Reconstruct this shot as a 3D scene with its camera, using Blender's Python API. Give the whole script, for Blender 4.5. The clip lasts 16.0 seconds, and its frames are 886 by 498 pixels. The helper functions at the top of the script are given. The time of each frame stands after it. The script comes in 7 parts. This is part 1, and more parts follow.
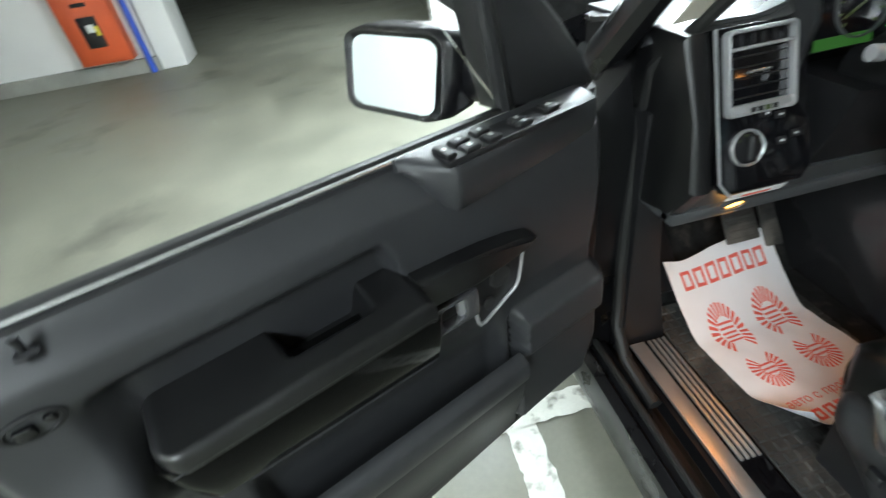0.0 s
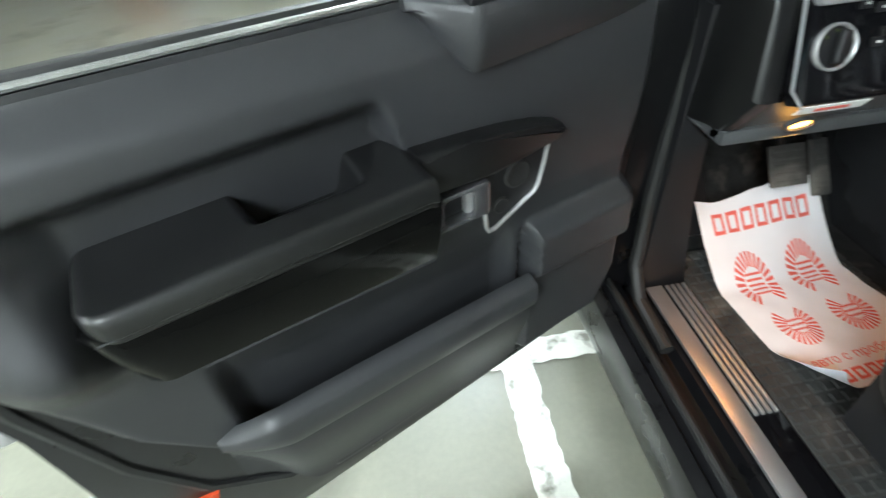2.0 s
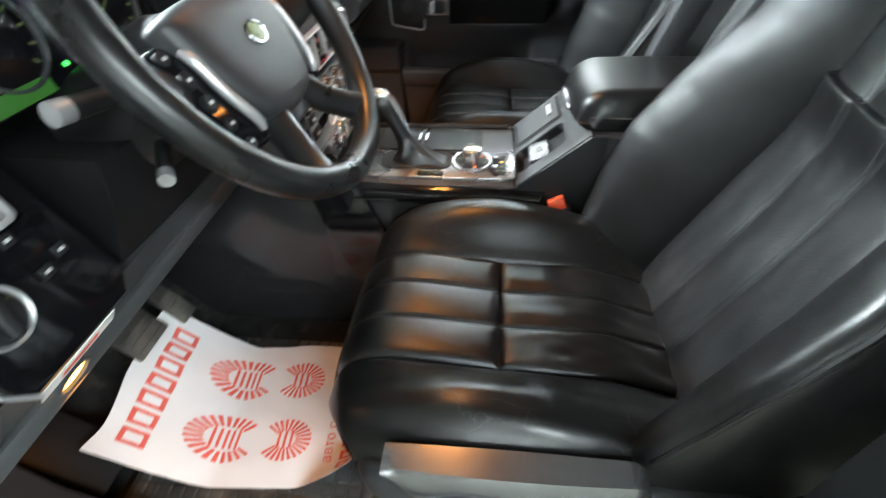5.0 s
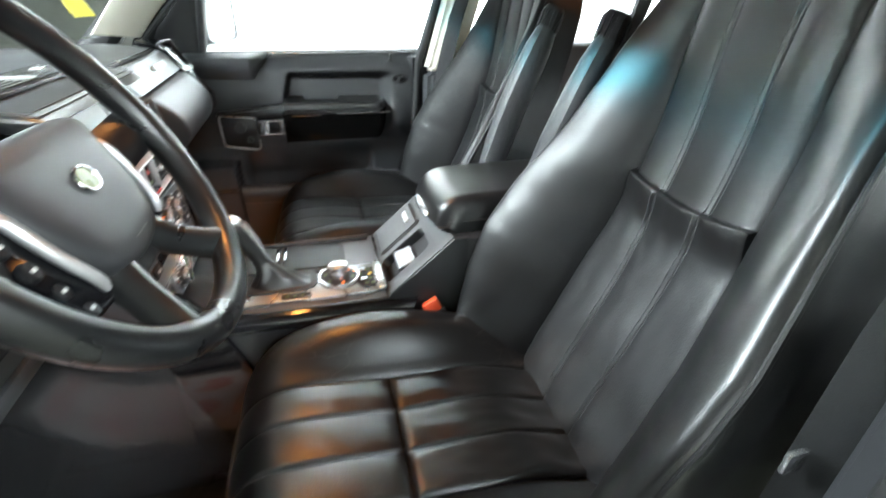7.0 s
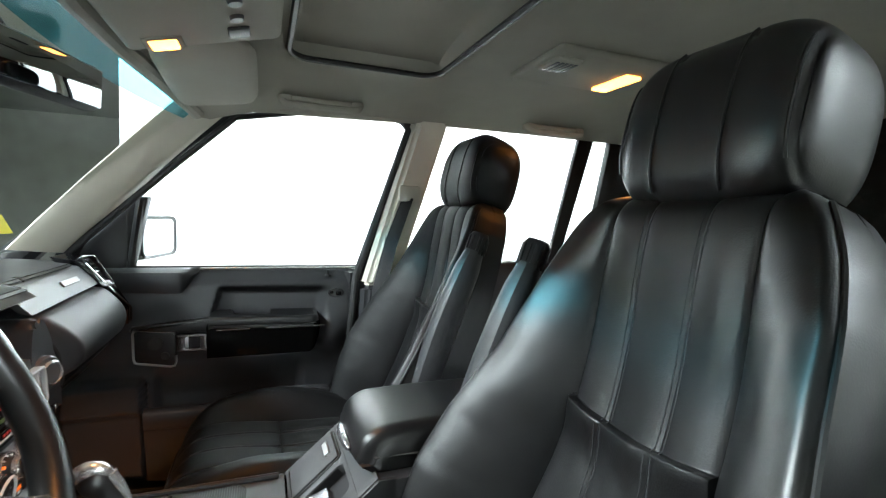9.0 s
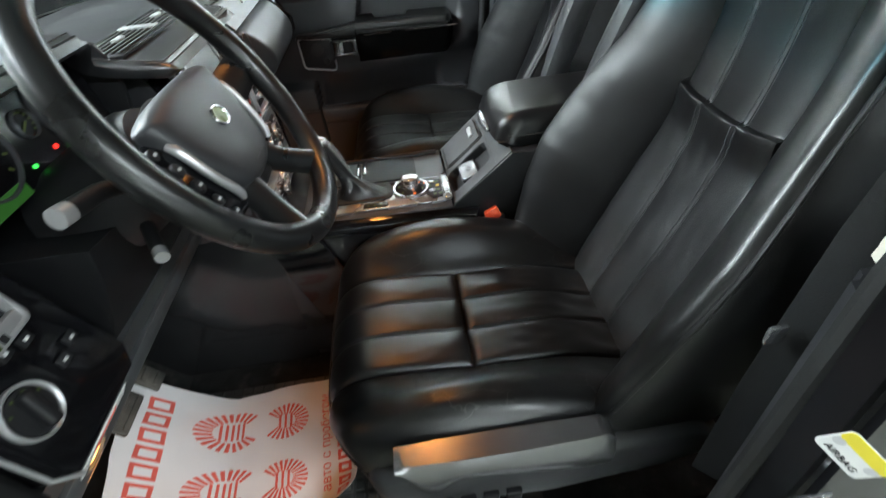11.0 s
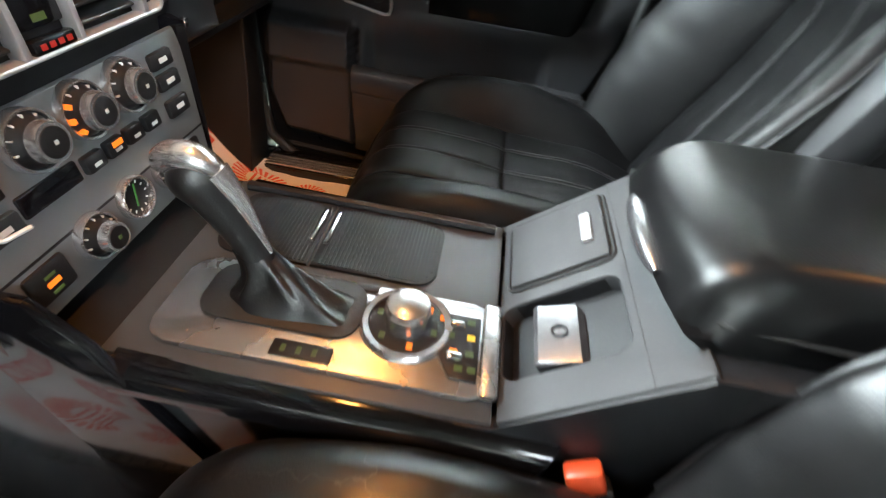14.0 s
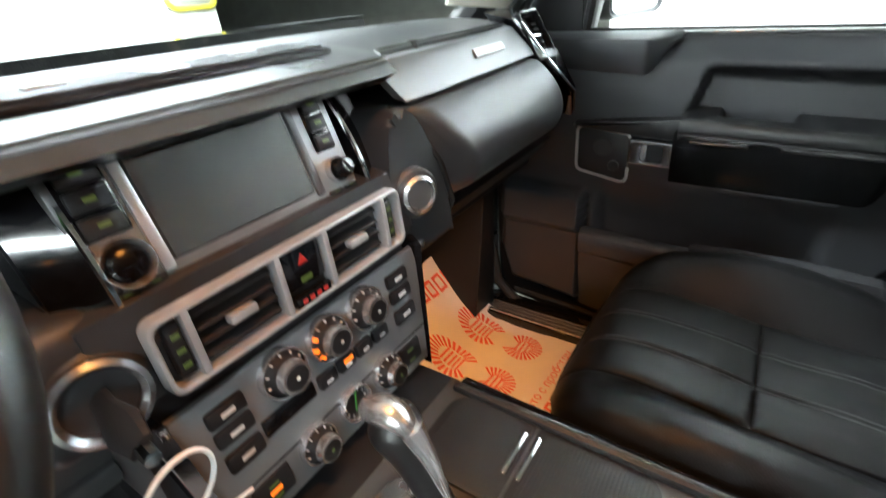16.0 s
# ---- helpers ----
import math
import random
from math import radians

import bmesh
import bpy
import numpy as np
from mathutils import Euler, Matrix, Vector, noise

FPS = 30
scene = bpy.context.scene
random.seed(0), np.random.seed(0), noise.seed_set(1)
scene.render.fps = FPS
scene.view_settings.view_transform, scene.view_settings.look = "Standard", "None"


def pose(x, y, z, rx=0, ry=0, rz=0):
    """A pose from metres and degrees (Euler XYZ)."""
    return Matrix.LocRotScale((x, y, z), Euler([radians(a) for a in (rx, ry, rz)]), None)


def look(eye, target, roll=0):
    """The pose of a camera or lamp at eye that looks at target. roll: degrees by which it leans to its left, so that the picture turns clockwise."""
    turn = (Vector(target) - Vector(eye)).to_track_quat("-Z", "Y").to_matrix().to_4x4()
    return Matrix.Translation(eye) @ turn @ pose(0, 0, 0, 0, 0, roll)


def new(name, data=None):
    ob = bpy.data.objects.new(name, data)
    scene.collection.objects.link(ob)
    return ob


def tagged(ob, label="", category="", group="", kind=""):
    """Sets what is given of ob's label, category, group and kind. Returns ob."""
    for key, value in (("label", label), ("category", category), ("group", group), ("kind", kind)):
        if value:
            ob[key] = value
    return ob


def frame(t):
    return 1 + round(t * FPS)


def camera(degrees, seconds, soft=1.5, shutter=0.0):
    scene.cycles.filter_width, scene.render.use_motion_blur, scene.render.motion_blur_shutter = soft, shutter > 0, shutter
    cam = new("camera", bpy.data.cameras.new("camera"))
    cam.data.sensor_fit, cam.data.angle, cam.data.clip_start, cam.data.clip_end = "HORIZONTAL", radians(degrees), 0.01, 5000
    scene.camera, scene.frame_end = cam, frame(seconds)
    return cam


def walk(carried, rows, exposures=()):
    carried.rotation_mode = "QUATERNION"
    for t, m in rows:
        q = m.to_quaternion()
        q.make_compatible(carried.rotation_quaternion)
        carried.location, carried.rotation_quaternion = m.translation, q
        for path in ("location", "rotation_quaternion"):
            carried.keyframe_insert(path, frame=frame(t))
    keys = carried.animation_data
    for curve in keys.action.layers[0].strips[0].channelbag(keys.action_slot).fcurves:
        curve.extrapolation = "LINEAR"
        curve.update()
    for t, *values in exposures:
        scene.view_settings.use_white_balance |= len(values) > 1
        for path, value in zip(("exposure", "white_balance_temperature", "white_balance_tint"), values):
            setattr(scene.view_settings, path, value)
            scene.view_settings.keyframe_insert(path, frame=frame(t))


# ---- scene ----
cam = camera(86.7, 16.0, soft=1.2, shutter=0.65)
PATH = [
    (0, (-1.211, -0.454, 1.289), (-0.998, 1.133, 0.091), -8.9),
    (0.5, (-1.221, -0.446, 1.244), (-1.188, 1.121, 0.002), -8.2),
    (1, (-1.226, -0.437, 1.198), (-1.27, 1.076, -0.109), -8.1),
    (1.5, (-1.224, -0.428, 1.174), (-1.245, 1.043, -0.181), -7.1),
    (2, (-1.212, -0.424, 1.168), (-1.072, 1.041, -0.186), -5.0),
    (2.5, (-1.177, -0.41, 1.163), (-0.838, 1.017, -0.196), -3.4),
    (3, (-1.104, -0.392, 1.166), (-0.608, 0.988, -0.194), -2.4),
    (3.5, (-1.023, -0.369, 1.171), (-0.293, 0.903, -0.189), -1.0),
    (4, (-0.968, -0.321, 1.176), (0.139, 0.667, -0.165), -0.5),
    (4.5, (-0.898, -0.312, 1.197), (0.491, 0.165, -0.161), -1.8),
    (7, (-0.838, -0.264, 1.221), (0.858, -0.715, 0.261), 0.8),
    (7.5, (-0.816, -0.299, 1.223), (0.986, -0.886, 0.585), 1.0),
    (8, (-0.779, -0.318, 1.221), (1.067, -1.008, 0.884), 1.9),
    (8.2, (-0.771, -0.321, 1.223), (1.082, -1.04, 1.005), 2.2),
    (8.7, (-0.776, -0.318, 1.228), (1.076, -1.03, 1.10), 1.9),
    (10.3, (-0.878, -0.272, 1.262), (0.888, -0.692, 0.421), -1.8),
    (10.5, (-0.896, -0.285, 1.267), (0.782, -0.563, 0.215), -4.1),
    (11, (-0.936, -0.272, 1.275), (0.618, -0.363, 0.02), -6.0),
    (11.5, (-0.956, -0.26, 1.274), (0.563, -0.316, -0.026), -5.4),
    (12, (-0.952, -0.269, 1.274), (0.544, -0.268, -0.054), -6.3),
    (12.5, (-0.838, -0.281, 1.231), (0.727, -0.294, -0.014), -1.7),
    (13, (-0.609, -0.297, 1.156), (0.937, -0.412, -0.107), 1.8),
    (13.5, (-0.428, -0.296, 1.091), (1.109, -0.361, -0.188), 6.4),
    (14, (-0.318, -0.296, 1.066), (1.195, -0.255, -0.241), 9.5),
    (14.5, (-0.258, -0.298, 1.063), (1.223, 0.021, -0.242), 7.9),
    (15, (-0.232, -0.292, 1.084), (1.196, 0.373, -0.147), 3.5),
    (15.5, (-0.224, -0.288, 1.112), (1.195, 0.596, 0.014), -1.6),
    (16, (-0.221, -0.283, 1.151), (1.202, 0.728, 0.174), -4.3),
]
walk(cam, [(t, look(eye, target, roll)) for t, eye, target, roll in PATH],
     exposures=[(0.0, -0.15), (1.0, 0.05), (1.5, 0.2), (3.0, 0.5), (4.5, 0.25), (7.0, 0.68), (7.5, 0.58), (8.0, 0.2), (8.7, 0.05), (10.3, -0.95), (10.7, -0.68), (11.1, -0.2), (11.5, 0.2), (12.0, 0.35), (12.5, 0.6), (13.5, 0.45), (14.0, 0.5), (15.0, 0.6), (16.0, 0.58)])

# ---- world and lights ----
world = bpy.data.worlds.new("garage_air")
world.use_nodes = True
world.node_tree.nodes["Background"].inputs["Color"].default_value = (0.9, 0.95, 1.0, 1)
world.node_tree.nodes["Background"].inputs["Strength"].default_value = 0.008
scene.world = world


def area_lamp(name, m, sx, sy, watts, color, spread=180):
    li = bpy.data.lights.new(name, "AREA")
    li.shape, li.size, li.size_y, li.energy, li.color = "RECTANGLE", sx, sy, watts, color
    li.spread = radians(spread)
    ob = new(name, li)
    ob.matrix_basis = m
    return ob


COOL = (0.87, 1.0, 1.05)
WARM = (1.0, 0.38, 0.08)
# strip lamps under the garage ceiling
area_lamp("strip_light_aisle", pose(-2.5, -2.6, 2.58), 0.3, 3.0, 215, COOL)
area_lamp("strip_light_rear", pose(-1.5, -6.2, 2.58, -20, 0, 0), 6.0, 0.4, 470, COOL)
area_lamp("strip_light_far", pose(-3.0, 3.6, 2.58), 0.3, 3.0, 8, COOL)
area_lamp("strip_light_wall", pose(1.45, -1.6, 2.58, 0, -62, 0), 0.25, 4.0, 390, COOL, 120)
area_lamp("strip_light_front", pose(0.9, 3.7, 2.58, 62, 0, 0), 3.0, 0.3, 260, COOL, 95)
area_lamp("strip_light_bonnet", pose(0.2, 1.9, 2.58), 2.6, 0.3, 430, COOL, 175)
area_lamp("strip_light_west", pose(-4.9, -1.0, 2.58, 0, 60, 0), 0.3, 5.0, 380, COOL, 110)
# warm lamps of the car
area_lamp("footwell_light_driver", pose(-0.623, 0.125, 0.780, 0, 0, 0), 0.04, 0.02, 0.36, WARM, 130)
area_lamp("footwell_light_passenger", pose(0.47, 0.15, 0.785, 0, 0, 0), 0.04, 0.03, 0.52, WARM, 150)
area_lamp("roof_light_driver", pose(-0.12, -0.158, 1.484, 0, 0, 0), 0.05, 0.045, 0.62, WARM, 104)
area_lamp("roof_light_passenger", pose(0.12, -0.158, 1.484, 0, 0, 0), 0.05, 0.045, 0.36, WARM, 104)
area_lamp("roof_light_rear", pose(0.195, -1.138, 1.566, 0, 0, 0), 0.12, 0.04, 0.6, WARM)

# ---- small tools ----
def link(name, bm, material, smooth=35):
    bmesh.ops.recalc_face_normals(bm, faces=bm.faces[:])
    me = bpy.data.meshes.new(name)
    bm.to_mesh(me)
    bm.free()
    me.materials.append(material)
    if smooth:
        me.shade_smooth()
        me.set_sharp_from_angle(angle=radians(smooth))
    return new(name, me)


def part(name, bm, material, parent, label="", smooth=35, kind=""):
    ob = link(name, bm, material, smooth)
    ob.parent = parent
    return tagged(ob, label, kind=kind)


def solid(name, bm, material, label, category, kind="", group="", smooth=35):
    return tagged(link(name, bm, material, smooth), label, category, group, kind)


def thing(name, label, category, m=None, group="", kind=""):
    ob = new(name)
    ob.empty_display_size = 0.05
    if m is not None:
        ob.matrix_basis = m
    return tagged(ob, label, category, group, kind)


def box(bm, x0, x1, y0, y1, z0, z1, bev=0.004, seg=2, m=None):
    vs = [bm.verts.new((x, y, z)) for x in (x0, x1) for y in (y0, y1) for z in (z0, z1)]
    fs = [bm.faces.new([vs[i] for i in q]) for q in ((0, 1, 3, 2), (4, 6, 7, 5), (0, 4, 5, 1), (2, 3, 7, 6), (0, 2, 6, 4), (1, 5, 7, 3))]
    es = list({e for f in fs for e in f.edges})
    allv = vs
    if bev > 0:
        r = bmesh.ops.bevel(bm, geom=es, offset=bev, segments=seg, affect="EDGES", profile=0.5)
        allv = list({v for f in r["faces"] for v in f.verts} | {v for v in vs if v.is_valid})
    if m is not None:
        for v in allv:
            v.co = m @ v.co
    return bm


def cube(x0, x1, y0, y1, z0, z1, bev=0.004, seg=2, m=None):
    return box(bmesh.new(), x0, x1, y0, y1, z0, z1, bev, seg, m)


def prism(pts, vec, bev=0.0, seg=2, bm=None):
    """A flat outline in space, pushed along vec, with its rims rounded."""
    bm = bm or bmesh.new()
    vec = Vector(vec)
    a = [bm.verts.new(p) for p in pts]
    b = [bm.verts.new(Vector(p) + vec) for p in pts]
    fa, fb = bm.faces.new(a), bm.faces.new(b[::-1])
    for i in range(len(a)):
        j = (i + 1) % len(a)
        bm.faces.new((a[i], b[i], b[j], a[j]))
    if bev > 0:
        bmesh.ops.bevel(bm, geom=list(fb.edges) + list(fa.edges), offset=bev, segments=seg, affect="EDGES", profile=0.5)
    return bm


def surface(f, nu, nv, bm=None, wrap=False):
    bm = bm or bmesh.new()
    vs = [[bm.verts.new(f(i / nu, j / nv)) for j in range(nv + 1)] for i in range(nu + (0 if wrap else 1))]
    n = len(vs)
    for i in range(nu):
        for j in range(nv):
            bm.faces.new((vs[i][j], vs[(i + 1) % n][j], vs[(i + 1) % n][j + 1], vs[i][j + 1]))
    return bm, vs


def backed(f, g, nu, nv):
    """A front surface f(u, v) with a back surface g(u, v), closed round the rim."""
    bm, a = surface(f, nu, nv)
    bm, b = surface(g, nu, nv, bm)
    rim = [(i, 0) for i in range(nu)] + [(nu, j) for j in range(nv)] + [(i, nv) for i in range(nu, 0, -1)] + [(0, j) for j in range(nv, 0, -1)]
    for k, (i, j) in enumerate(rim):
        p, q = rim[(k + 1) % len(rim)]
        bm.faces.new((a[i][j], a[p][q], b[p][q], b[i][j]))
    return bm


def sweep(pts, r, n=8, closed=False, bm=None, flat=1.0):
    """A tube along points; r: one radius or one for each point; flat squashes it."""
    bm = bm or bmesh.new()
    pts = [Vector(p) for p in pts]
    m = len(pts)
    rs = r if isinstance(r, (list, tuple)) else [r] * m
    rings, side = [], None
    for i, p in enumerate(pts):
        a = pts[(i - 1) % m] if closed or i else p
        b = pts[(i + 1) % m] if closed or i < m - 1 else p
        d = (b - a).normalized()
        if side is None:
            side = d.orthogonal().normalized()
        side = (side - d * side.dot(d)).normalized()
        up = d.cross(side)
        rings.append([bm.verts.new(p + rs[i] * (math.cos(q) * side + flat * math.sin(q) * up)) for q in (2 * math.pi * k / n for k in range(n))])
    for i in range(m if closed else m - 1):
        a, b = rings[i], rings[(i + 1) % m]
        for k in range(n):
            bm.faces.new((a[k], a[(k + 1) % n], b[(k + 1) % n], b[k]))
    if not closed:
        bm.faces.new(rings[0][::-1])
        bm.faces.new(rings[-1])
    return bm


def fine(pts, n):
    """Points along a smooth curve through the given ones; works for radii as well."""
    out, m = [], len(pts)
    for k in range(n + 1):
        s = (m - 1) * k / n
        i = min(m - 2, int(s))
        f = s - i
        p0, p1, p2, p3 = [np.array(pts[min(m - 1, max(0, i + j))], float) for j in (-1, 0, 1, 2)]
        out.append(0.5 * (2 * p1 + (p2 - p0) * f + (2 * p0 - 5 * p1 + 4 * p2 - p3) * f * f + (3 * p1 - p0 - 3 * p2 + p3) * f ** 3))
    return [tuple(p) if p.ndim else float(p) for p in out]


def lathe(prof, n=32, m=None, bm=None):
    """A turned shape about z: rows of radius and height."""
    bm = bm or bmesh.new()
    m = m or Matrix()
    rings = []
    for r, h in prof:
        if r < 1e-5:
            rings.append([bm.verts.new(m @ Vector((0, 0, h)))])
        else:
            rings.append([bm.verts.new(m @ Vector((r * math.cos(2 * math.pi * k / n), r * math.sin(2 * math.pi * k / n), h))) for k in range(n)])
    for a, b in zip(rings, rings[1:]):
        for k in range(n):
            q = [a[k % len(a)], a[(k + 1) % len(a)], b[(k + 1) % len(b)], b[k % len(b)]]
            q = list(dict.fromkeys(q))
            if len(q) > 2:
                bm.faces.new(q)
    return bm


def rrect(w, h, r, n=5):
    out = []
    for cx, cy, a in ((w / 2 - r, h / 2 - r, 0), (r - w / 2, h / 2 - r, 90), (r - w / 2, r - h / 2, 180), (w / 2 - r, r - h / 2, 270)):
        for k in range(n + 1):
            q = radians(a + 90 * k / n)
            out.append((cx + r * math.cos(q), cy + r * math.sin(q)))
    return out


def ring_plate(outer, inner, depth, m, bm=None):
    """A frame between two outlines of as many points, depth deep along +z."""
    bm = bm or bmesh.new()
    rows = [[bm.verts.new(m @ Vector((x, y, z))) for x, y in pts] for pts, z in ((outer, 0), (outer, depth), (inner, depth), (inner, 0))]
    n = len(outer)
    for a, b in zip(rows, rows[1:] + rows[:1]):
        for k in range(n):
            bm.faces.new((a[k], a[(k + 1) % n], b[(k + 1) % n], b[k]))
    es = [e for e in bm.edges if all(v in rows[1] for v in e.verts) or all(v in rows[2] for v in e.verts)]
    bmesh.ops.bevel(bm, geom=es, offset=min(depth * 0.35, 0.003), segments=2, affect="EDGES", profile=0.5)
    return bm


def smooth_step(a, b, x):
    t = min(1.0, max(0.0, (x - a) / (b - a)))
    return t * t * (3 - 2 * t)


def groove(x, at, width, depth):
    return -depth * math.exp(-((x - at) / width) ** 2)


def window(x, a, b, soft):
    """1 between a and b, 0 outside, with soft edges."""
    return smooth_step(a - soft, a + soft, x) * (1 - smooth_step(b - soft, b + soft, x))


def lettering(words, size, material, m, parent, name="lettering", depth=0.0004, align="CENTER"):
    cu = bpy.data.curves.new(name, "FONT")
    cu.body, cu.size, cu.extrude, cu.align_x, cu.align_y = words, size, depth, align, "CENTER"
    tmp = bpy.data.objects.new(name, cu)
    me = bpy.data.meshes.new_from_object(tmp)
    bpy.data.objects.remove(tmp)
    me.materials.clear()
    me.materials.append(material)
    me.transform(m)
    ob = new(name, me)
    ob.parent = parent
    return ob


# ---- materials ----
def material(name, color, rough=0.5, metal=0.0, vary=0.15, scale=6.0, fine=180.0, bump=0.1, cells=0.0, coat=0.0, spec=0.5, dirt=None, rough_vary=0.1, cracks=0.0, wrinkle=0.0):
    """A surface with broad and fine variation. cells: leather-like cells of that scale; dirt: a second colour in patches."""
    mt = bpy.data.materials.new(name)
    mt.use_nodes = True
    nt = mt.node_tree
    nd, lk = nt.nodes, nt.links
    bsdf = nd["Principled BSDF"]
    tc = nd.new("ShaderNodeTexCoord")

    def noise_tex(s, detail=4):
        n = nd.new("ShaderNodeTexNoise")
        n.inputs["Scale"].default_value, n.inputs["Detail"].default_value = s, detail
        lk.new(tc.outputs["Object"], n.inputs["Vector"])
        return n

    broad, grain = noise_tex(scale), noise_tex(fine, 2)
    mix = nd.new("ShaderNodeMix")
    mix.data_type = "RGBA"
    mix.inputs["A"].default_value = (*[c * (1 - vary) for c in color], 1)
    mix.inputs["B"].default_value = (*[min(1, c * (1 + vary)) for c in color], 1)
    add = nd.new("ShaderNodeMath")
    add.operation = "MULTIPLY_ADD"
    lk.new(grain.outputs["Fac"], add.inputs[0])
    add.inputs[1].default_value = 0.4
    sub = nd.new("ShaderNodeMath")
    sub.operation = "MULTIPLY_ADD"
    lk.new(broad.outputs["Fac"], sub.inputs[0])
    sub.inputs[1].default_value, sub.inputs[2].default_value = 1.6, -0.5
    lk.new(sub.outputs[0], add.inputs[2])
    lk.new(add.outputs[0], mix.inputs["Factor"])
    col = mix.outputs["Result"]
    if dirt:
        patches = noise_tex(scale * 0.6, 6)
        ramp = nd.new("ShaderNodeMapRange")
        ramp.inputs["From Min"].default_value, ramp.inputs["From Max"].default_value = dirt[3], dirt[3] + 0.14
        lk.new(patches.outputs["Fac"], ramp.inputs["Value"])
        m2 = nd.new("ShaderNodeMix")
        m2.data_type = "RGBA"
        lk.new(ramp.outputs["Result"], m2.inputs["Factor"])
        lk.new(col, m2.inputs["A"])
        m2.inputs["B"].default_value = (*dirt[:3], 1)
        col = m2.outputs["Result"]
    if cracks:
        warp = nd.new("ShaderNodeMix")
        warp.data_type = "RGBA"
        warp.inputs["Factor"].default_value = 0.035
        stretch = nd.new("ShaderNodeMapping")
        stretch.inputs["Rotation"].default_value = (0.3, 0.2, 0.6)
        stretch.inputs["Scale"].default_value = (1.0, 0.42, 0.8)
        lk.new(tc.outputs["Object"], stretch.inputs["Vector"])
        lk.new(stretch.outputs["Vector"], warp.inputs["A"])
        lk.new(noise_tex(26, 3).outputs["Color"], warp.inputs["B"])
        vz = nd.new("ShaderNodeTexVoronoi")
        vz.feature = "DISTANCE_TO_EDGE"
        vz.inputs["Scale"].default_value = cracks
        lk.new(warp.outputs["Result"], vz.inputs["Vector"])
        thin = nd.new("ShaderNodeMapRange")
        thin.inputs["From Min"].default_value, thin.inputs["From Max"].default_value = 0.003, 0.016
        thin.inputs["To Min"].default_value, thin.inputs["To Max"].default_value = 1.0, 0.0
        lk.new(vz.outputs["Distance"], thin.inputs["Value"])
        where = nd.new("ShaderNodeMapRange")
        where.inputs["From Min"].default_value, where.inputs["From Max"].default_value = 0.47, 0.58
        lk.new(noise_tex(7.0, 3).outputs["Fac"], where.inputs["Value"])
        both_f = nd.new("ShaderNodeMath")
        both_f.operation = "MULTIPLY"
        lk.new(thin.outputs["Result"], both_f.inputs[0])
        lk.new(where.outputs["Result"], both_f.inputs[1])
        m3 = nd.new("ShaderNodeMix")
        m3.data_type = "RGBA"
        lk.new(both_f.outputs[0], m3.inputs["Factor"])
        lk.new(col, m3.inputs["A"])
        m3.inputs["B"].default_value = (0.048, 0.047, 0.044, 1)
        col = m3.outputs["Result"]
    lk.new(col, bsdf.inputs["Base Color"])
    rr = nd.new("ShaderNodeMapRange")
    rr.inputs["To Min"].default_value, rr.inputs["To Max"].default_value = max(0.02, rough - rough_vary), min(1, rough + rough_vary)
    lk.new(broad.outputs["Fac"], rr.inputs["Value"])
    lk.new(rr.outputs["Result"], bsdf.inputs["Roughness"])
    bsdf.inputs["Metallic"].default_value = metal
    bsdf.inputs["Coat Weight"].default_value = coat
    bsdf.inputs["Coat Roughness"].default_value = 0.04
    bsdf.inputs["Specular IOR Level"].default_value = spec
    if bump > 0:
        bp = nd.new("ShaderNodeBump")
        bp.inputs["Strength"].default_value, bp.inputs["Distance"].default_value = bump, 0.002
        src = grain.outputs["Fac"]
        if cells:
            vo = nd.new("ShaderNodeTexVoronoi")
            vo.inputs["Scale"].default_value = cells
            lk.new(tc.outputs["Object"], vo.inputs["Vector"])
            src = vo.outputs["Distance"]
        lk.new(src, bp.inputs["Height"])
        if wrinkle:
            creases = noise_tex(30, 2)
            b2 = nd.new("ShaderNodeBump")
            b2.inputs["Strength"].default_value, b2.inputs["Distance"].default_value = wrinkle, 0.003
            lk.new(creases.outputs["Fac"], b2.inputs["Height"])
            lk.new(b2.outputs["Normal"], bp.inputs["Normal"])
        lk.new(bp.outputs["Normal"], bsdf.inputs["Normal"])
    return mt


def glow(name, color, strength):
    mt = bpy.data.materials.new(name)
    mt.use_nodes = True
    b = mt.node_tree.nodes["Principled BSDF"]
    b.inputs["Base Color"].default_value = (*[0.06 * k for k in color], 1)
    b.inputs["Emission Color"].default_value = (*color, 1)
    b.inputs["Emission Strength"].default_value = strength
    b.inputs["Roughness"].default_value = 0.4
    return mt


def clear_glass(name, tint=(1, 1, 1)):
    mt = bpy.data.materials.new(name)
    mt.use_nodes = True
    b = mt.node_tree.nodes["Principled BSDF"]
    b.inputs["Base Color"].default_value = (*tint, 1)
    b.inputs["Transmission Weight"].default_value = 1.0
    b.inputs["Roughness"].default_value = 0.0
    b.inputs["IOR"].default_value = 1.05
    return mt


def tinted_film(name, tint):
    """A clear coloured film: lets light through with its tint."""
    mt = bpy.data.materials.new(name)
    mt.use_nodes = True
    nd, lk = mt.node_tree.nodes, mt.node_tree.links
    tr, gl, mx = nd.new("ShaderNodeBsdfTransparent"), nd.new("ShaderNodeBsdfGlossy"), nd.new("ShaderNodeMixShader")
    tr.inputs["Color"].default_value = (*tint, 1)
    gl.inputs["Roughness"].default_value = 0.03
    mx.inputs["Fac"].default_value = 0.04
    lk.new(tr.outputs[0], mx.inputs[1])
    lk.new(gl.outputs[0], mx.inputs[2])
    lk.new(mx.outputs[0], nd["Material Output"].inputs["Surface"])
    return mt


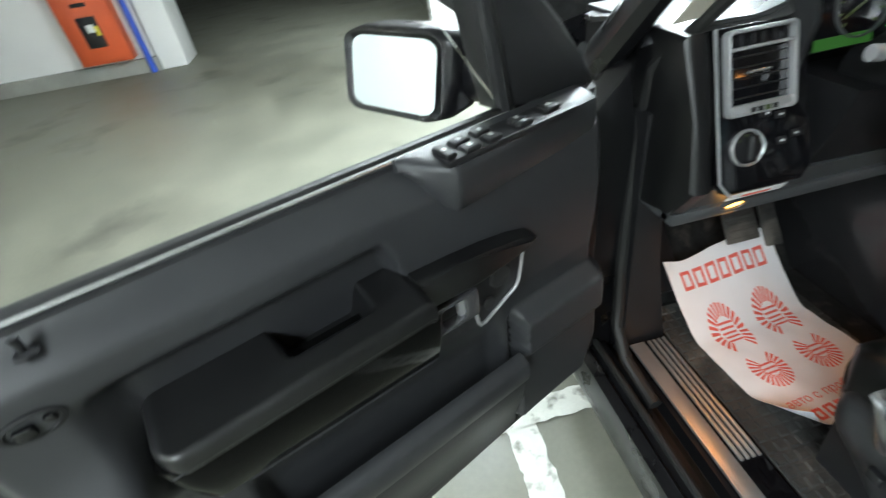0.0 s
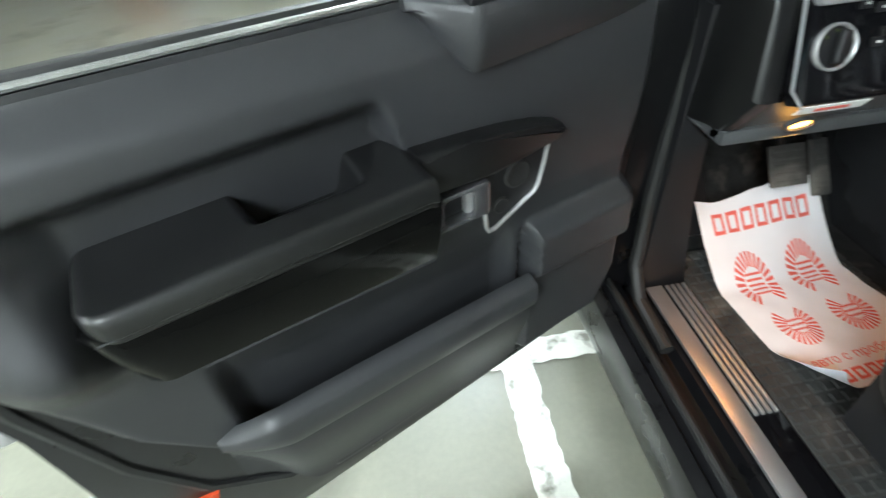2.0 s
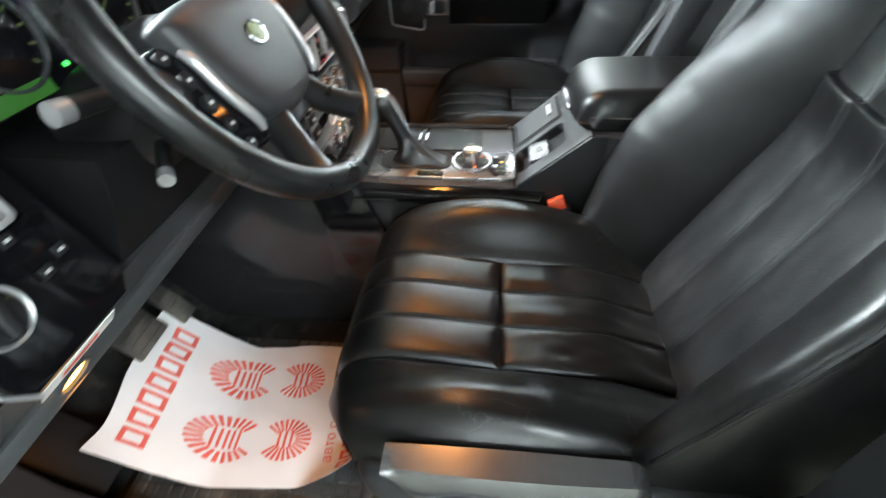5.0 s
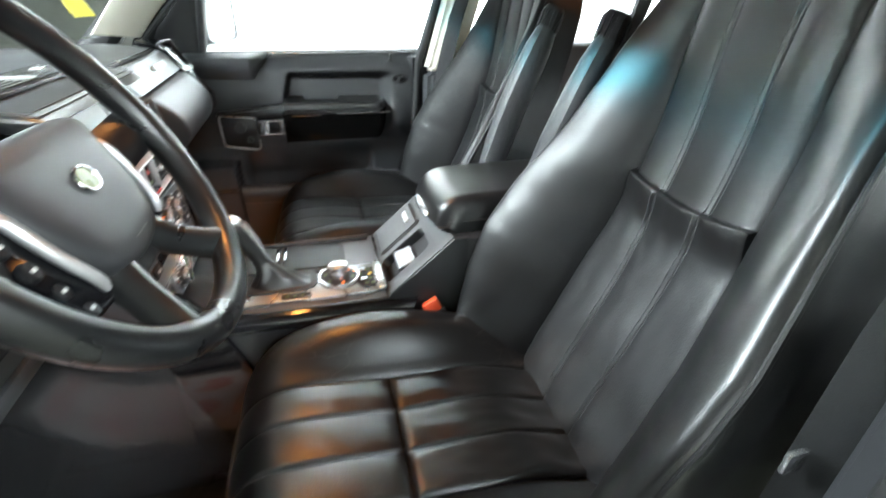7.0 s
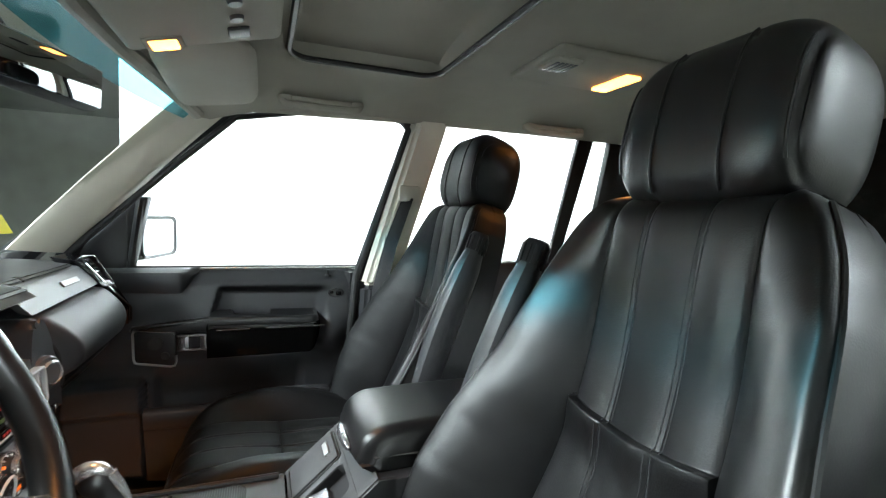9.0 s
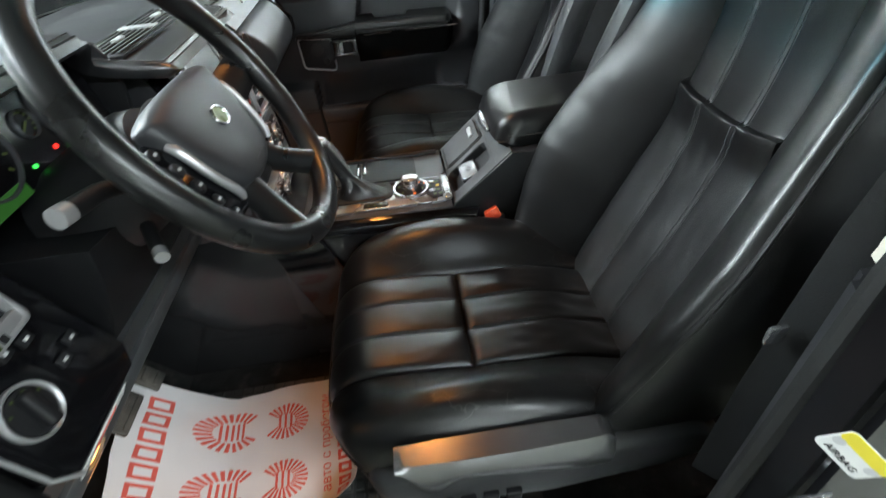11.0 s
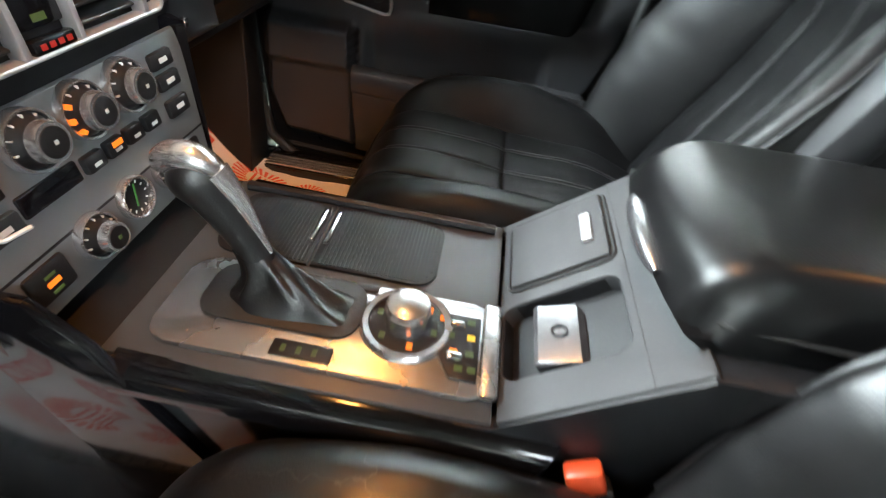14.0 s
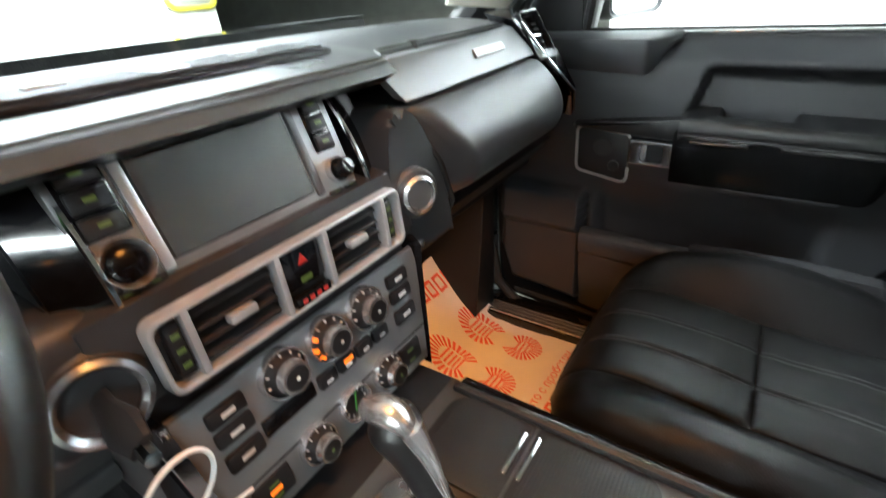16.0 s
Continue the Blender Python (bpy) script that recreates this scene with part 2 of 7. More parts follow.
LEATHER = material("black_leather", (0.0060, 0.0060, 0.0064), 0.37, vary=0.3, scale=9, fine=300, bump=0.05, cells=480, spec=0.72, rough_vary=0.07, wrinkle=0.07)
LEATHER_WORN = material("cracked_black_leather", (0.0060, 0.0060, 0.0064), 0.34, vary=0.3, scale=9, fine=300, bump=0.06, cells=480, spec=0.72, rough_vary=0.03, cracks=34.0, wrinkle=0.03)
LEATHER_PAD = material("smooth_padded_leather", (0.0060, 0.0060, 0.0064), 0.31, vary=0.3, scale=9, fine=300, bump=0.04, cells=480, spec=0.42, rough_vary=0.06)
RISER = material("matt_graphite_plastic", (0.045, 0.046, 0.048), 0.60, vary=0.12, scale=9, fine=600, bump=0.06, spec=0.25)
LEATHER_MATT = material("little_worn_black_leather", (0.0060, 0.0060, 0.0064), 0.47, vary=0.3, scale=9, fine=300, bump=0.07, cells=480, spec=0.26, rough_vary=0.05, wrinkle=0.06)
LEATHER_PERF = material("perforated_leather", (0.0065, 0.0065, 0.007), 0.36, vary=0.3, scale=9, fine=300, bump=0.10, cells=420, spec=0.80, rough_vary=0.07, wrinkle=0.12)
SOFT = material("grained_soft_plastic", (0.026, 0.0265, 0.0290), 0.44, vary=0.14, scale=5, fine=500, bump=0.06, cells=900)
RIM = material("worn_smooth_leather", (0.009, 0.009, 0.0095), 0.30, vary=0.4, scale=14, fine=400, bump=0.02, cells=700)
STACK = material("satin_graphite_paint", (0.17, 0.175, 0.18), 0.36, metal=0.35, vary=0.08, scale=9, fine=700, bump=0.03)
PLATE = material("brushed_tread_aluminium", (0.60, 0.60, 0.60), 0.42, metal=0.85, vary=0.1, scale=20, fine=700, bump=0.05)
HARD = material("hard_black_plastic", (0.010, 0.010, 0.0112), 0.48, vary=0.2, scale=8, fine=500, bump=0.1, spec=0.38)
GREYPL = material("graphite_trim_plastic", (0.058, 0.060, 0.063), 0.42, vary=0.12, scale=9, fine=600, bump=0.06)
PIANO = material("piano_black_lacquer", (0.005, 0.005, 0.006), 0.10, vary=0.2, bump=0.0, coat=0.15, spec=0.4, rough_vary=0.03)
PAINT = material("black_car_paint", (0.007, 0.007, 0.008), 0.3, vary=0.3, scale=14, bump=0.0, coat=0.12, spec=0.35, dirt=(0.05, 0.045, 0.04, 0.66))
RUBBER = material("black_rubber", (0.012, 0.012, 0.012), 0.6, vary=0.3, scale=20, fine=300, bump=0.15)
ALU = material("satin_silver_paint", (0.46, 0.46, 0.47), 0.36, metal=0.6, vary=0.06, scale=12, fine=700, bump=0.03)
LACQUER = material("black_lacquered_wood", (0.004, 0.004, 0.004), 0.07, vary=0.2, bump=0.0, spec=0.05, rough_vary=0.03)
CHROME = material("polished_chrome", (0.78, 0.78, 0.8), 0.1, metal=1.0, vary=0.04, bump=0.0, rough_vary=0.04)
CARPET = material("charcoal_carpet", (0.02, 0.02, 0.02), 0.95, vary=0.5, scale=30, fine=420, bump=0.9, spec=0.1, dirt=(0.055, 0.05, 0.043, 0.55))
MAT_RUBBER = material("dusty_rubber_mat", (0.036, 0.036, 0.034), 0.7, vary=0.4, scale=14, fine=260, bump=0.4, dirt=(0.11, 0.102, 0.088, 0.50))
HEADLINER = material("grey_beige_headliner", (0.33, 0.31, 0.27), 0.95, vary=0.06, scale=10, fine=600, bump=0.25, spec=0.1)
PILLAR = material("cream_pillar_trim", (0.64, 0.60, 0.51), 0.7, vary=0.06, scale=10, fine=600, bump=0.15)
CONCRETE = material("worn_garage_concrete", (0.178, 0.177, 0.138), 0.5, vary=0.26, scale=2.6, fine=60, bump=0.10, dirt=(0.105, 0.102, 0.080, 0.57), rough_vary=0.24)
WALLWHITE = material("white_painted_wall", (0.78, 0.78, 0.76), 0.8, vary=0.05, scale=1.5, fine=40, bump=0.1)
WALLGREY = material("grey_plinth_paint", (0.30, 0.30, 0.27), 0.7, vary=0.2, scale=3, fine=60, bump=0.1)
CEILING = material("raw_concrete_ceiling", (0.32, 0.32, 0.30), 0.9, vary=0.2, scale=1.2, fine=40, bump=0.2)
LINEPAINT = material("worn_white_line_paint", (0.72, 0.72, 0.66), 0.6, vary=0.1, scale=30, fine=140, bump=0.2, dirt=(0.22, 0.215, 0.18, 0.55))
RED = material("red_cabinet_paint", (0.62, 0.10, 0.03), 0.4, vary=0.1, scale=5, bump=0.03)
BLUE = material("blue_pipe_paint", (0.03, 0.09, 0.5), 0.4, vary=0.1, bump=0.03)
PAPER = material("white_floor_paper", (0.80, 0.80, 0.82), 0.75, vary=0.03, scale=20, fine=500, bump=0.1)
PRINT = material("red_print", (0.74, 0.13, 0.10), 0.7, vary=0.12, scale=60, fine=600, bump=0.0)
PAPERBAR = material("white_label", (0.75, 0.75, 0.74), 0.6, vary=0.05, bump=0.0)
REDPL = material("red_buckle_plastic", (0.62, 0.07, 0.02), 0.4, vary=0.1, bump=0.03)
BELT = material("black_belt_webbing", (0.015, 0.015, 0.016), 0.8, vary=0.3, scale=40, fine=900, bump=0.5)
YELLOW = material("yellow_sticker", (0.75, 0.62, 0.05), 0.6, vary=0.08, bump=0.0)
STITCH = material("grey_thread", (0.035, 0.035, 0.037), 0.7, vary=0.2, fine=900, bump=0.3)
SCREEN = material("dark_display_glass", (0.022, 0.025, 0.025), 0.34, vary=0.1, bump=0.0)
MIRROR = material("mirror_glass", (0.44, 0.48, 0.48), 0.02, metal=1.0, vary=0.01, bump=0.0, rough_vary=0.01)
BRIGHT = material("bright_satin_metal", (0.74, 0.74, 0.75), 0.24, metal=0.9, vary=0.05, scale=12, fine=700, bump=0.02, rough_vary=0.05)
DASHTOP = material("dash_leather", (0.020, 0.0205, 0.0225), 0.30, vary=0.15, scale=6, fine=400, bump=0.04, cells=800, spec=1.0)
DASHSOFT = material("grained_grey_dash_skin", (0.040, 0.041, 0.044), 0.42, vary=0.12, scale=5, fine=500, bump=0.06, cells=900)
GLOSSGREY = material("glossy_dark_grey_plastic", (0.020, 0.0205, 0.022), 0.16, vary=0.12, scale=9, fine=600, bump=0.01, rough_vary=0.03)
GLASS = clear_glass("window_glass")
WINDSHIELD = clear_glass("windscreen_glass", (0.93, 0.97, 0.95))
TINT = tinted_film("tinted_band", (0.44, 0.79, 0.87))
GLOW_FOOT = glow("foot_lamp_lens", (1.0, 0.48, 0.10), 9.0)
ARMLEATHER = material("matt_black_leather", (0.007, 0.007, 0.0075), 0.38, vary=0.3, scale=9, fine=300, bump=0.05, cells=600)
BRUSHED = material("brushed_console_aluminium", (0.50, 0.50, 0.51), 0.27, metal=0.92, vary=0.08, scale=12, fine=700, bump=0.03, rough_vary=0.05)
BLADE = material("satin_grey_metal", (0.33, 0.33, 0.35), 0.26, metal=0.9, vary=0.05, scale=12, fine=700, bump=0.02, rough_vary=0.03)
GLOW_ORANGE = glow("warm_lamp_lens", (1.0, 0.36, 0.06), 12.0)
LED_ORANGE = glow("orange_light", (1.0, 0.19, 0.015), 1.1)
LED_GREEN = glow("green_symbols", (0.30, 0.45, 0.10), 0.10)
LED_RED = glow("red_light", (1.0, 0.06, 0.04), 0.22)
LCD_GREEN = glow("green_display", (0.10, 0.42, 0.07), 0.22)
TUBE = glow("tube_lamp", (1.0, 1.0, 0.95), 12.0)
SYMBOL = material("pale_symbol_print", (0.55, 0.55, 0.55), 0.6, vary=0.05, bump=0.0)

# ---- garage ----
def slab(name, x0, x1, y0, y1, z0, z1, mt, label, category, kind="structure"):
    return solid(name, cube(x0, x1, y0, y1, z0, z1, 0), mt, label, category, kind, smooth=0)


slab("ground", -14, 9, -9, 16, -0.2, 0, CONCRETE, "stained grey concrete floor of a parking garage", "floor")
slab("ceiling", -14, 9, -9, 16, 2.75, 2.95, CEILING, "bare grey concrete garage ceiling", "ceiling")
slab("wall_east", 2.45, 2.7, -9, 0.47, 0, 2.75, WALLWHITE, "white painted garage wall beside the car", "wall")
slab("wall_south", -14, 9, -9.2, -9, 0, 2.75, WALLWHITE, "white painted garage wall behind the car", "wall")
slab("wall_west", -6.9, -6.7, -9, 3.2, 0, 2.75, WALLWHITE, "white painted garage wall across the lane", "wall")
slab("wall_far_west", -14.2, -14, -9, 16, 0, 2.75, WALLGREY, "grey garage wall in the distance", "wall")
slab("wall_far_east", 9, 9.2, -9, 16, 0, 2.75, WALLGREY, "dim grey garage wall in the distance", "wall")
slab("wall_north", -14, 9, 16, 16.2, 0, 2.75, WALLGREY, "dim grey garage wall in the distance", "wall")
slab("wall_front", -0.2, 3.25, 5.0, 5.2, 0, 2.75, WALLWHITE, "white painted garage wall ahead of the car", "wall")
slab("wall_pier", -10.5, -3.45, 6.2, 6.6, 0.16, 2.75, WALLWHITE, "white painted wall pier of the garage", "wall")
slab("wall_plinth", -10.5, -3.40, 6.14, 6.64, 0, 0.16, WALLGREY, "grey painted plinth at the foot of the wall", "plinth")
pillar_bm = cube(-3.42, -3.10, 6.15, 6.7, 0, 2.75, 0.02)
solid("garage_column", pillar_bm, WALLWHITE, "white painted square garage column", "column", "structure")

cab = thing("hydrant_cabinet", "red metal hose cabinet on the white garage wall", "cabinet", pose(-3.90, 6.2, 0.20))
part("body", cube(-0.28, 0.28, -0.2, 0, 0, 1.6, 0.01), RED, cab)
part("door", cube(-0.25, 0.25, -0.215, -0.202, 0.03, 1.57, 0.004), RED, cab)
part("sign", cube(-0.22, -0.02, -0.222, -0.216, 0.75, 0.98, 0.0), PAPERBAR, cab, "white paper notice")
for k in range(3):
    part("print_bar", cube(-0.20, -0.04, -0.2245, -0.222, 0.79 + 0.06 * k, 0.815 + 0.06 * k, 0.0), RED, cab, "unreadable line of red print")
part("door_window", cube(-0.10, 0.10, -0.2185, -0.2155, 0.18, 0.50, 0.004), RUBBER, cab, "dark glazed opening")
part("seal_tag", cube(-0.03, 0.05, -0.2245, -0.219, 0.34, 0.42, 0.002), PAPERBAR, cab, "white seal tag")
part("seal_tag", cube(0.052, 0.09, -0.2245, -0.219, 0.30, 0.40, 0.002), YELLOW, cab, "yellow seal tag")
part("slot", cube(-0.08, 0.08, -0.2185, -0.2155, 0.60, 0.64, 0.002), RUBBER, cab, "dark slot")
sg = thing("wall_sign", "yellow framed sign on the white garage wall", "sign", pose(2.98, 4.99, 1.12))
part("board", cube(-0.28, 0.28, -0.015, 0, 0, 0.6, 0.01), WALLGREY, sg)
part("frame", sweep([(x, -0.02, z + 0.3) for x, z in rrect(0.56, 0.6, 0.12)], 0.025, 8, True), YELLOW, sg, "yellow rounded frame")
solid("water_pipe", sweep([(-3.50, 6.12, 0.0), (-3.50, 6.12, 2.75)], 0.035, 12), BLUE, "blue painted vertical pipe on the wall", "pipe")


def line_strip(name, pts, label):
    bm = bmesh.new()
    n = 220
    (xa, ya), (xb, yb), half = pts
    d = Vector((xb - xa, yb - ya, 0))
    s = Vector((-d.y, d.x, 0)).normalized()
    rows = []
    for i in range(n + 1):
        c = Vector((xa, ya, 0.003 if xa > -1.02 else 0.006)) + d * i / n
        wob = [half + 0.007 * noise.noise((c.x * 23 + k * 9, c.y * 23, 1.0)) + 0.006 * noise.noise((c.x * 90 + k * 9, c.y * 90, 1.0)) for k in (0, 1)]
        rows.append((bm.verts.new(c + s * wob[0]), bm.verts.new(c - s * wob[1])))
    for a, b in zip(rows, rows[1:]):
        bm.faces.new((a[0], a[1], b[1], b[0]))
    return solid(name, bm, LINEPAINT, label, "road marking", "structure", smooth=0)


line_strip("road_line", ((-0.962, 0.345), (-0.972, -2.9), 0.045), "worn white painted parking line on concrete")
line_strip("road_line", ((-1.09, 0.345), (3.0, 0.335), 0.043), "worn white cross line at the end of the bay")
for lx, ly, ln, turn in ((-2.5, -2.6, 3.0, 0), (-3.0, 3.6, 3.0, 0), (-4.9, -1.0, 5.0, 0), (0.2, 1.9, 2.6, 90)):
    lamp = thing("strip_lamp", "white tube lamp under the garage ceiling", "lamp", pose(lx, ly, 2.6, 0, 0, turn), group="tube lamps of the garage")
    part("housing", cube(-0.14, 0.14, -ln / 2, ln / 2, 0.06, 0.15, 0.01), WALLWHITE, lamp)
    for dx in (-0.07, 0.07):
        part("tube", sweep([(dx, -ln / 2 + 0.05, 0.035), (dx, ln / 2 - 0.05, 0.035)], 0.014, 10), TUBE, lamp, "glowing white tube")


# ---- body of the car round the cabin ----
def extrude_x(pts, x0, x1, bev=0.0):
    return prism([(x0, y, z) for y, z in pts], (x1 - x0, 0, 0), bev)


def extrude_y(pts, y0, y1, bev=0.0):
    return prism([(x, y0, z) for x, z in pts], (0, y1 - y0, 0), bev)


def both(pts, side):
    return [(side * x, z) for x, z in pts]


solid("floor", cube(-0.60, 0.60, -2.2, 0.34, 0.30, 0.335, 0), CARPET, "dark worn carpet on the floor of the car", "floor", "structure")
solid("floor_toe_board", extrude_x([(0.335, 0.30), (0.345, 0.33), (0.62, 0.66), (0.64, 0.64), (0.36, 0.28)], -0.70, 0.70), CARPET, "dark carpet sloping up towards the pedals", "floor", "structure")
solid("wall_firewall", cube(-0.78, 0.78, 0.62, 0.66, 0.3, 1.1, 0), CARPET, "dark wall in front of the foot wells", "wall", "structure")
for side, who in ((-1, "driver"), (1, "passenger")):
    up, outw = (0.0, 0.0) if side < 0 else (0.03, 0.050)
    solid("door_sill", extrude_y(both([(0.60, 0.30), (0.612, 0.352), (0.715, 0.352), (0.722, 0.325), (0.742, 0.318), (0.752, 0.36), (0.775, 0.362), (0.79, 0.345), (0.80, 0.362), (0.822, 0.35), (0.83, 0.28), (0.80, 0.18), (0.60, 0.18)], side), -0.85, 0.42, 0.003), PAINT, "black painted car door sill with rubber seals", "sill", "structure")
    solid("sill_seal", sweep([(side * 0.775, y, 0.366) for y in (-0.8, -0.3, 0.1, 0.3)], 0.009, 8), RUBBER, "black rubber seal along the car sill", "seal", "structure")
    tp = thing("tread_plate", "brushed aluminium door sill tread plate with raised ribs", "tread plate", pose(side * outw, 0, up), group="tread plates")
    a, b = sorted((side * 0.612, side * 0.705))
    part("plate", cube(a, b, -0.5, 0.215, 0.322, 0.362, 0.002), PIANO, tp)
    a, b = sorted((side * 0.668, side * 0.705))
    part("strip", cube(a, b, -0.5, 0.217, 0.358, 0.3665, 0.002), PLATE if side < 0 else PIANO, tp, "wide brushed aluminium strip" if side < 0 else "wide black strip")
    for k in range(4):
        c = side * (0.657 - 0.0125 * k)
        part("rib", cube(c - 0.0035, c + 0.0035, -0.10, 0.215, 0.36, 0.3675, 0.0015), PLATE if side < 0 else BRIGHT, tp)
    # kick panel and the jamb in front of the door opening
    solid("kick_panel", extrude_y(both([(0.60, 0.32), (0.72, 0.36), (0.74, 0.95), (0.70, 0.95), (0.66, 0.6)], side), 0.225, 0.62, 0.004), HARD, "black plastic kick panel of the foot well", "trim", "structure")
    solid("door_jamb", extrude_y(both([(0.735, 0.30), (0.83, 0.30), (0.83, 0.95), (0.76, 1.03), (0.735, 0.9)], side), 0.255, 0.44, 0.006), PAINT, "black painted door jamb with bolts", "jamb", "structure")
    solid("jamb_seal", sweep([(side * x, y, z) for x, y, z in ((0.745, 0.05, 0.372), (0.745, 0.17, 0.385), (0.742, 0.225, 0.44), (0.735, 0.25, 0.6), (0.73, 0.262, 0.85), (0.722, 0.25, 1.02), (0.708, 0.163, 1.11), (0.692, -0.06, 1.327), (0.678, -0.235, 1.49), (0.672, -0.45, 1.53))], [0.014] * 6 + [0.010, 0.009, 0.009, 0.009], 10), RUBBER, "black rubber door seal running up the pillar", "seal", "structure")
    # windscreen pillar
    n = 14

    def ap(u, v, side=side):
        y = 0.255 - 0.33 * v - 0.03 * v * v
        z = 1.12 + 0.39 * v
        w = 0.5 - math.cos(math.pi * u) / 2
        bulge = 0.022 * math.sin(math.pi * u)
        return Vector((side * (0.60 + 0.10 * w - 0.02 * v - bulge * 0.6), y - (0.080 + 0.020 * v) * w - bulge * 0.2, z - 0.015 * w))

    def ap_back(u, v, side=side):
        return ap(u, v, side) + Vector((side * 0.06, -0.004, 0.0))
    solid("pillar_front", backed(ap, ap_back, 10, n), PILLAR, "cream windscreen pillar trim", "pillar", "structure")
    solid("pillar_outer", sweep([(side * 0.755, 0.36, 1.02), (side * 0.742, 0.22, 1.16), (side * 0.715, 0.05, 1.33), (side * 0.69, -0.12, 1.48), (side * 0.675, -0.26, 1.56)], [0.05, 0.042, 0.036, 0.034, 0.034], 10, flat=0.7), PAINT, "black painted outer windscreen pillar", "pillar", "structure")
    # pillar between the doors, leaning back towards the roof
    def bp_section(y0, y1, z, xi, xo, side=side):
        return [(side * xo, y0, z), (side * xi, y0 - 0.02, z), (side * xi, y1, z), (side * xo, y1, z)]
    for lo, hi, mt, lab in (((0.33, -0.575, -0.76, 0.69, 0.733), (1.0, -0.60, -0.72, 0.685, 0.728), SOFT, "dark grey lower trim of the centre pillar"), ((0.33, -0.55, -0.76, 0.738, 0.80), (1.05, -0.56, -0.70, 0.735, 0.795), PAINT, "black painted door jamb of the centre pillar"), ((1.002, -0.60, -0.715, 0.685, 0.733), (1.56, -0.755, -0.875, 0.645, 0.70), PILLAR, "cream upper trim of the centre pillar")):
        bm = bmesh.new()
        rings = [[bm.verts.new(p) for p in bp_section(s[1], s[2], s[0], s[3], s[4])] for s in (lo, hi)]
        for k in range(4):
            bm.faces.new((rings[0][k], rings[0][(k + 1) % 4], rings[1][(k + 1) % 4], rings[1][k]))
        bm.faces.new(rings[0])
        bm.faces.new(rings[1])
        bmesh.ops.bevel(bm, geom=bm.edges[:], offset=0.012, segments=3, affect="EDGES")
        solid("pillar_centre", bm, mt, lab, "pillar", "structure")
    solid("pillar_seal", sweep([(side * x, y, z) for x, y, z in ((0.737, -0.50, 0.372), (0.738, -0.545, 0.42), (0.738, -0.562, 0.6), (0.737, -0.578, 0.85), (0.733, -0.592, 1.03), (0.71, -0.68, 1.3), (0.685, -0.742, 1.50), (0.67, -0.72, 1.54), (0.655, -0.55, 1.545))], 0.012, 10), RUBBER, "black rubber seal on the centre pillar", "seal", "structure")
    # rear door panel, its glass frame and the rear quarter
    xa, xb = sorted((side * 0.70, side * 0.80))
    solid("rear_door_panel", cube(xa, xb, -1.75, -0.78, 0.36, 1.075, 0.02, 3), SOFT, "dark grey panel of the rear car door", "door panel", "structure")
    solid("rear_window_divider", prism([(side * 0.70, -1.30, 1.07), (side * 0.70, -1.345, 1.07), (side * 0.66, -1.45, 1.54), (side * 0.66, -1.385, 1.54)], (side * 0.02, 0, 0), 0.003), HARD, "black upright between the rear side windows", "window divider", "structure")
    solid("pillar_rear", prism([(side * 0.70, -1.47, 1.07), (side * 0.70, -2.2, 1.07), (side * 0.66, -2.2, 1.56), (side * 0.66, -1.53, 1.56)], (side * 0.03, 0, 0), 0.004), HARD, "black rear pillar", "pillar", "structure")
    solid("window_top_trim", sweep([(side * 0.672, -0.2, 1.527), (side * 0.668, -0.8, 1.545), (side * 0.662, -1.5, 1.55)], 0.022, 10), HEADLINER, "grey-beige roof edge above the side windows", "trim", "structure")
    rw = solid("window_rear_side", prism([(side * 0.73, -0.76, 1.07), (side * 0.73, -1.5, 1.07), (side * 0.69, -1.55, 1.55), (side * 0.69, -0.86, 1.55)], (side * 0.004, 0, 0)), GLASS, "clear rear side window glass", "window", "structure", smooth=0)
    rw.visible_shadow = False


# roof lining with the opening of the sunroof
def roof_f(u, v):
    x = -0.66 + 1.32 * u
    front = -0.06 - 0.20 * x * x
    y = front - (2.2 + front) * v
    fall = max(0.0, 1 - (front - y) / 0.32) ** 2
    z = 1.60 - 0.075 * abs(x / 0.66) ** 3 - (0.102 - 0.035 * (x / 0.6) ** 2) * fall
    rec = window(x, -0.37, 0.37, 0.012) * window(y, -0.725, -0.36, 0.012)
    return Vector((x, y, z + 0.03 * rec))


solid("roof_lining", backed(roof_f, lambda u, v: roof_f(u, v) + Vector((0, 0, 0.05)), 70, 110), HEADLINER, "grey-beige fabric roof lining with a sunroof recess", "roof lining", "structure")
solid("sunroof_seal", sweep([(x, y - 0.5425, 1.598 - 0.075 * abs(x / 0.66) ** 3) for x, y in rrect(0.74, 0.365, 0.05)], 0.007, 6, True), HARD, "dark rim round the sunroof blind", "seal", "structure")
solid("wall_cargo", cube(-0.72, 0.72, -2.25, -2.2, 0.3, 1.62, 0), CARPET, "dark rear end of the car cabin", "wall", "structure")

solid("roof_skin", backed(lambda u, v: roof_f(u, v) + Vector((0, 0, 0.055)), lambda u, v: roof_f(u, v) + Vector((0, 0, 0.040)), 24, 24), PAINT, "black painted car roof", "roof", "structure", smooth=60)


# windscreen
def ws(u, v):
    x = (-0.66 + 1.32 * u) * (1 - 0.06 * v)
    return Vector((x, 0.44 - 0.58 * v - 0.35 * (x / 0.66) ** 2 * (0.55 - 0.3 * v), 1.11 + 0.45 * v))


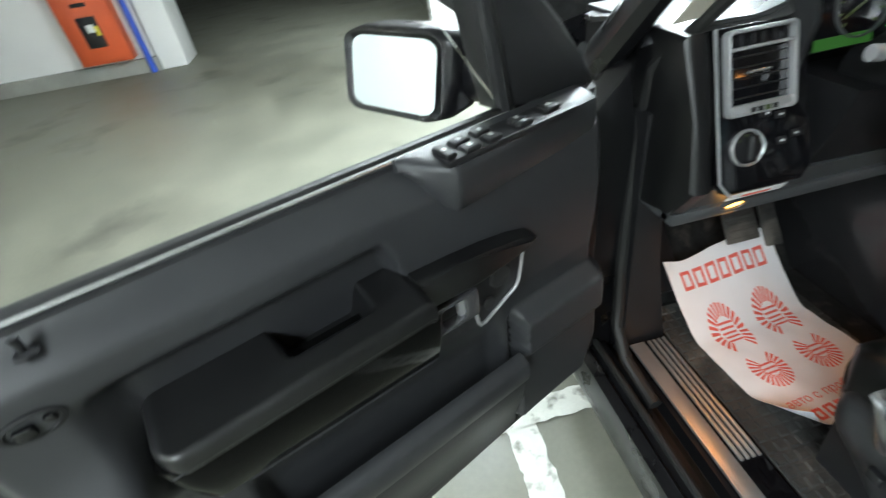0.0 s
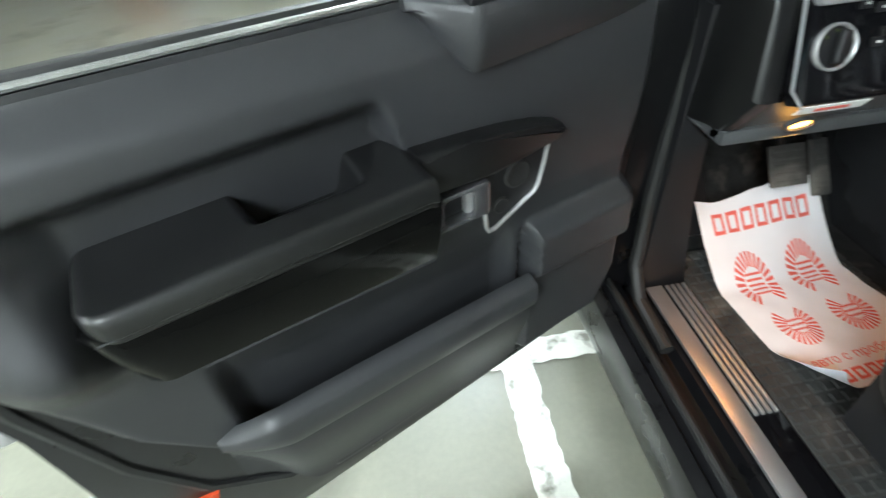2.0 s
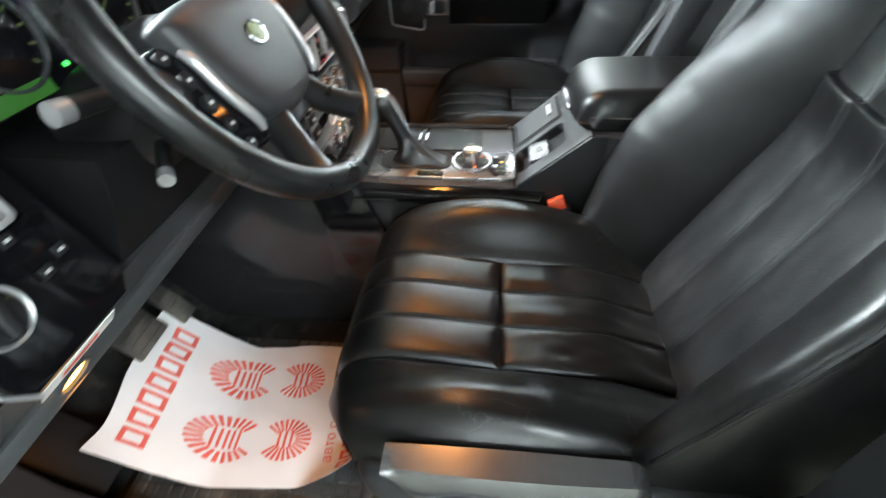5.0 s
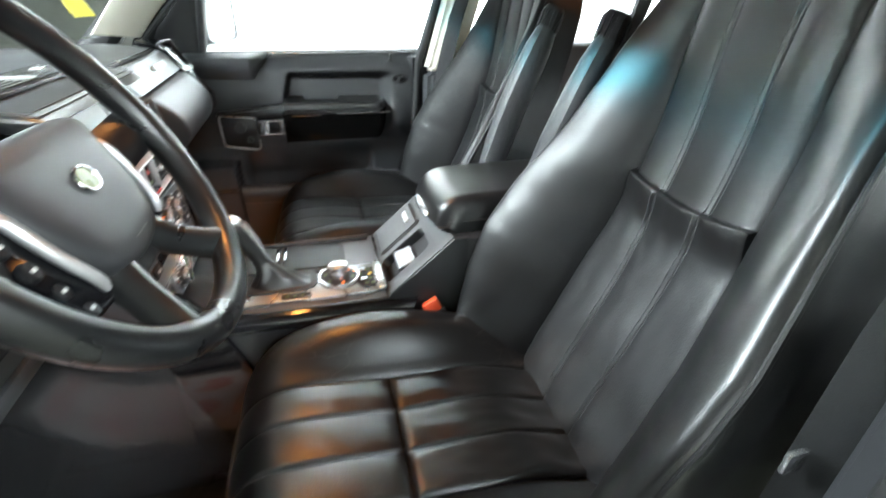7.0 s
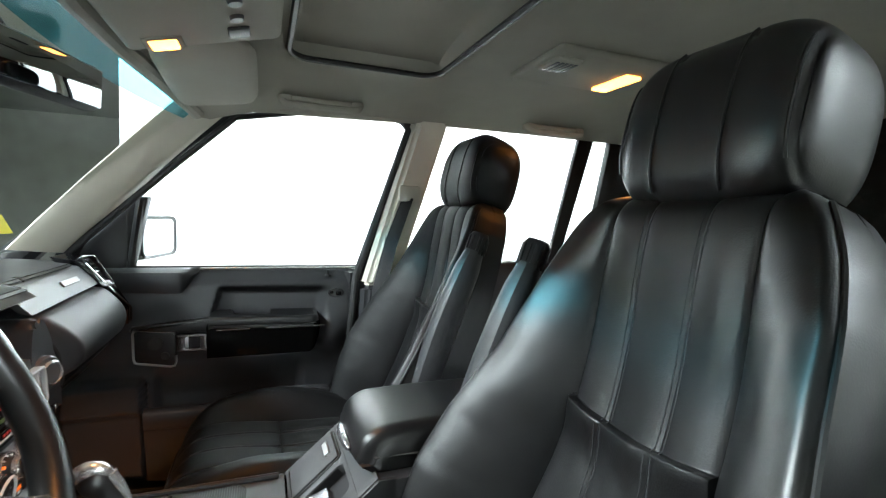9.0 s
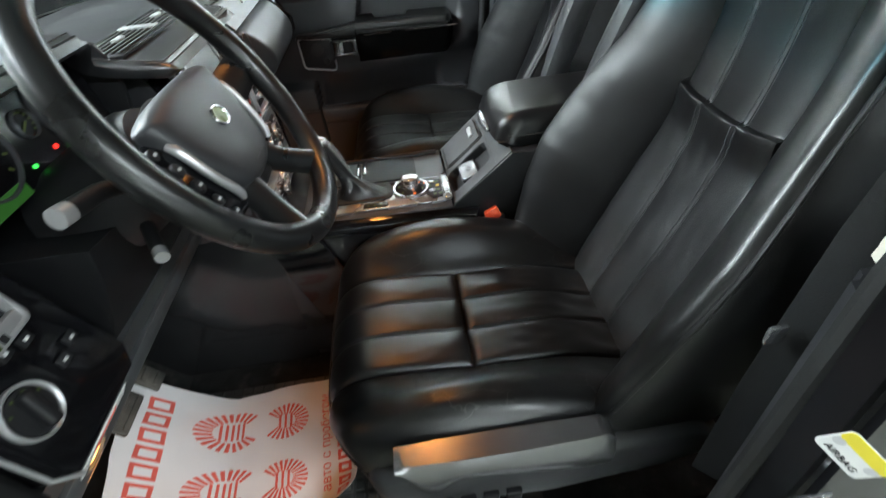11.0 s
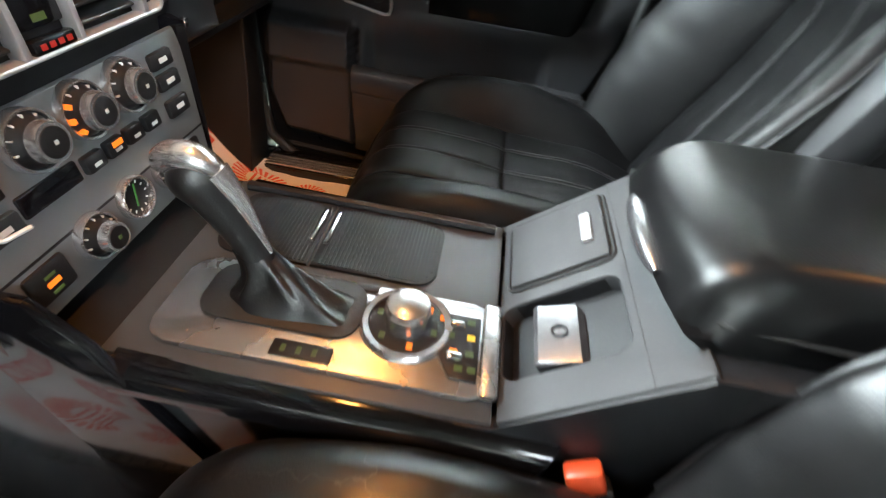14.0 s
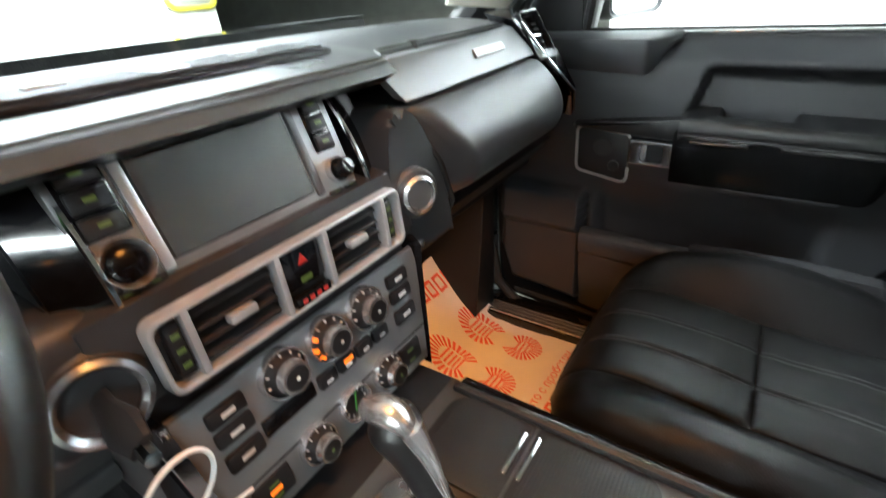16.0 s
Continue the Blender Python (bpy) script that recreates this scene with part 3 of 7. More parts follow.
glass = solid("windscreen", backed(lambda u, v: ws(u, 0.9 * v), lambda u, v: ws(u, 0.9 * v) + Vector((0, 0.004, 0.003)), 20, 8), WINDSHIELD, "clear curved car windscreen", "window", "structure")
glass.visible_shadow = False
solid("windscreen_band", backed(lambda u, v: ws(0.02 + 0.96 * u, 0.79 + 0.09 * v) + Vector((0, -0.006, -0.004)), lambda u, v: ws(0.02 + 0.96 * u, 0.79 + 0.09 * v) + Vector((0, -0.004, -0.003)), 20, 3), TINT, "blue-green tinted band along the top of the windscreen", "window", "structure")
solid("windscreen_header", sweep([(x, -0.068 - 0.20 * x * x, 1.507 - 0.075 * abs(x / 0.66) ** 3 + 0.035 * (x / 0.6) ** 2) for x in (-0.62, -0.5, -0.4, -0.2, 0, 0.2, 0.4, 0.5, 0.62)], 0.018, 10), HEADLINER, "grey-beige roof edge above the windscreen", "trim", "structure")
solid("bonnet", backed(lambda u, v: Vector((-0.8 + 1.6 * u, 0.6 + 1.2 * v, 1.06 - 0.04 * v - 0.05 * (2 * u - 1) ** 4)), lambda u, v: Vector((-0.8 + 1.6 * u, 0.6 + 1.2 * v, 0.95)), 16, 8), PAINT, "black bonnet of the car", "bonnet", "structure")
stick = thing("inspection_sticker", "yellow square year sticker on the windscreen", "sticker", pose(0.44, 0.205, 1.185, 62, 0, -12))
part("sheet", cube(-0.035, 0.035, -0.022, 0.022, -0.0006, 0.0006, 0), YELLOW, stick)
lettering("2018", 0.03, HARD, pose(0, 0.0, -0.0008, 0, 180, 0), stick)


# ---- front doors ----
TRIM_EDGE = [(0.37, -0.36), (0.45, -0.385), (0.52, -0.42), (0.61, -0.496), (0.68, -0.545), (0.776, -0.578), (0.90, -0.597), (1.05, -0.603)]


def edge_at(z, rows=TRIM_EDGE):
    return float(np.interp(z, [r[0] for r in rows], [r[1] for r in rows]))


def front_at(z):
    return float(np.interp(z, [0.40, 0.5, 0.7, 0.9, 1.05], [0.195, 0.225, 0.212, 0.208, 0.20]))


def rounded(x, z, x0, x1, z0, z1, soft):
    return window(x, x0, x1, soft) * window(z, z0, z1, soft)


def card_depth(y, z, lift=0.0):
    """How far the inner door card stands into the cabin."""
    w = 0.022 + 0.012 * math.sin(min(1, max(0, (z - 0.78) / 0.27)) * math.pi)
    w -= 0.034 * smooth_step(1.000, 1.048, z)
    sk = (z - 0.93) * 0.25
    w -= 0.032 * smooth_step(-0.515 - sk * 0.3, -0.465 - sk * 0.3, y) * (1 - smooth_step(-0.182, -0.166, y + (z - 0.93) * 0.25)) * smooth_step(0.80, 0.83, z) * (1 - smooth_step(0.952 + lift + 0.02 * (y + 0.3), 0.982 + lift + 0.02 * (y + 0.3), z))
    # swelling that carries the arm rest at its rear end
    w += 0.035 * math.exp(-((y + 0.52) / 0.05) ** 2 - ((z - 0.84) / 0.05) ** 2)
    # map pocket: a dark hollow above, a proud lip below
    lip_z = 0.648 + 0.02 * (y + 0.2)
    inside = window(y, -0.425, -0.020, 0.014)
    hollow = inside * smooth_step(0.42, 0.45, z) * (1 - smooth_step(0.665, 0.775, z))
    w -= 0.027 * hollow
    # block that covers the lower loudspeaker
    w += 0.034 * smooth_step(0.008, 0.018, y) * (1 - smooth_step(0.715, 0.742, z)) * (1 - 0.55 * (1 - smooth_step(0.622, 0.650, z)))
    w -= 0.012 * window(y, 0.004, 0.010, 0.003) * (1 - smooth_step(0.72, 0.73, z))
    return w


def car_door(side, m, label):
    """A front door in its own frame: x into the cabin (mirrored on the passenger's side), y ahead, z up."""
    d = thing("car_door", label, "car door", m, group="front doors of the car")

    def P(w, y, z):
        return Vector((w if side < 0 else -w, y, z))

    def rod(pts, r, n=8, closed=False, flat=1.0):
        return sweep([P(*p) for p in pts], r, n, closed, None, flat)

    def block(w0, w1, y0, y1, z0, z1, bev=0.003, seg=2):
        a, b = sorted((w0, w1)) if side < 0 else sorted((-w0, -w1))
        return cube(a, b, y0, y1, z0, z1, bev, seg)

    def sheet(pts, w0, w1, bev=0.002):
        return prism([P(w0, y, z) for y, z in pts], P(w1 - w0, 0, 0), bev)

    shell = [(0.25, 0.37), (0.05, 0.352), (-0.42, 0.27), (-0.60, 0.285), (-0.638, 0.42), (-0.622, 0.58), (-0.618, 0.72), (-0.640, 0.90), (-0.645, 1.035), (0.23, 1.035), (0.255, 0.8)]
    bm = sheet(shell, -0.115, -0.012, 0.012)
    for v in bm.verts:
        if abs(v.co.x) > 0.05 and v.co.z > 0.98:
            v.co.z -= 0.10
    part("shell", bm, PAINT, d, "black painted steel door shell")
    part("edge_seal", rod([(-0.016, y, z) for y, z in ((0.2, 0.385), (-0.30, 0.36), (-0.43, 0.385), (-0.525, 0.47), (-0.575, 0.60), (-0.603, 0.76), (-0.618, 1.03))], 0.010), RUBBER, d, "rubber seal round the door")
    bolt = block(-0.052, -0.036, -0.650, -0.632, 0.70, 0.722, 0.003)
    part("latch", bolt, ALU, d, "metal latch plate")
    part("reflector", sheet([(-0.585, 0.470), (-0.520, 0.452), (-0.532, 0.418)], -0.045, -0.006, 0.002), REDPL, d, "red safety reflector")

    def card(u, v):
        z = 1.046 - v * (1.046 - 0.385)
        y0, y1 = edge_at(z), front_at(z)
        y = y0 + (y1 - y0) * u
        z = 1.046 - v * (1.046 - (0.372 + 0.075 * smooth_step(-0.4, 0.2, y)))
        rim = 0.020 * ((1 - smooth_step(0, 0.03, u)) + smooth_step(0.975, 1, u) + smooth_step(0.97, 1.0, v))
        return P(card_depth(y, z, 0.0 if side < 0 else 0.022) - rim, y, z)
    part("door_card", backed(card, lambda u, v: P(-0.008, card(u, v).y, card(u, v).z), 150, 130), SOFT, d, "dark grey grained door card with a map pocket", smooth=50)

    # the proud front of the map pocket
    def lip(u, v):
        y = -0.470 + 0.476 * u
        top = 0.648 + 0.02 * (y + 0.2) - 0.030 * (1 - smooth_step(0.0, 0.16, u))
        bot = 0.385 + 0.050 * smooth_step(-0.4, 0.2, y) + 0.10 * (1 - smooth_step(0.0, 0.2, u))
        z = top - (top - bot) * v
        w = 0.062 * smooth_step(-0.12, 0.17, u) + 0.006 * math.sin(math.pi * min(1, v / 0.24)) - 0.034 * smooth_step(0.28, 1.0, v) - 0.007 * smooth_step(0.24, 0.27, v)
        w -= 0.010 * (1 - smooth_step(0, 0.04, v))
        return P(max(w, 0.012), y, z)
    part("pocket_front", backed(lip, lambda u, v: lip(u, v) + P(-0.010, 0, 0), 60, 60), SOFT, d, "dark grey front of the map pocket", smooth=50)

    # arm rest with a grip hollow
    def rest(u, v):
        y = -0.474 + 0.310 * u
        top = 0.919 + 0.006 * u
        grip = window(y, -0.318 - 0.010 * (1 - v / 0.55), -0.228, 0.010)
        wm = 0.088 - 0.030 * (1 - min(1.0, u / 0.09)) ** 2.5
        end = 0.010 * (1 - min(1.0, u / 0.05)) ** 2 + 0.003 * smooth_step(0.975, 1, u)
        if v < 0.55:
            w = wm * v / 0.55
            z = top - 0.040 * grip * (1 - smooth_step(0.046, 0.060, w)) - 0.004 * (w / wm)
        else:
            k = (v - 0.55) / 0.45
            q = min(1.0, k / 0.45) * math.pi / 2
            w = wm + 0.010 * math.sin(q) - 0.010 * smooth_step(0.55, 1, k)
            z = top - 0.004 - 0.011 * (1 - math.cos(q)) - 0.025 * smooth_step(0.2, 1.0, k)
            z += groove(k, 0.62, 0.05, 0.0)
            w += groove(k, 0.66, 0.05, 0.003)
        return P(w, y, z - end)
    part("arm_rest", backed(rest, lambda u, v: P(0.0, rest(u, v).y, min(0.885, rest(u, v).z - 0.004)), 100, 60), ARMLEATHER, d, "black leather arm rest with a grip hollow", smooth=50)
    part("stitching", rod([(0.0965, -0.465 + 0.298 * k / 24, 0.8925 + 0.011 * k / 24) for k in range(25)], 0.0011, 5), STITCH, d, "line of grey stitching")

    # lacquered strip under the arm rest
    def strip(u, v):
        y = -0.478 + 0.320 * u
        z0, z1 = 0.793, 0.893
        if u < 0.10:
            z0 += 0.050 * (1 - u / 0.10) ** 2
        z = z0 + (z1 - z0) * v
        return P(0.066 + 0.025 * v + 0.004 * math.sin(math.pi * v) - 0.014 * (1 - smooth_step(0, 0.04, u)), y, z)
    part("lacquer_strip", backed(strip, lambda u, v: P(0.02, strip(u, v).y, strip(u, v).z), 40, 8), LACQUER, d, "glossy black lacquered strip")
    part("strip_rim", rod([(0.062, -0.42 + 0.262 * k / 10, 0.791) for k in range(11)], 0.0045, 6), SOFT, d)
    if side > 0:
        for a, b in ((-0.275, -0.185), (-0.49, -0.32)):
            part("chrome_bead", rod([(0.0893, a, 0.880), (0.0893, b, 0.880)], 0.0026, 6), CHROME, d, "bright metal bead")

    # cap in front of the arm rest, release handle and upper loudspeaker
    cap = [(-0.163, 0.924), (-0.10, 0.920), (-0.05, 0.915), (0.0, 0.906), (0.030, 0.896), (0.037, 0.887), (0.02, 0.883), (-0.07, 0.866), (-0.163, 0.872)]
    if side > 0:
        cap = [(-0.163, 0.912), (-0.10, 0.904), (-0.02, 0.896), (0.036, 0.890), (0.040, 0.882), (-0.02, 0.878), (-0.163, 0.868)]
    part("cap", sheet(cap, 0.004, 0.060, 0.008), ARMLEATHER, d, "black leather-covered cap")
    s = -1 if side > 0 else 1
    hm = Matrix.Translation(P(0.040, -0.119, 0.8405)) @ Matrix(((0, 0, s, 0), (1, 0, 0, 0), (0, 1, 0, 0), (0, 0, 0, 1)))
    part("handle_frame", ring_plate(rrect(0.084, 0.048, 0.005), rrect(0.040, 0.034, 0.007), 0.020, hm), BLADE, d, "satin aluminium handle surround")
    part("handle_back", block(0.0, 0.043, -0.152, -0.085, 0.822, 0.858, 0.002), HARD, d)
    part("handle_lever", block(0.043, 0.054, -0.108, -0.093, 0.824, 0.857, 0.004), ALU, d, "aluminium release lever")
    spk = [(-0.070, 0.862), (0.018, 0.880), (0.025, 0.870), (0.014, 0.812), (0.004, 0.800), (-0.056, 0.768), (-0.066, 0.772), (-0.072, 0.803)]
    loop = [(-0.070, 0.863), (-0.03, 0.873), (0.012, 0.882), (0.021, 0.881), (0.025, 0.872), (0.020, 0.84), (0.014, 0.812), (0.008, 0.801), (-0.02, 0.786), (-0.055, 0.767), (-0.064, 0.767), (-0.068, 0.775), (-0.071, 0.800)]
    if side > 0:
        spk = [(-0.072, 0.868), (0.024, 0.876), (0.033, 0.868), (0.032, 0.792), (0.024, 0.784), (-0.062, 0.770), (-0.072, 0.776)]
        loop = [(-0.072, 0.862), (-0.068, 0.870), (-0.02, 0.874), (0.022, 0.879), (0.031, 0.877), (0.035, 0.868), (0.034, 0.83), (0.033, 0.795), (0.030, 0.786), (0.022, 0.782), (-0.02, 0.775), (-0.060, 0.768), (-0.070, 0.770), (-0.074, 0.780), (-0.074, 0.800)]
    part("loudspeaker_cover", sheet(spk, 0.004, 0.036, 0.004), HARD, d, "black loudspeaker cover")
    part("loudspeaker_trim", rod([(0.038, y, z) for y, z in loop], 0.0032, 8), ALU, d, "thin bright metal trim line")
    for k, (sy, sz, sr) in enumerate(((-0.020, 0.838, 0.020), (-0.045, 0.800, 0.012))):
        mm = Matrix.Translation(P(0.036, sy, sz)) @ (Matrix.Rotation(radians(90 * s), 4, "Y"))
        part("loudspeaker_grille", lathe([(sr, 0.0), (sr, 0.002), (sr * 0.85, 0.0035), (0, 0.001)], 24, mm), RUBBER, d)
    # locking pin and lock escutcheon
    part("lock_pin", lathe([(0.010, 0), (0.009, 0.003), (0.0035, 0.005), (0.0045, 0.020), (0.0, 0.022)], 16, Matrix.Translation(P(0.010, -0.508, 1.026))), HARD, d, "black locking pin")
    em = Matrix.Translation(P(0.030, -0.533, 0.972)) @ Matrix.Rotation(radians(90 * s), 4, "Y") @ Matrix.Diagonal((0.42, 0.78, 1.0, 1))
    part("escutcheon", lathe([(0.036, -0.006), (0.034, 0.003), (0.028, 0.004), (0.022, -0.002), (0, -0.003)], 28, em), HARD, d, "oval black escutcheon")
    part("lock_bolt", block(0.020, 0.0372, -0.548, -0.532, 0.964, 0.976, 0.002), PIANO, d, "dark key opening")
    part("lock_bolt", block(0.020, 0.0365, -0.524, -0.514, 0.970, 0.978, 0.002), PIANO, d, "dark screw opening")

    # window sill seals, switch pod and switches
    part("sill_strip", block(-0.026, -0.013, -0.62, 0.06, 1.040, 1.058, 0.003), RUBBER, d, "black window seal")
    part("sill_bead", rod([(-0.010, -0.62, 1.0500), (-0.010, 0.05, 1.0500)], 0.0034, 8), BRIGHT, d, "bright strip along the window")

    def pod(u, v):
        y = -0.132 + 0.300 * u
        wmax = 0.058 * smooth_step(-0.02, 0.18, u) - 0.022 * u
        drop = 0.058 * smooth_step(0, 0.16, u) - 0.008 * u
        if v < 0.45:
            k = v / 0.45
            return P(-0.006 + (wmax + 0.006) * k, y, 1.054 - 0.010 * k * k)
        k = (v - 0.45) / 0.55
        return P(wmax + 0.004 * math.sin(math.pi * k) - 0.010 * k * smooth_step(0.0, 0.2, u), y, 1.044 - drop * k - 0.004)
    part("switch_pod", backed(pod, lambda u, v: P(-0.008, pod(u, v).y, pod(u, v).z - 0.003), 60, 30), SOFT, d, "black switch pod", smooth=50)
    if side < 0:
        part("switch_plate", block(0.006, 0.050, -0.092, 0.115, 1.044, 1.0535, 0.003), HARD, d, "black plate round the switches")
        for sy, sw, sl in ((-0.083, 0.013, 0.036), (-0.055, 0.019, 0.018), (-0.055, 0.041, 0.018), (-0.022, 0.017, 0.018), (-0.022, 0.039, 0.018), (0.03, 0.026, 0.014), (0.03, 0.040, 0.010), (0.085, 0.026, 0.024)):
            narrow = 0.007 if sl > 0.03 else 0.0115
            sw0, sw1 = (sw - sl / 2, sw + sl / 2) if sl < 0.03 else (0.012, 0.046)
            b = block(sw0, sw1, sy - narrow, sy + narrow, 1.0525, 1.0595, 0.003, 3)
            sb = part("switch", b, HARD, d, "small black rocker switch")
            part("symbol", block((sw0 + sw1) / 2 - 0.003, (sw0 + sw1) / 2 + 0.003, sy - 0.0025, sy + 0.0025, 1.0595, 1.0599, 0.0), SYMBOL, sb)
    # glass, front frame and the three-cornered cover
    g = part("window_pane", sheet([(0.05, 1.05), (-0.62, 1.05), (-0.735, 1.53), (-0.27, 1.53)], -0.026, -0.022, 0) if side < 0 else prism([P(0.012, 0.05, 1.05), P(0.012, -0.62, 1.05), P(0.07, -0.75, 1.535), P(0.07, -0.28, 1.535), P(0.04, 0.045, 1.26)], P(-0.004, 0, 0)), GLASS, d, "clear window glass")
    g.visible_shadow = False
    part("corner_cover", prism([P(-0.02, 0.045, 1.05), P(0.0, 0.195, 1.05), P(-0.01, 0.19, 1.09), P(-0.025, 0.03, 1.26), P(-0.03, 0.005, 1.26)], P(-0.05, 0, 0), 0.006), HARD, d, "black three-cornered cover by the mirror")
    if side < 0:
        rim = [(-0.03, 0.215, 1.04), (-0.035, 0.15, 1.13), (-0.055, -0.03, 1.33), (-0.075, -0.235, 1.505), (-0.08, -0.30, 1.535), (-0.085, -0.70, 1.545), (-0.08, -0.735, 1.51), (-0.03, -0.635, 1.05)]
    else:
        rim = [(0.02, 0.215, 1.04), (0.028, 0.165, 1.135), (0.044, 0.06, 1.268), (0.059, -0.085, 1.398), (0.075, -0.25, 1.54), (0.078, -0.30, 1.553), (0.078, -0.68, 1.557), (0.076, -0.735, 1.545), (0.072, -0.768, 1.50), (0.046, -0.695, 1.285), (0.02, -0.62, 1.04)]
    part("window_frame", rod(rim, 0.016 if side < 0 else 0.024, 10), HARD, d, "black window frame")
    part("window_post", rod([(-0.02, 0.05, 1.05), (-0.03, 0.025, 1.25)], 0.012, 8), HARD, d, "black upright at the front of the window")

    # outside mirror
    if side < 0:
        near, far = (-0.165, 0.05), (-0.355, 0.0)
    else:
        near, far = (-0.17, 0.055), (-0.40, 0.005)

    def mir(u, v, push=0.0, grow=1.0):
        cw, cy = (near[0] + far[0]) / 2, (near[1] + far[1]) / 2
        k = (u - 0.5) * grow
        zc = 1.065 if side < 0 else 1.13
        hh = 0.057 if side < 0 else 0.062
        return P(cw + (near[0] - far[0]) * k, cy + (near[1] - far[1]) * k + push + (0.024 * (v - 0.5) if side < 0 else 0.0), zc + (v - 0.5) * 2 * hh * grow)
    out = rrect(1, 1, 0.16, 6)
    holder = part("mirror_housing", bmesh.new(), PAINT, d, "black outside mirror housing")
    bm = bmesh.new()
    rings = []
    for push, grow in ((-0.004, 1.06), (-0.010, 1.13), (0.02, 1.19), (0.06, 1.12), (0.09, 0.9), (0.105, 0.5)):
        rings.append([bm.verts.new(mir(x + 0.5, y + 0.5, push, grow)) for x, y in out])
    for a, b in zip(rings, rings[1:]):
        for k in range(len(out)):
            bm.faces.new((a[k], a[(k + 1) % len(out)], b[(k + 1) % len(out)], b[k]))
    bm.faces.new(rings[0])
    bm.faces.new(rings[-1])
    bmesh.ops.recalc_face_normals(bm, faces=bm.faces[:])
    bm.to_mesh(holder.data)
    bm.free()
    holder.data.shade_smooth()
    bm = bmesh.new()
    bm.faces.new([bm.verts.new(mir(x + 0.5, y + 0.5, -0.0065, 0.98)) for x, y in out])
    part("mirror_glass", bm, MIRROR, holder, "bright mirror glass", smooth=0)
    part("mirror_arm", rod([(-0.05, 0.13, 1.060 if side < 0 else 1.04), (-0.11, 0.13, 1.066 if side < 0 else 1.05), (-0.16, 0.13, 1.066 if side < 0 else 1.09), (-0.20, 0.125, 1.066 if side < 0 else 1.12)], [0.045, 0.052, 0.058, 0.05], 14, flat=0.85), PAINT, d, "black mirror foot")
    return d


OPEN = Matrix(((0.383, 0.924, 0, 0.383 * -0.49 + 0.924 * -0.946), (-0.924, 0.383, 0, 0.924 * 0.49 - 0.383 * 0.946), (0, 0, 1, 0), (0, 0, 0, 1)))
car_door(-1, OPEN, "open driver's car door with dark grey card and leather arm rest")
car_door(1, pose(0.785, 0, 0), "closed passenger car door with dark card and lacquered strip")


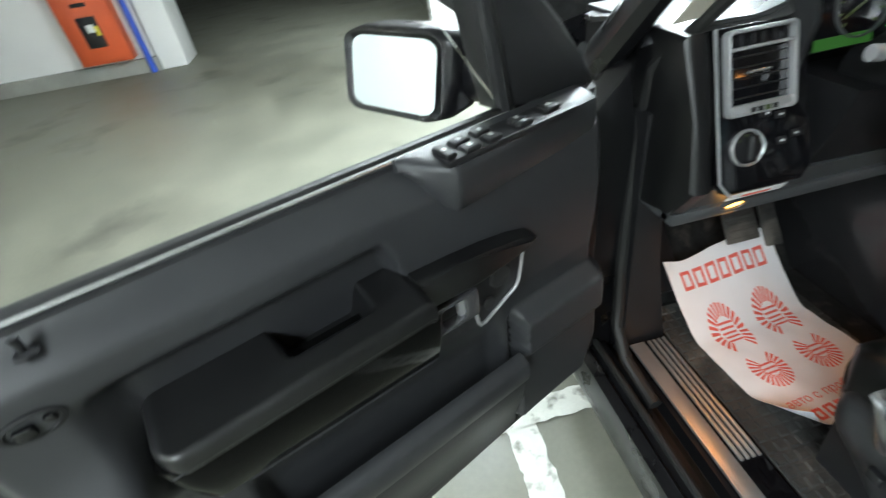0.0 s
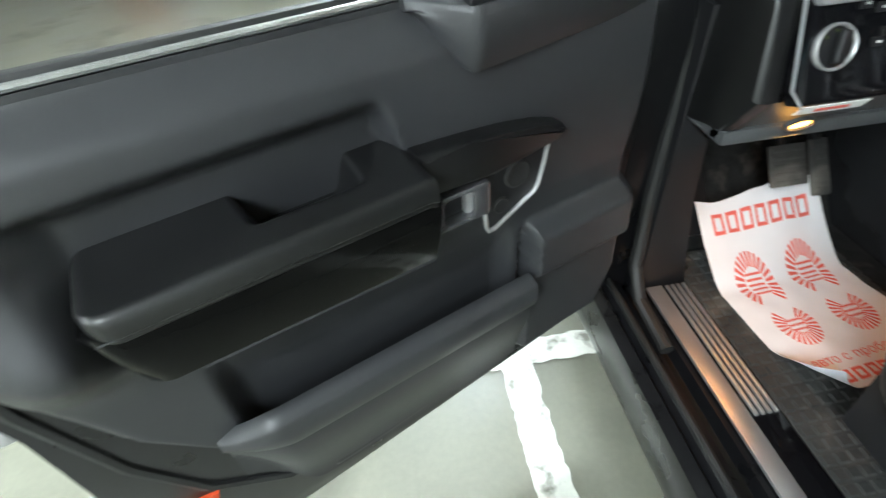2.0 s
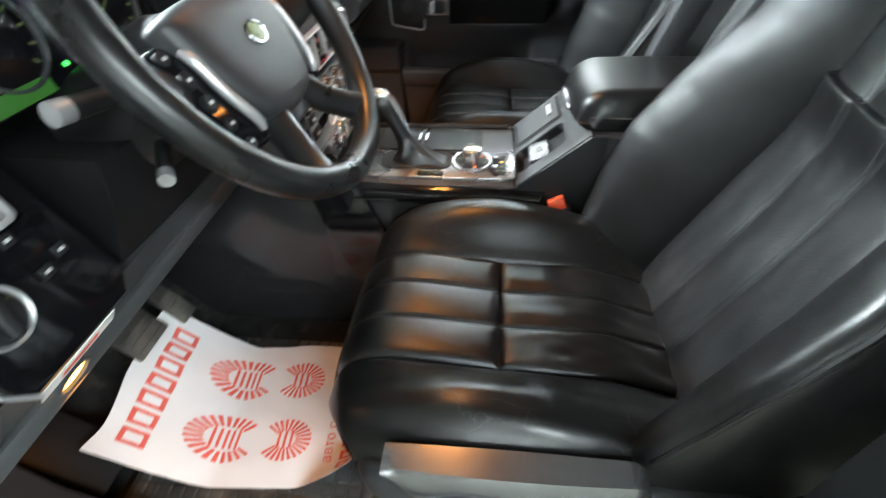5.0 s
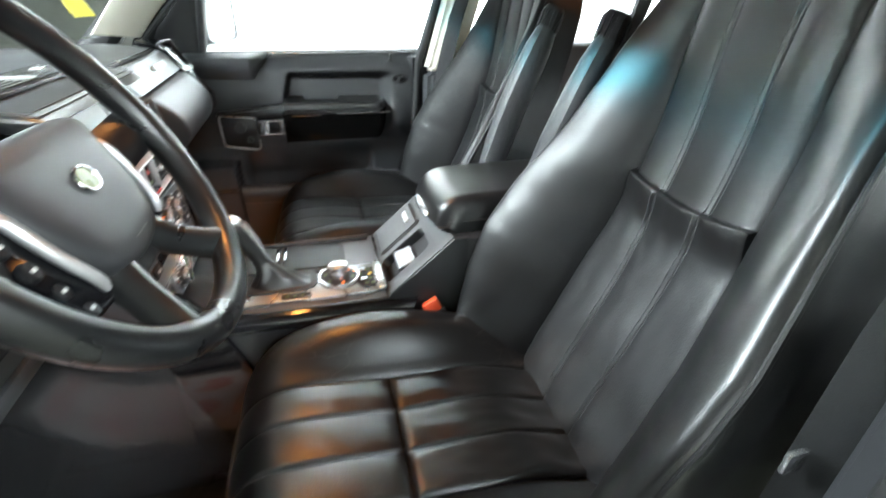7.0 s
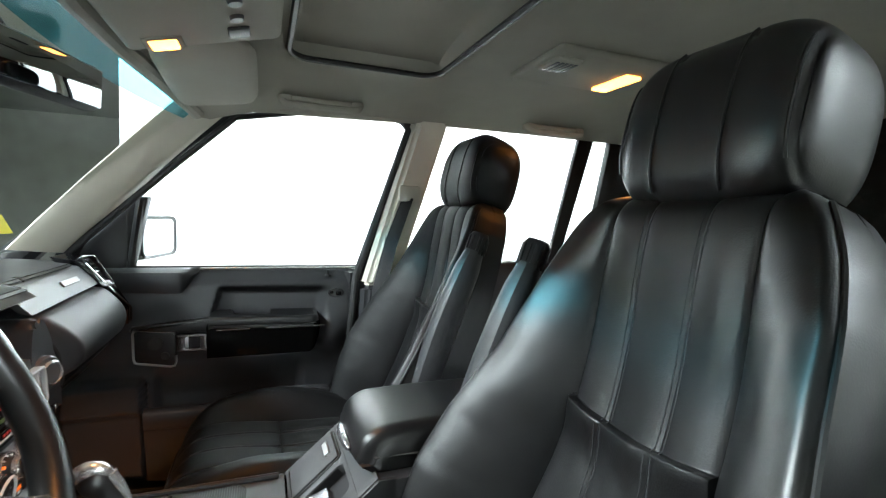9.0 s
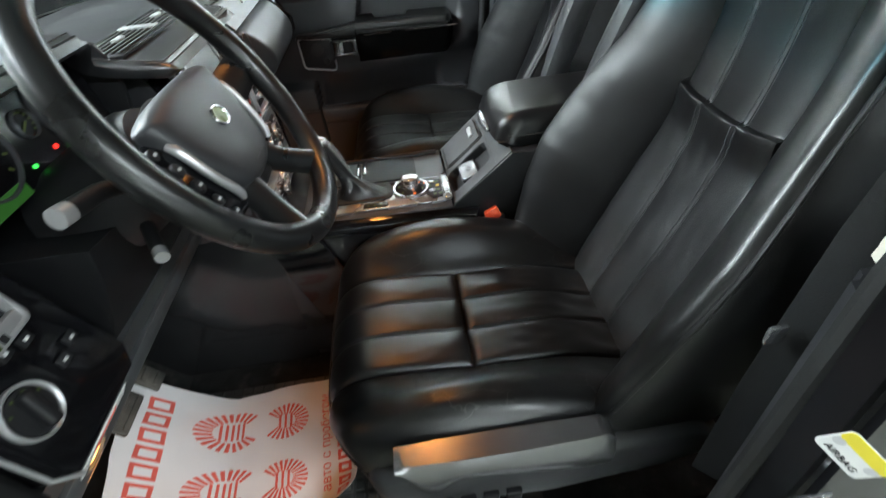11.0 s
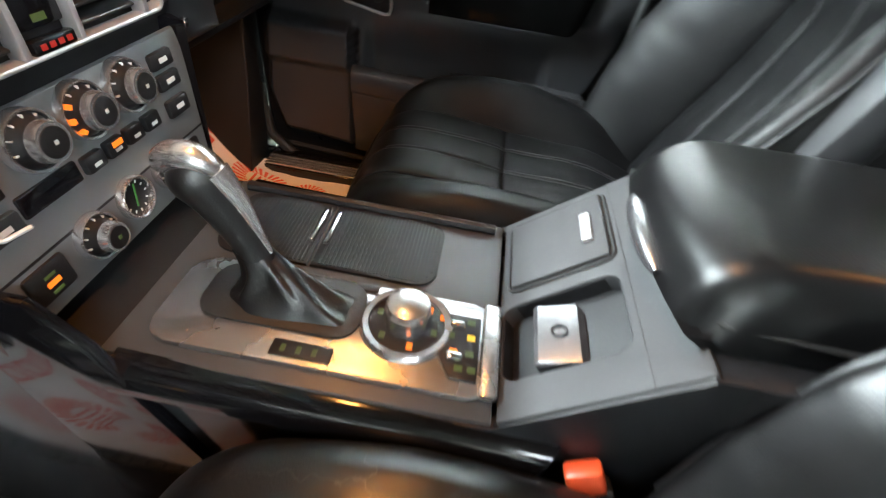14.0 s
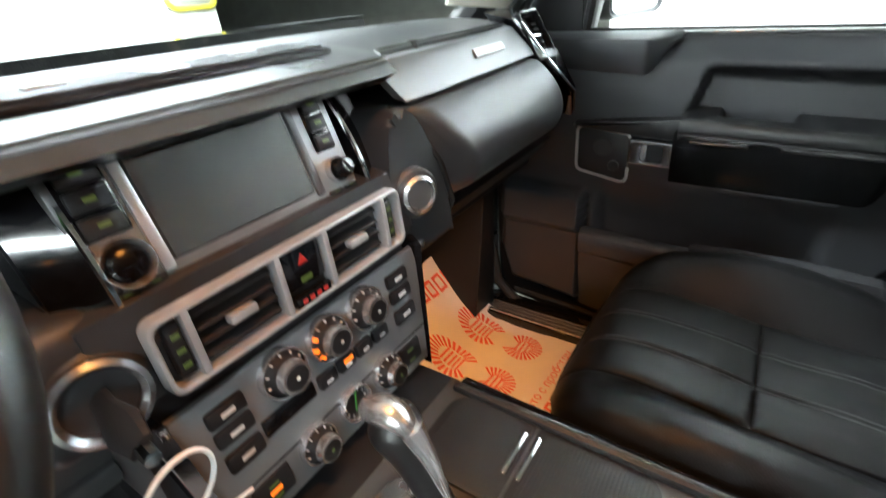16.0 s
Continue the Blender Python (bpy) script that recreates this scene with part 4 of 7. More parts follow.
# ---- seats ----
def car_seat(cx, back, out, label, hide, hide_worn, hide_perf, seam):
    """A front seat about x = cx; out: -1 where its outer side lies to -x."""
    st = thing("car_seat", label, "car seat", pose(cx, back, 0), group="front seats of the car")

    def A(a, y, z):
        return Vector((out * a, y, z))

    def across(u, lines):
        """Columns that crowd together at the seams given as lines."""
        n = len(lines) - 1
        k = min(n - 1, int(u * n + 1e-9))
        t = u * n - k
        t -= 0.78 * math.sin(2 * math.pi * t) / (2 * math.pi)
        return lines[k] + (lines[k + 1] - lines[k]) * t

    def pillow(q, lines, width=0.016):
        """0 on a seam, 1 away from it."""
        return 1 - math.exp(-min(abs(q - s) for s in lines) / width * 2.2)

    def cushion_at(a, y, hw):
        s = a / hw
        t = (-0.086 - y) / 0.57
        q = abs(a)
        bol = smooth_step(0.104, 0.185, q)
        z = 0.694 - 0.040 * t - 0.012 * (1 - smooth_step(0.0, 0.22, t))
        z += 0.056 * bol * (0.42 + 0.58 * smooth_step(0.04, 0.40, t)) * (1 - 0.78 * smooth_step(0.45, 0.95, t))
        if q < 0.109:
            k = (q - 0.036) / 0.073 if q > 0.036 else 0.5 + a / 0.072
            z += 0.0030 * seam * (1 - (2 * k - 1) ** 2)
            r = (y + 0.327) / (0.235 if y > -0.327 else -0.30)
            z += 0.005 * (1 - (2 * min(1.0, max(0.0, r)) - 1) ** 2)
        tuck = 0.0070 * (1 - pillow(q, (0.109,), 0.010))
        if q < 0.110:
            tuck = max(tuck, 0.0032 * (1 - pillow(a, (-0.036, 0.036), 0.006)), 0.0080 * (1 - pillow(y, (-0.327,), 0.012)))
            rear = smooth_step(0.38, 0.6, t)
            z += rear * seam * (0.0050 * noise.noise((a * 24, y * 11, cx)) + 0.0024 * noise.noise((a * 58, y * 24, cx + 3)))
        z -= tuck * seam
        side = max(0.0, (abs(s) - 0.80) / 0.20)
        ahead = max(0.0, (0.135 + 0.08 * min(1.0, abs(s)) ** 4 - t) / 0.135)
        z -= 0.030 * smooth_step(0.66, 0.95, t) * (1 - 0.6 * bol)
        rear_roll = max(0.0, (t - 0.92) / 0.08)
        drop = min(1.0, side ** 2.4 + ahead ** 2.2 + rear_roll ** 2)
        z -= 0.085 * (1 - math.sqrt(1 - drop * 0.999))
        z += 0.0024 * noise.noise((a * 10, y * 10, cx)) + bol * (0.0012 * noise.noise((a * 32, y * 18, cx)) + 0.0006 * noise.noise((a * 70, y * 50, cx)))
        return A(a, y, z)

    def cushion_in(l0, l1, y0, y1):
        def f(u, v):
            y = across(v, (y0, y1)) if y1 > -0.6 else y0 + (y1 - y0) * v
            t = (-0.086 - y) / 0.57
            hw = 0.238 + 0.010 * math.sin(math.pi * min(1, max(0, t)))
            a = across(u, [hw * k if abs(k) == 1 else k for k in (l0, l1)] if (l0, l1) != (-0.109, 0.109) else (-0.109, -0.036, 0.036, 0.109))
            y -= 0.075 * (abs(a) / hw) ** 4 * max(0.0, 1 - t * 1.25) ** 1.3
            return cushion_at(a, y, hw)
        return f

    def under(f):
        return lambda u, v: Vector((f(u, v).x * 0.97, -0.35 + (f(u, v).y + 0.35) * 0.96, 0.575))
    for nm, l0, l1, y0, y1, nu, nv, mt, lb in (("bolster", -1, -0.109, -0.086, -0.662, 44, 100, hide_worn, "creased black leather side bolster"), ("bolster", 0.109, 1, -0.086, -0.662, 44, 100, hide_worn, "creased black leather side bolster"), ("cushion_front", -0.109, 0.109, -0.086, -0.327, 84, 60, hide_perf, "finely perforated leather cushion"), ("cushion_rear", -0.109, 0.109, -0.327, -0.66, 84, 70, hide, "wrinkled smooth leather cushion")):
        f = cushion_in(l0, l1, y0, y1)
        part(nm, backed(f, under(f), nu, nv), mt, st, lb, smooth=70)
    rim = [A(s * 0.990 * (0.238 + 0.010 * math.sin(math.pi * t)), -0.090 - 0.070 * abs(s) ** 4 - t * (0.53 - 0.070 * abs(s) ** 4), 0.630) for s, t in [(1, 0.9 - 0.1 * k) for k in range(9)] + [(1 - 0.1 * k, 0.005) for k in range(21)] + [(-1, 0.1 + 0.1 * k) for k in range(9)]]
    part("piping", sweep(rim, 0.0042, 6), hide, st, "black leather piping")
    for q in (-0.036, 0.036):
        for d in (-0.0048, 0.0048):
            part("stitching", sweep([cushion_at(q + d, -0.135 - 0.46 * k / 40, 0.23) + Vector((0, 0, 0.0002)) for k in range(41)], 0.0008, 5), STITCH, st, "line of grey stitching")

    tilt = radians(19)
    ca, sa = math.cos(tilt), math.sin(tilt)

    def B(a, h, d):
        """On the back: a across, h up along it, d towards the front."""
        return A(a, -0.548 - h * sa + d * ca, 0.665 + h * ca + d * sa)

    def half(h):
        return float(np.interp(h, [-0.1, 0, 0.05, 0.11, 0.20, 0.27, 0.33, 0.39, 0.46, 0.52, 0.575, 0.61, 0.635, 0.655], [0.225, 0.245, 0.254, 0.262, 0.266, 0.260, 0.244, 0.228, 0.212, 0.200, 0.184, 0.166, 0.146, 0.112]))

    def seam_at(h):
        return float(np.interp(h, [0, 0.2, 0.36, 0.5, 0.63], [0.135, 0.126, 0.107, 0.106, 0.100]))

    def bow_at(q):
        return 0.366 - 0.010 * (1 - min(1.0, q / 0.1) ** 2)

    def hollow(h):
        """The curve of the back's middle: hollow low down, upright above."""
        k = smooth_step(0.36, 0.64, h)
        return -0.030 - 0.014 * smooth_step(0.0, 0.25, h) + 0.040 * k

    def crest(h):
        """How far the edge of the side bolster stands forward."""
        return float(np.interp(h, [-0.1, 0, 0.10, 0.18, 0.27, 0.33, 0.39, 0.46, 0.52, 0.61, 0.66], [0.06, 0.075, 0.082, 0.078, 0.060, 0.045, 0.030, 0.018, 0.008, -0.004, -0.006]))

    def back_at(a, h):
        s = a / half(h)
        q = abs(a)
        seam = seam_at(h)
        rise = min(1.0, max(0.0, (q - seam) / (half(h) - seam)))
        bol = smooth_step(0.0, 0.30, rise)
        d = hollow(h) + (crest(h) + 0.006 - hollow(h)) * math.sin(math.pi / 2 * min(1.0, rise / 0.88)) ** 0.9
        tuck = 0.0085 * (1 - pillow(q, (seam,), 0.011))
        if q < seam + 0.001:
            low = smooth_step(0.0, 0.004, bow_at(q) - h)
            d += 0.014 * low * math.exp(-((bow_at(q) - h) / 0.035) ** 2)
            tuck = max(tuck, (0.0030 + 0.001 * low) * (1 - pillow(a, (-0.040, 0.040), 0.007)))
            k = (q - 0.040) / max(0.01, seam - 0.040) if q > 0.040 else 0.5 + a / 0.080
            d += 0.0030 * (1 - (2 * min(1.0, k) - 1) ** 2)
            d += 0.0018 * noise.noise((a * 22, h * 9, cx + 9)) + 0.0012 * low * noise.noise((a * 50, h * 30, cx + 2))
        d -= tuck * (0.4 + 0.6 * seam)
        side = max(0.0, (abs(s) - 0.90) / 0.10)
        top = max(0.0, (h / 0.655 - 0.90) / 0.10)
        drop = min(1.0, side ** 2.2 + top ** 3)
        d -= 0.060 * (1 - math.sqrt(1 - drop * 0.999))
        d += 0.0026 * noise.noise((a * 9, h * 9, cx + 5)) + bol * (0.0012 * noise.noise((a * 24, h * 24, cx + 5)) + 0.0005 * noise.noise((a * 60, h * 60, cx + 5)))
        return B(a, h, d)

    def back_in(where, h0, h1):
        def f(u, v):
            q_mid = abs(2 * u - 1) * 0.1
            b0 = bow_at(q_mid) if h0 == "bow" else h0
            b1 = bow_at(q_mid) if h1 == "bow" else h1
            h = across(v, (b0, b1)) if where == 0 else b0 + (b1 - b0) * v
            sm = seam_at(h)
            a = across(u, (-sm, -0.040, 0.040, sm) if where == 0 else (sm, half(h)) if where > 0 else (-half(h), -sm))
            return back_at(a, h)
        return f

    def behind(f, h0=-0.06, h1=0.655):
        def g(u, v):
            p = f(u, v)
            k = Vector((0, -ca, -sa))
            depth = (p - B(0, 0, 0)).dot(-k)
            return Vector((p.x * 0.97, p.y, p.z)) + k * (depth + 0.095)
        return g
    for nm, wh, h0, h1, nu, nv, mt, lb in (("backrest_bolster", -1, -0.06, 0.655, 50, 110, hide, "black leather side of the backrest"), ("backrest_bolster", 1, -0.06, 0.655, 50, 110, hide, "black leather side of the backrest"), ("backrest_insert", 0, -0.06, "bow", 84, 60, hide_perf, "perforated leather middle of the backrest"), ("backrest_top", 0, "bow", 0.655, 84, 60, hide, "smooth leather upper backrest")):
        f = back_in(wh, h0, h1)
        part(nm, backed(f, behind(f), nu, nv), mt, st, lb, smooth=70)
    for sg in (1, -1):
        part("piping", sweep([back_at(sg * half(h) * 0.965, h) + Vector((0, 0.001, 0.001)) for h in [0.02 + 0.61 * k / 40 for k in range(41)]], 0.0036, 8), hide, st, "black leather piping")
    for q in (-0.040, 0.040):
        for d in (-0.0048, 0.0048):
            part("stitching", sweep([back_at(q + d, 0.02 + 0.60 * k / 60) + Vector((0, 0.0003, 0)) for k in range(61)], 0.0008, 5), STITCH, st, "line of grey stitching")

    # head rest
    def head(u, v):
        q, p = 2 * math.pi * u, math.pi * (v - 0.5)
        def sq(x, e):
            return math.copysign(abs(x) ** e, x)
        a = 0.128 * sq(math.cos(p), 0.50) * sq(math.cos(q), 0.42)
        d = 0.074 * sq(math.cos(p), 0.60) * sq(math.sin(q), 0.62)
        h = 0.104 * sq(math.sin(p), 0.72)
        if d > 0:
            d += groove(abs(a), 0.046, 0.0025, 0.006) + groove(abs(a), 0.112, 0.003, 0.007) + 0.006 * abs(a / 0.12) ** 2
        return B(a, 0.728 + h, d - 0.050 + 0.10 * h)
    bm, _ = surface(head, 96, 60, wrap=True)
    bmesh.ops.remove_doubles(bm, verts=bm.verts[:], dist=1e-5)
    part("headrest", bm, hide, st, "black leather headrest with two seams", smooth=60)
    def on_head(a, h):
        """The front of the head rest at a across and h above its middle."""
        sp = min(0.999, abs(h) / 0.104) ** (1 / 0.72)
        cp = math.sqrt(1 - sp * sp)
        cq = min(1.0, (abs(a) / (0.128 * cp ** 0.50)) ** (1 / 0.42))
        d = 0.074 * cp ** 0.60 * math.sqrt(1 - cq * cq) ** 0.62
        return B(a, 0.728 + h, d - 0.049 + 0.10 * h + 0.006 * abs(a / 0.12) ** 2)
    for q, top in ((-0.046, 0.088), (0.046, 0.088), (-0.108, 0.060), (0.108, 0.060)):
        part("headrest_seam", sweep([on_head(q, -top + 2 * top * k / 28) for k in range(29)], 0.0019, 6), hide, st, "raised seam of the headrest")
    for q in (0.06, -0.06):
        part("headrest_post", sweep([B(q, 0.59, -0.04), B(q, 0.68, -0.03)], 0.007, 10), CHROME, st, "chrome post")

    # base with its outer trim
    part("seat_base", prism([A(-0.20, -0.15, 0.42), A(-0.20, -0.60, 0.42), A(-0.20, -0.62, 0.585), A(-0.20, -0.14, 0.585)], A(0.40, 0, 0), 0.01), HARD, st)
    def cover(u, v):
        y = -0.135 - 0.535 * u
        top = float(np.interp(y, [-0.67, -0.62, -0.48, -0.22, -0.165, -0.135], [0.60, 0.655, 0.652, 0.662, 0.648, 0.615]))
        low = float(np.interp(y, [-0.67, -0.60, -0.42, -0.25, -0.17, -0.135], [0.575, 0.50, 0.462, 0.478, 0.545, 0.600]))
        z = low + (top - low) * v
        w = 0.252 - 0.035 * (1 - v) ** 2 + 0.012 * math.sin(math.pi * v) - 0.05 * (1 - smooth_step(0, 0.10, u)) ** 2 - 0.012 * smooth_step(0.93, 1, v)
        return A(w, y, z)
    part("side_cover", backed(cover, lambda u, v: A(0.205, cover(u, v).y, cover(u, v).z), 50, 24), SOFT, st, "dark grey plastic side cover", smooth=60)

    def blade(u, v):
        y = -0.200 - 0.285 * u
        top = 0.706 + 0.004 * math.sin(math.pi * u) - 0.012 * smooth_step(0.96, 1.0, u)
        low = 0.695 - 0.064 * smooth_step(0.0, 0.13, u) + 0.030 * smooth_step(0.15, 0.31, u) - 0.034 * smooth_step(0.35, 1.0, u)
        z = low + (top - low) * v
        return A(0.262 + 0.012 * math.sin(math.pi * (0.15 + 0.7 * v)) + 0.006 * math.sin(math.pi * u), y, z)
    part("trim_blade", backed(blade, lambda u, v: A(0.24, blade(u, v).y, blade(u, v).z), 40, 10), BLADE, st, "satin aluminium trim blade")
    for k in range(4):
        y = -0.245 - 0.032 * k
        part("seat_switch", prism([A(0.266, y, 0.585), A(0.266, y - 0.022, 0.585), A(0.266, y - 0.022, 0.603), A(0.266, y, 0.603)], A(0.012, 0, 0), 0.004), HARD, st, "black seat switch")
    # arm rest folded up beside the back
    def arm(h0, h1):
        return [B(-0.247, h0 + (h1 - h0) * k / 10, 0.004 + 0.01 * math.sin(math.pi * k / 10)) for k in range(11)]
    part("folding_armrest", sweep(arm(0.10, 0.52), [0.026, 0.03, 0.031, 0.031, 0.031, 0.031, 0.031, 0.030, 0.029, 0.027, 0.02], 12, flat=1.3), SOFT, st, "folded-up black arm rest")
    kn = Matrix.Translation(B(-0.247, 0.535, 0.004)) @ Matrix.Rotation(tilt, 4, "X")
    knob = part("armrest_knob", lathe([(0.0, -0.024), (0.020, -0.024), (0.021, 0.020), (0.017, 0.027), (0, 0.028)], 20, kn), HARD, st, "ribbed black adjusting knob")
    for k in range(12):
        part("rib", cube(0.019, 0.0235, -0.0022, 0.0022, -0.020, 0.018, 0.0, 1, kn @ Matrix.Rotation(math.pi * k / 6, 4, "Z")), HARD, knob)
    return st


car_seat(-0.378, 0.0, -1, "driver's seat in creased black leather with aluminium side blade", LEATHER, LEATHER_WORN, LEATHER_PERF, 1.0)
car_seat(0.385, -0.025, 1, "front passenger seat in black leather with sewn channels", LEATHER_MATT, LEATHER_MATT, LEATHER_MATT, 0.5)
for sx in (-1, 1):
    bk = thing("belt_buckle", "red and black seat belt buckle beside the seat", "belt buckle", Matrix.Translation((sx * 0.142, -0.435, 0.70)) @ Euler((radians(-25), radians(-12 * sx), 0)).to_matrix().to_4x4() @ Matrix.Diagonal((0.72, 0.72, 0.85, 1)), group="belt buckles")
    part("body", cube(-0.013, 0.013, -0.025, 0.025, -0.09, 0.0, 0.005), HARD, bk)
    part("button", cube(-0.0115, 0.0115, -0.019, 0.023, -0.012, 0.026, 0.005), REDPL, bk, "red release button")


# ---- steering wheel ----
whl = thing("steering_wheel", "black leather steering wheel with silver button pods", "steering wheel", Matrix.Translation((-0.388, -0.056, 1.090)) @ Matrix.Rotation(radians(58), 4, "X"))
RW = 0.181
part("rim", sweep([(RW * math.cos(q), RW * math.sin(q), 0) for q in (2 * math.pi * k / 72 for k in range(72))], 0.0165, 16, True), RIM, whl, "worn smooth leather rim")


def hub_point(u, v):
    q = 2 * math.pi * u
    pts = [(-0.098, 0.052), (-0.085, 0.074), (0, 0.080), (0.085, 0.074), (0.098, 0.052), (0.082, -0.02), (0.056, -0.064), (0, -0.078), (-0.056, -0.064), (-0.082, -0.02)]
    k = u * len(pts)
    i = int(k) % len(pts)
    f = k - int(k)
    p0, p1, p2, p3 = [Vector(pts[(i + j) % len(pts)]) for j in (-1, 0, 1, 2)]
    c = 0.5 * ((2 * p1) + (p2 - p0) * f + (2 * p0 - 5 * p1 + 4 * p2 - p3) * f * f + (3 * p1 - p0 - 3 * p2 + p3) * f ** 3)
    r = math.sin(v * math.pi / 2) ** 0.8
    return Vector((c.x * r, c.y * r * 0.86 - 0.028, -0.002 - 0.045 * (1 - math.sqrt(max(0, 1 - (0.96 * v) ** 3)))))


bm, _ = surface(hub_point, 60, 18, wrap=True)
part("airbag_cover", bm, SOFT, whl, "black airbag cover", smooth=60)
part("hub_back", lathe([(0, -0.09), (0.06, -0.085), (0.07, -0.05), (0.05, -0.03), (0, -0.03)], 30, Matrix.Translation((0, -0.026, 0))), HARD, whl)
part("emblem", lathe([(0.0125, -0.004), (0.0125, 0.0), (0.0, 0.001)], 28, Matrix.Translation((0, -0.016, 0)) @ Matrix.Diagonal((1.15, 0.85, 1, 1))), material("gold_green_badge", (0.10, 0.13, 0.03), 0.3, vary=0.7, scale=60, bump=0.0), whl, "small oval badge")
part("emblem_rim", sweep([(0.0150 * math.cos(q), -0.016 + 0.0112 * math.sin(q), -0.0002) for q in (2 * math.pi * k / 28 for k in range(28))], 0.0016, 6, True), CHROME, whl)
for k in range(2):
    part("print_bar", cube(-0.016, 0.016, -0.0725 - 0.004 * k, -0.0715 - 0.004 * k, -0.006, -0.0035, 0), GREYPL, whl)
for sx in (-1, 1):
    part("spoke", backed(lambda u, v: Vector((sx * (0.062 + 0.112 * u), 0.006 - 0.060 * v + 0.010 * u + 0.010 * u * v, -0.028 + 0.026 * u * u - 0.010 * (2 * v - 1) ** 2)), lambda u, v: Vector((sx * (0.062 + 0.112 * u), 0.004 - 0.056 * v + 0.010 * u + 0.010 * u * v, -0.045 + 0.026 * u * u)), 14, 10), RIM, whl)

    def podf(u, v):
        """Button pod: u down its length, v outwards."""
        y = 0.020 - 0.116 * u
        x = 0.084 + 0.050 * v * math.sin(math.pi * (0.13 + 0.76 * u)) ** 0.5 - 0.010 * u
        z = -0.016 - 0.010 * v - 0.010 * (2 * u - 1) ** 4 - 0.008 * smooth_step(0.85, 1, v)
        return Vector((sx * x, y, z))
    podm = part("button_pod", backed(podf, lambda u, v: podf(u, v) + Vector((0, 0, -0.022)), 24, 10), PIANO, whl, "black button pod", smooth=60)
    part("silver_bar", sweep([(sx * (0.094 - 0.016 * k / 14 + 0.006 * math.sin(math.pi * k / 14)), 0.006 - 0.090 * k / 14, -0.0125 - 0.006 * (2 * k / 14 - 1) ** 6) for k in range(15)], [0.0035] + [0.0052] * 13 + [0.0035], 10), ALU, whl, "silver bar beside the buttons")
    for k in range(5):
        p = podf(0.10 + 0.20 * k, 0.62)
        big = k in (1, 2)
        rb = 0.0085 if big else 0.0072
        bt = part("button", lathe([(rb, -0.004), (rb, 0.0015), (rb * 0.85, 0.0040 if big else 0.0022), (0, 0.0045 if big else 0.0025)], 20, Matrix.Translation(p) @ Matrix.Diagonal((0.85, 1.0, 1, 1))), HARD, podm, "black rocker" if big else "")
        part("symbol", cube(p.x - 0.0028, p.x + 0.0028, p.y - 0.0014, p.y + 0.0014, p.z + (0.0045 if big else 0.0025), p.z + (0.0048 if big else 0.0028), 0), SYMBOL, podm)
    part("lower_spoke", sweep([(sx * 0.040, -0.078, -0.030), (sx * 0.056, -0.112, -0.020), (sx * 0.076, -0.140, -0.008), (sx * 0.092, -0.158, 0)], [0.020, 0.017, 0.017, 0.019], 12, flat=0.6), RIM, whl)
part("wheel_base", cube(-0.035, 0.035, -0.11, -0.06, -0.045, -0.025, 0.006), HARD, whl)
col = thing("steering_column", "black steering column shroud with stalks", "steering column", whl.matrix_basis.copy())
part("shroud", lathe([(0.0, -0.07), (0.050, -0.075), (0.060, -0.095), (0.066, -0.16), (0.07, -0.24), (0, -0.24)], 28), HARD, col)
stalk_c = col.matrix_basis.inverted()
sk = part("stalk", sweep([stalk_c @ Vector(p) for p in ((-0.43, 0.03, 1.03), (-0.48, 0.05, 1.045), (-0.522, 0.058, 1.05))], [0.009, 0.010, 0.011], 12), HARD, col, "black indicator stalk")
part("stalk_end", sweep([stalk_c @ Vector(p) for p in ((-0.520, 0.0577, 1.0497), (-0.536, 0.060, 1.052))], 0.0112, 16), ALU, sk, "pale grey end of the stalk")
ck = part("column_switch", sweep([stalk_c @ Vector(p) for p in ((-0.46, 0.035, 0.985), (-0.50, 0.012, 0.976))], 0.008, 12), HARD, col)
part("switch_end", sweep([stalk_c @ Vector(p) for p in ((-0.499, 0.0125, 0.9762), (-0.510, 0.006, 0.974))], 0.0080, 16), ALU, ck, "pale grey end of the switch")


# ---- dashboard ----
def dash_top(u, v):
    x = -0.735 + 1.47 * u
    ends = 1 - 0.25 * abs(2 * u - 1) ** 6
    hood = window(x, -0.555, -0.225, 0.045)
    left = 1 - smooth_step(-0.225, -0.185, x)
    y = 0.042 + (0.125 * left - 0.062 * hood + 0.055 * smooth_step(0.175, 0.235, x)) * (1 - v) + 0.46 * v * ends + 0.09 * abs(2 * u - 1) ** 8
    z = 1.088 + 0.012 * math.sin(math.pi * min(1, v * 1.2)) + 0.066 * hood * (1 - smooth_step(0.15, 0.62, v)) - 0.02 * abs(2 * u - 1) ** 10
    z -= 0.012 * (1 - smooth_step(0, 0.04, v))
    return Vector((x, y, z))


dash = thing("dashboard", "dark leather-covered dashboard with aluminium and black trim", "dashboard")
part("top_pad", backed(dash_top, lambda u, v: dash_top(u, v) + Vector((0, 0.020 * (1 - v), -0.010)), 160, 50), DASHTOP, dash, "grained dark top pad", smooth=60)


for off in (0.012, 0.020):
    part("stitching", sweep([dash_top(0.03 + 0.94 * k / 120, off / 0.46) + Vector((0, 0, 0.0006)) for k in range(121)], 0.0009, 5), STITCH, dash, "line of grey stitching")


part("core", extrude_x([(0.24, 1.08), (0.22, 0.84), (0.24, 0.79), (0.5, 0.79), (0.5, 1.08)], -0.72, 0.72), HARD, dash)
for hx in (-0.57, -0.195):
    part("hood_cheek", prism([(hx, y, z) for y, z in ((0.125, 1.085), (0.14, 1.125), (0.18, 1.140), (0.24, 1.12), (0.24, 0.98), (0.14, 0.985))], (0.012, 0, 0), 0.003), HARD, dash)
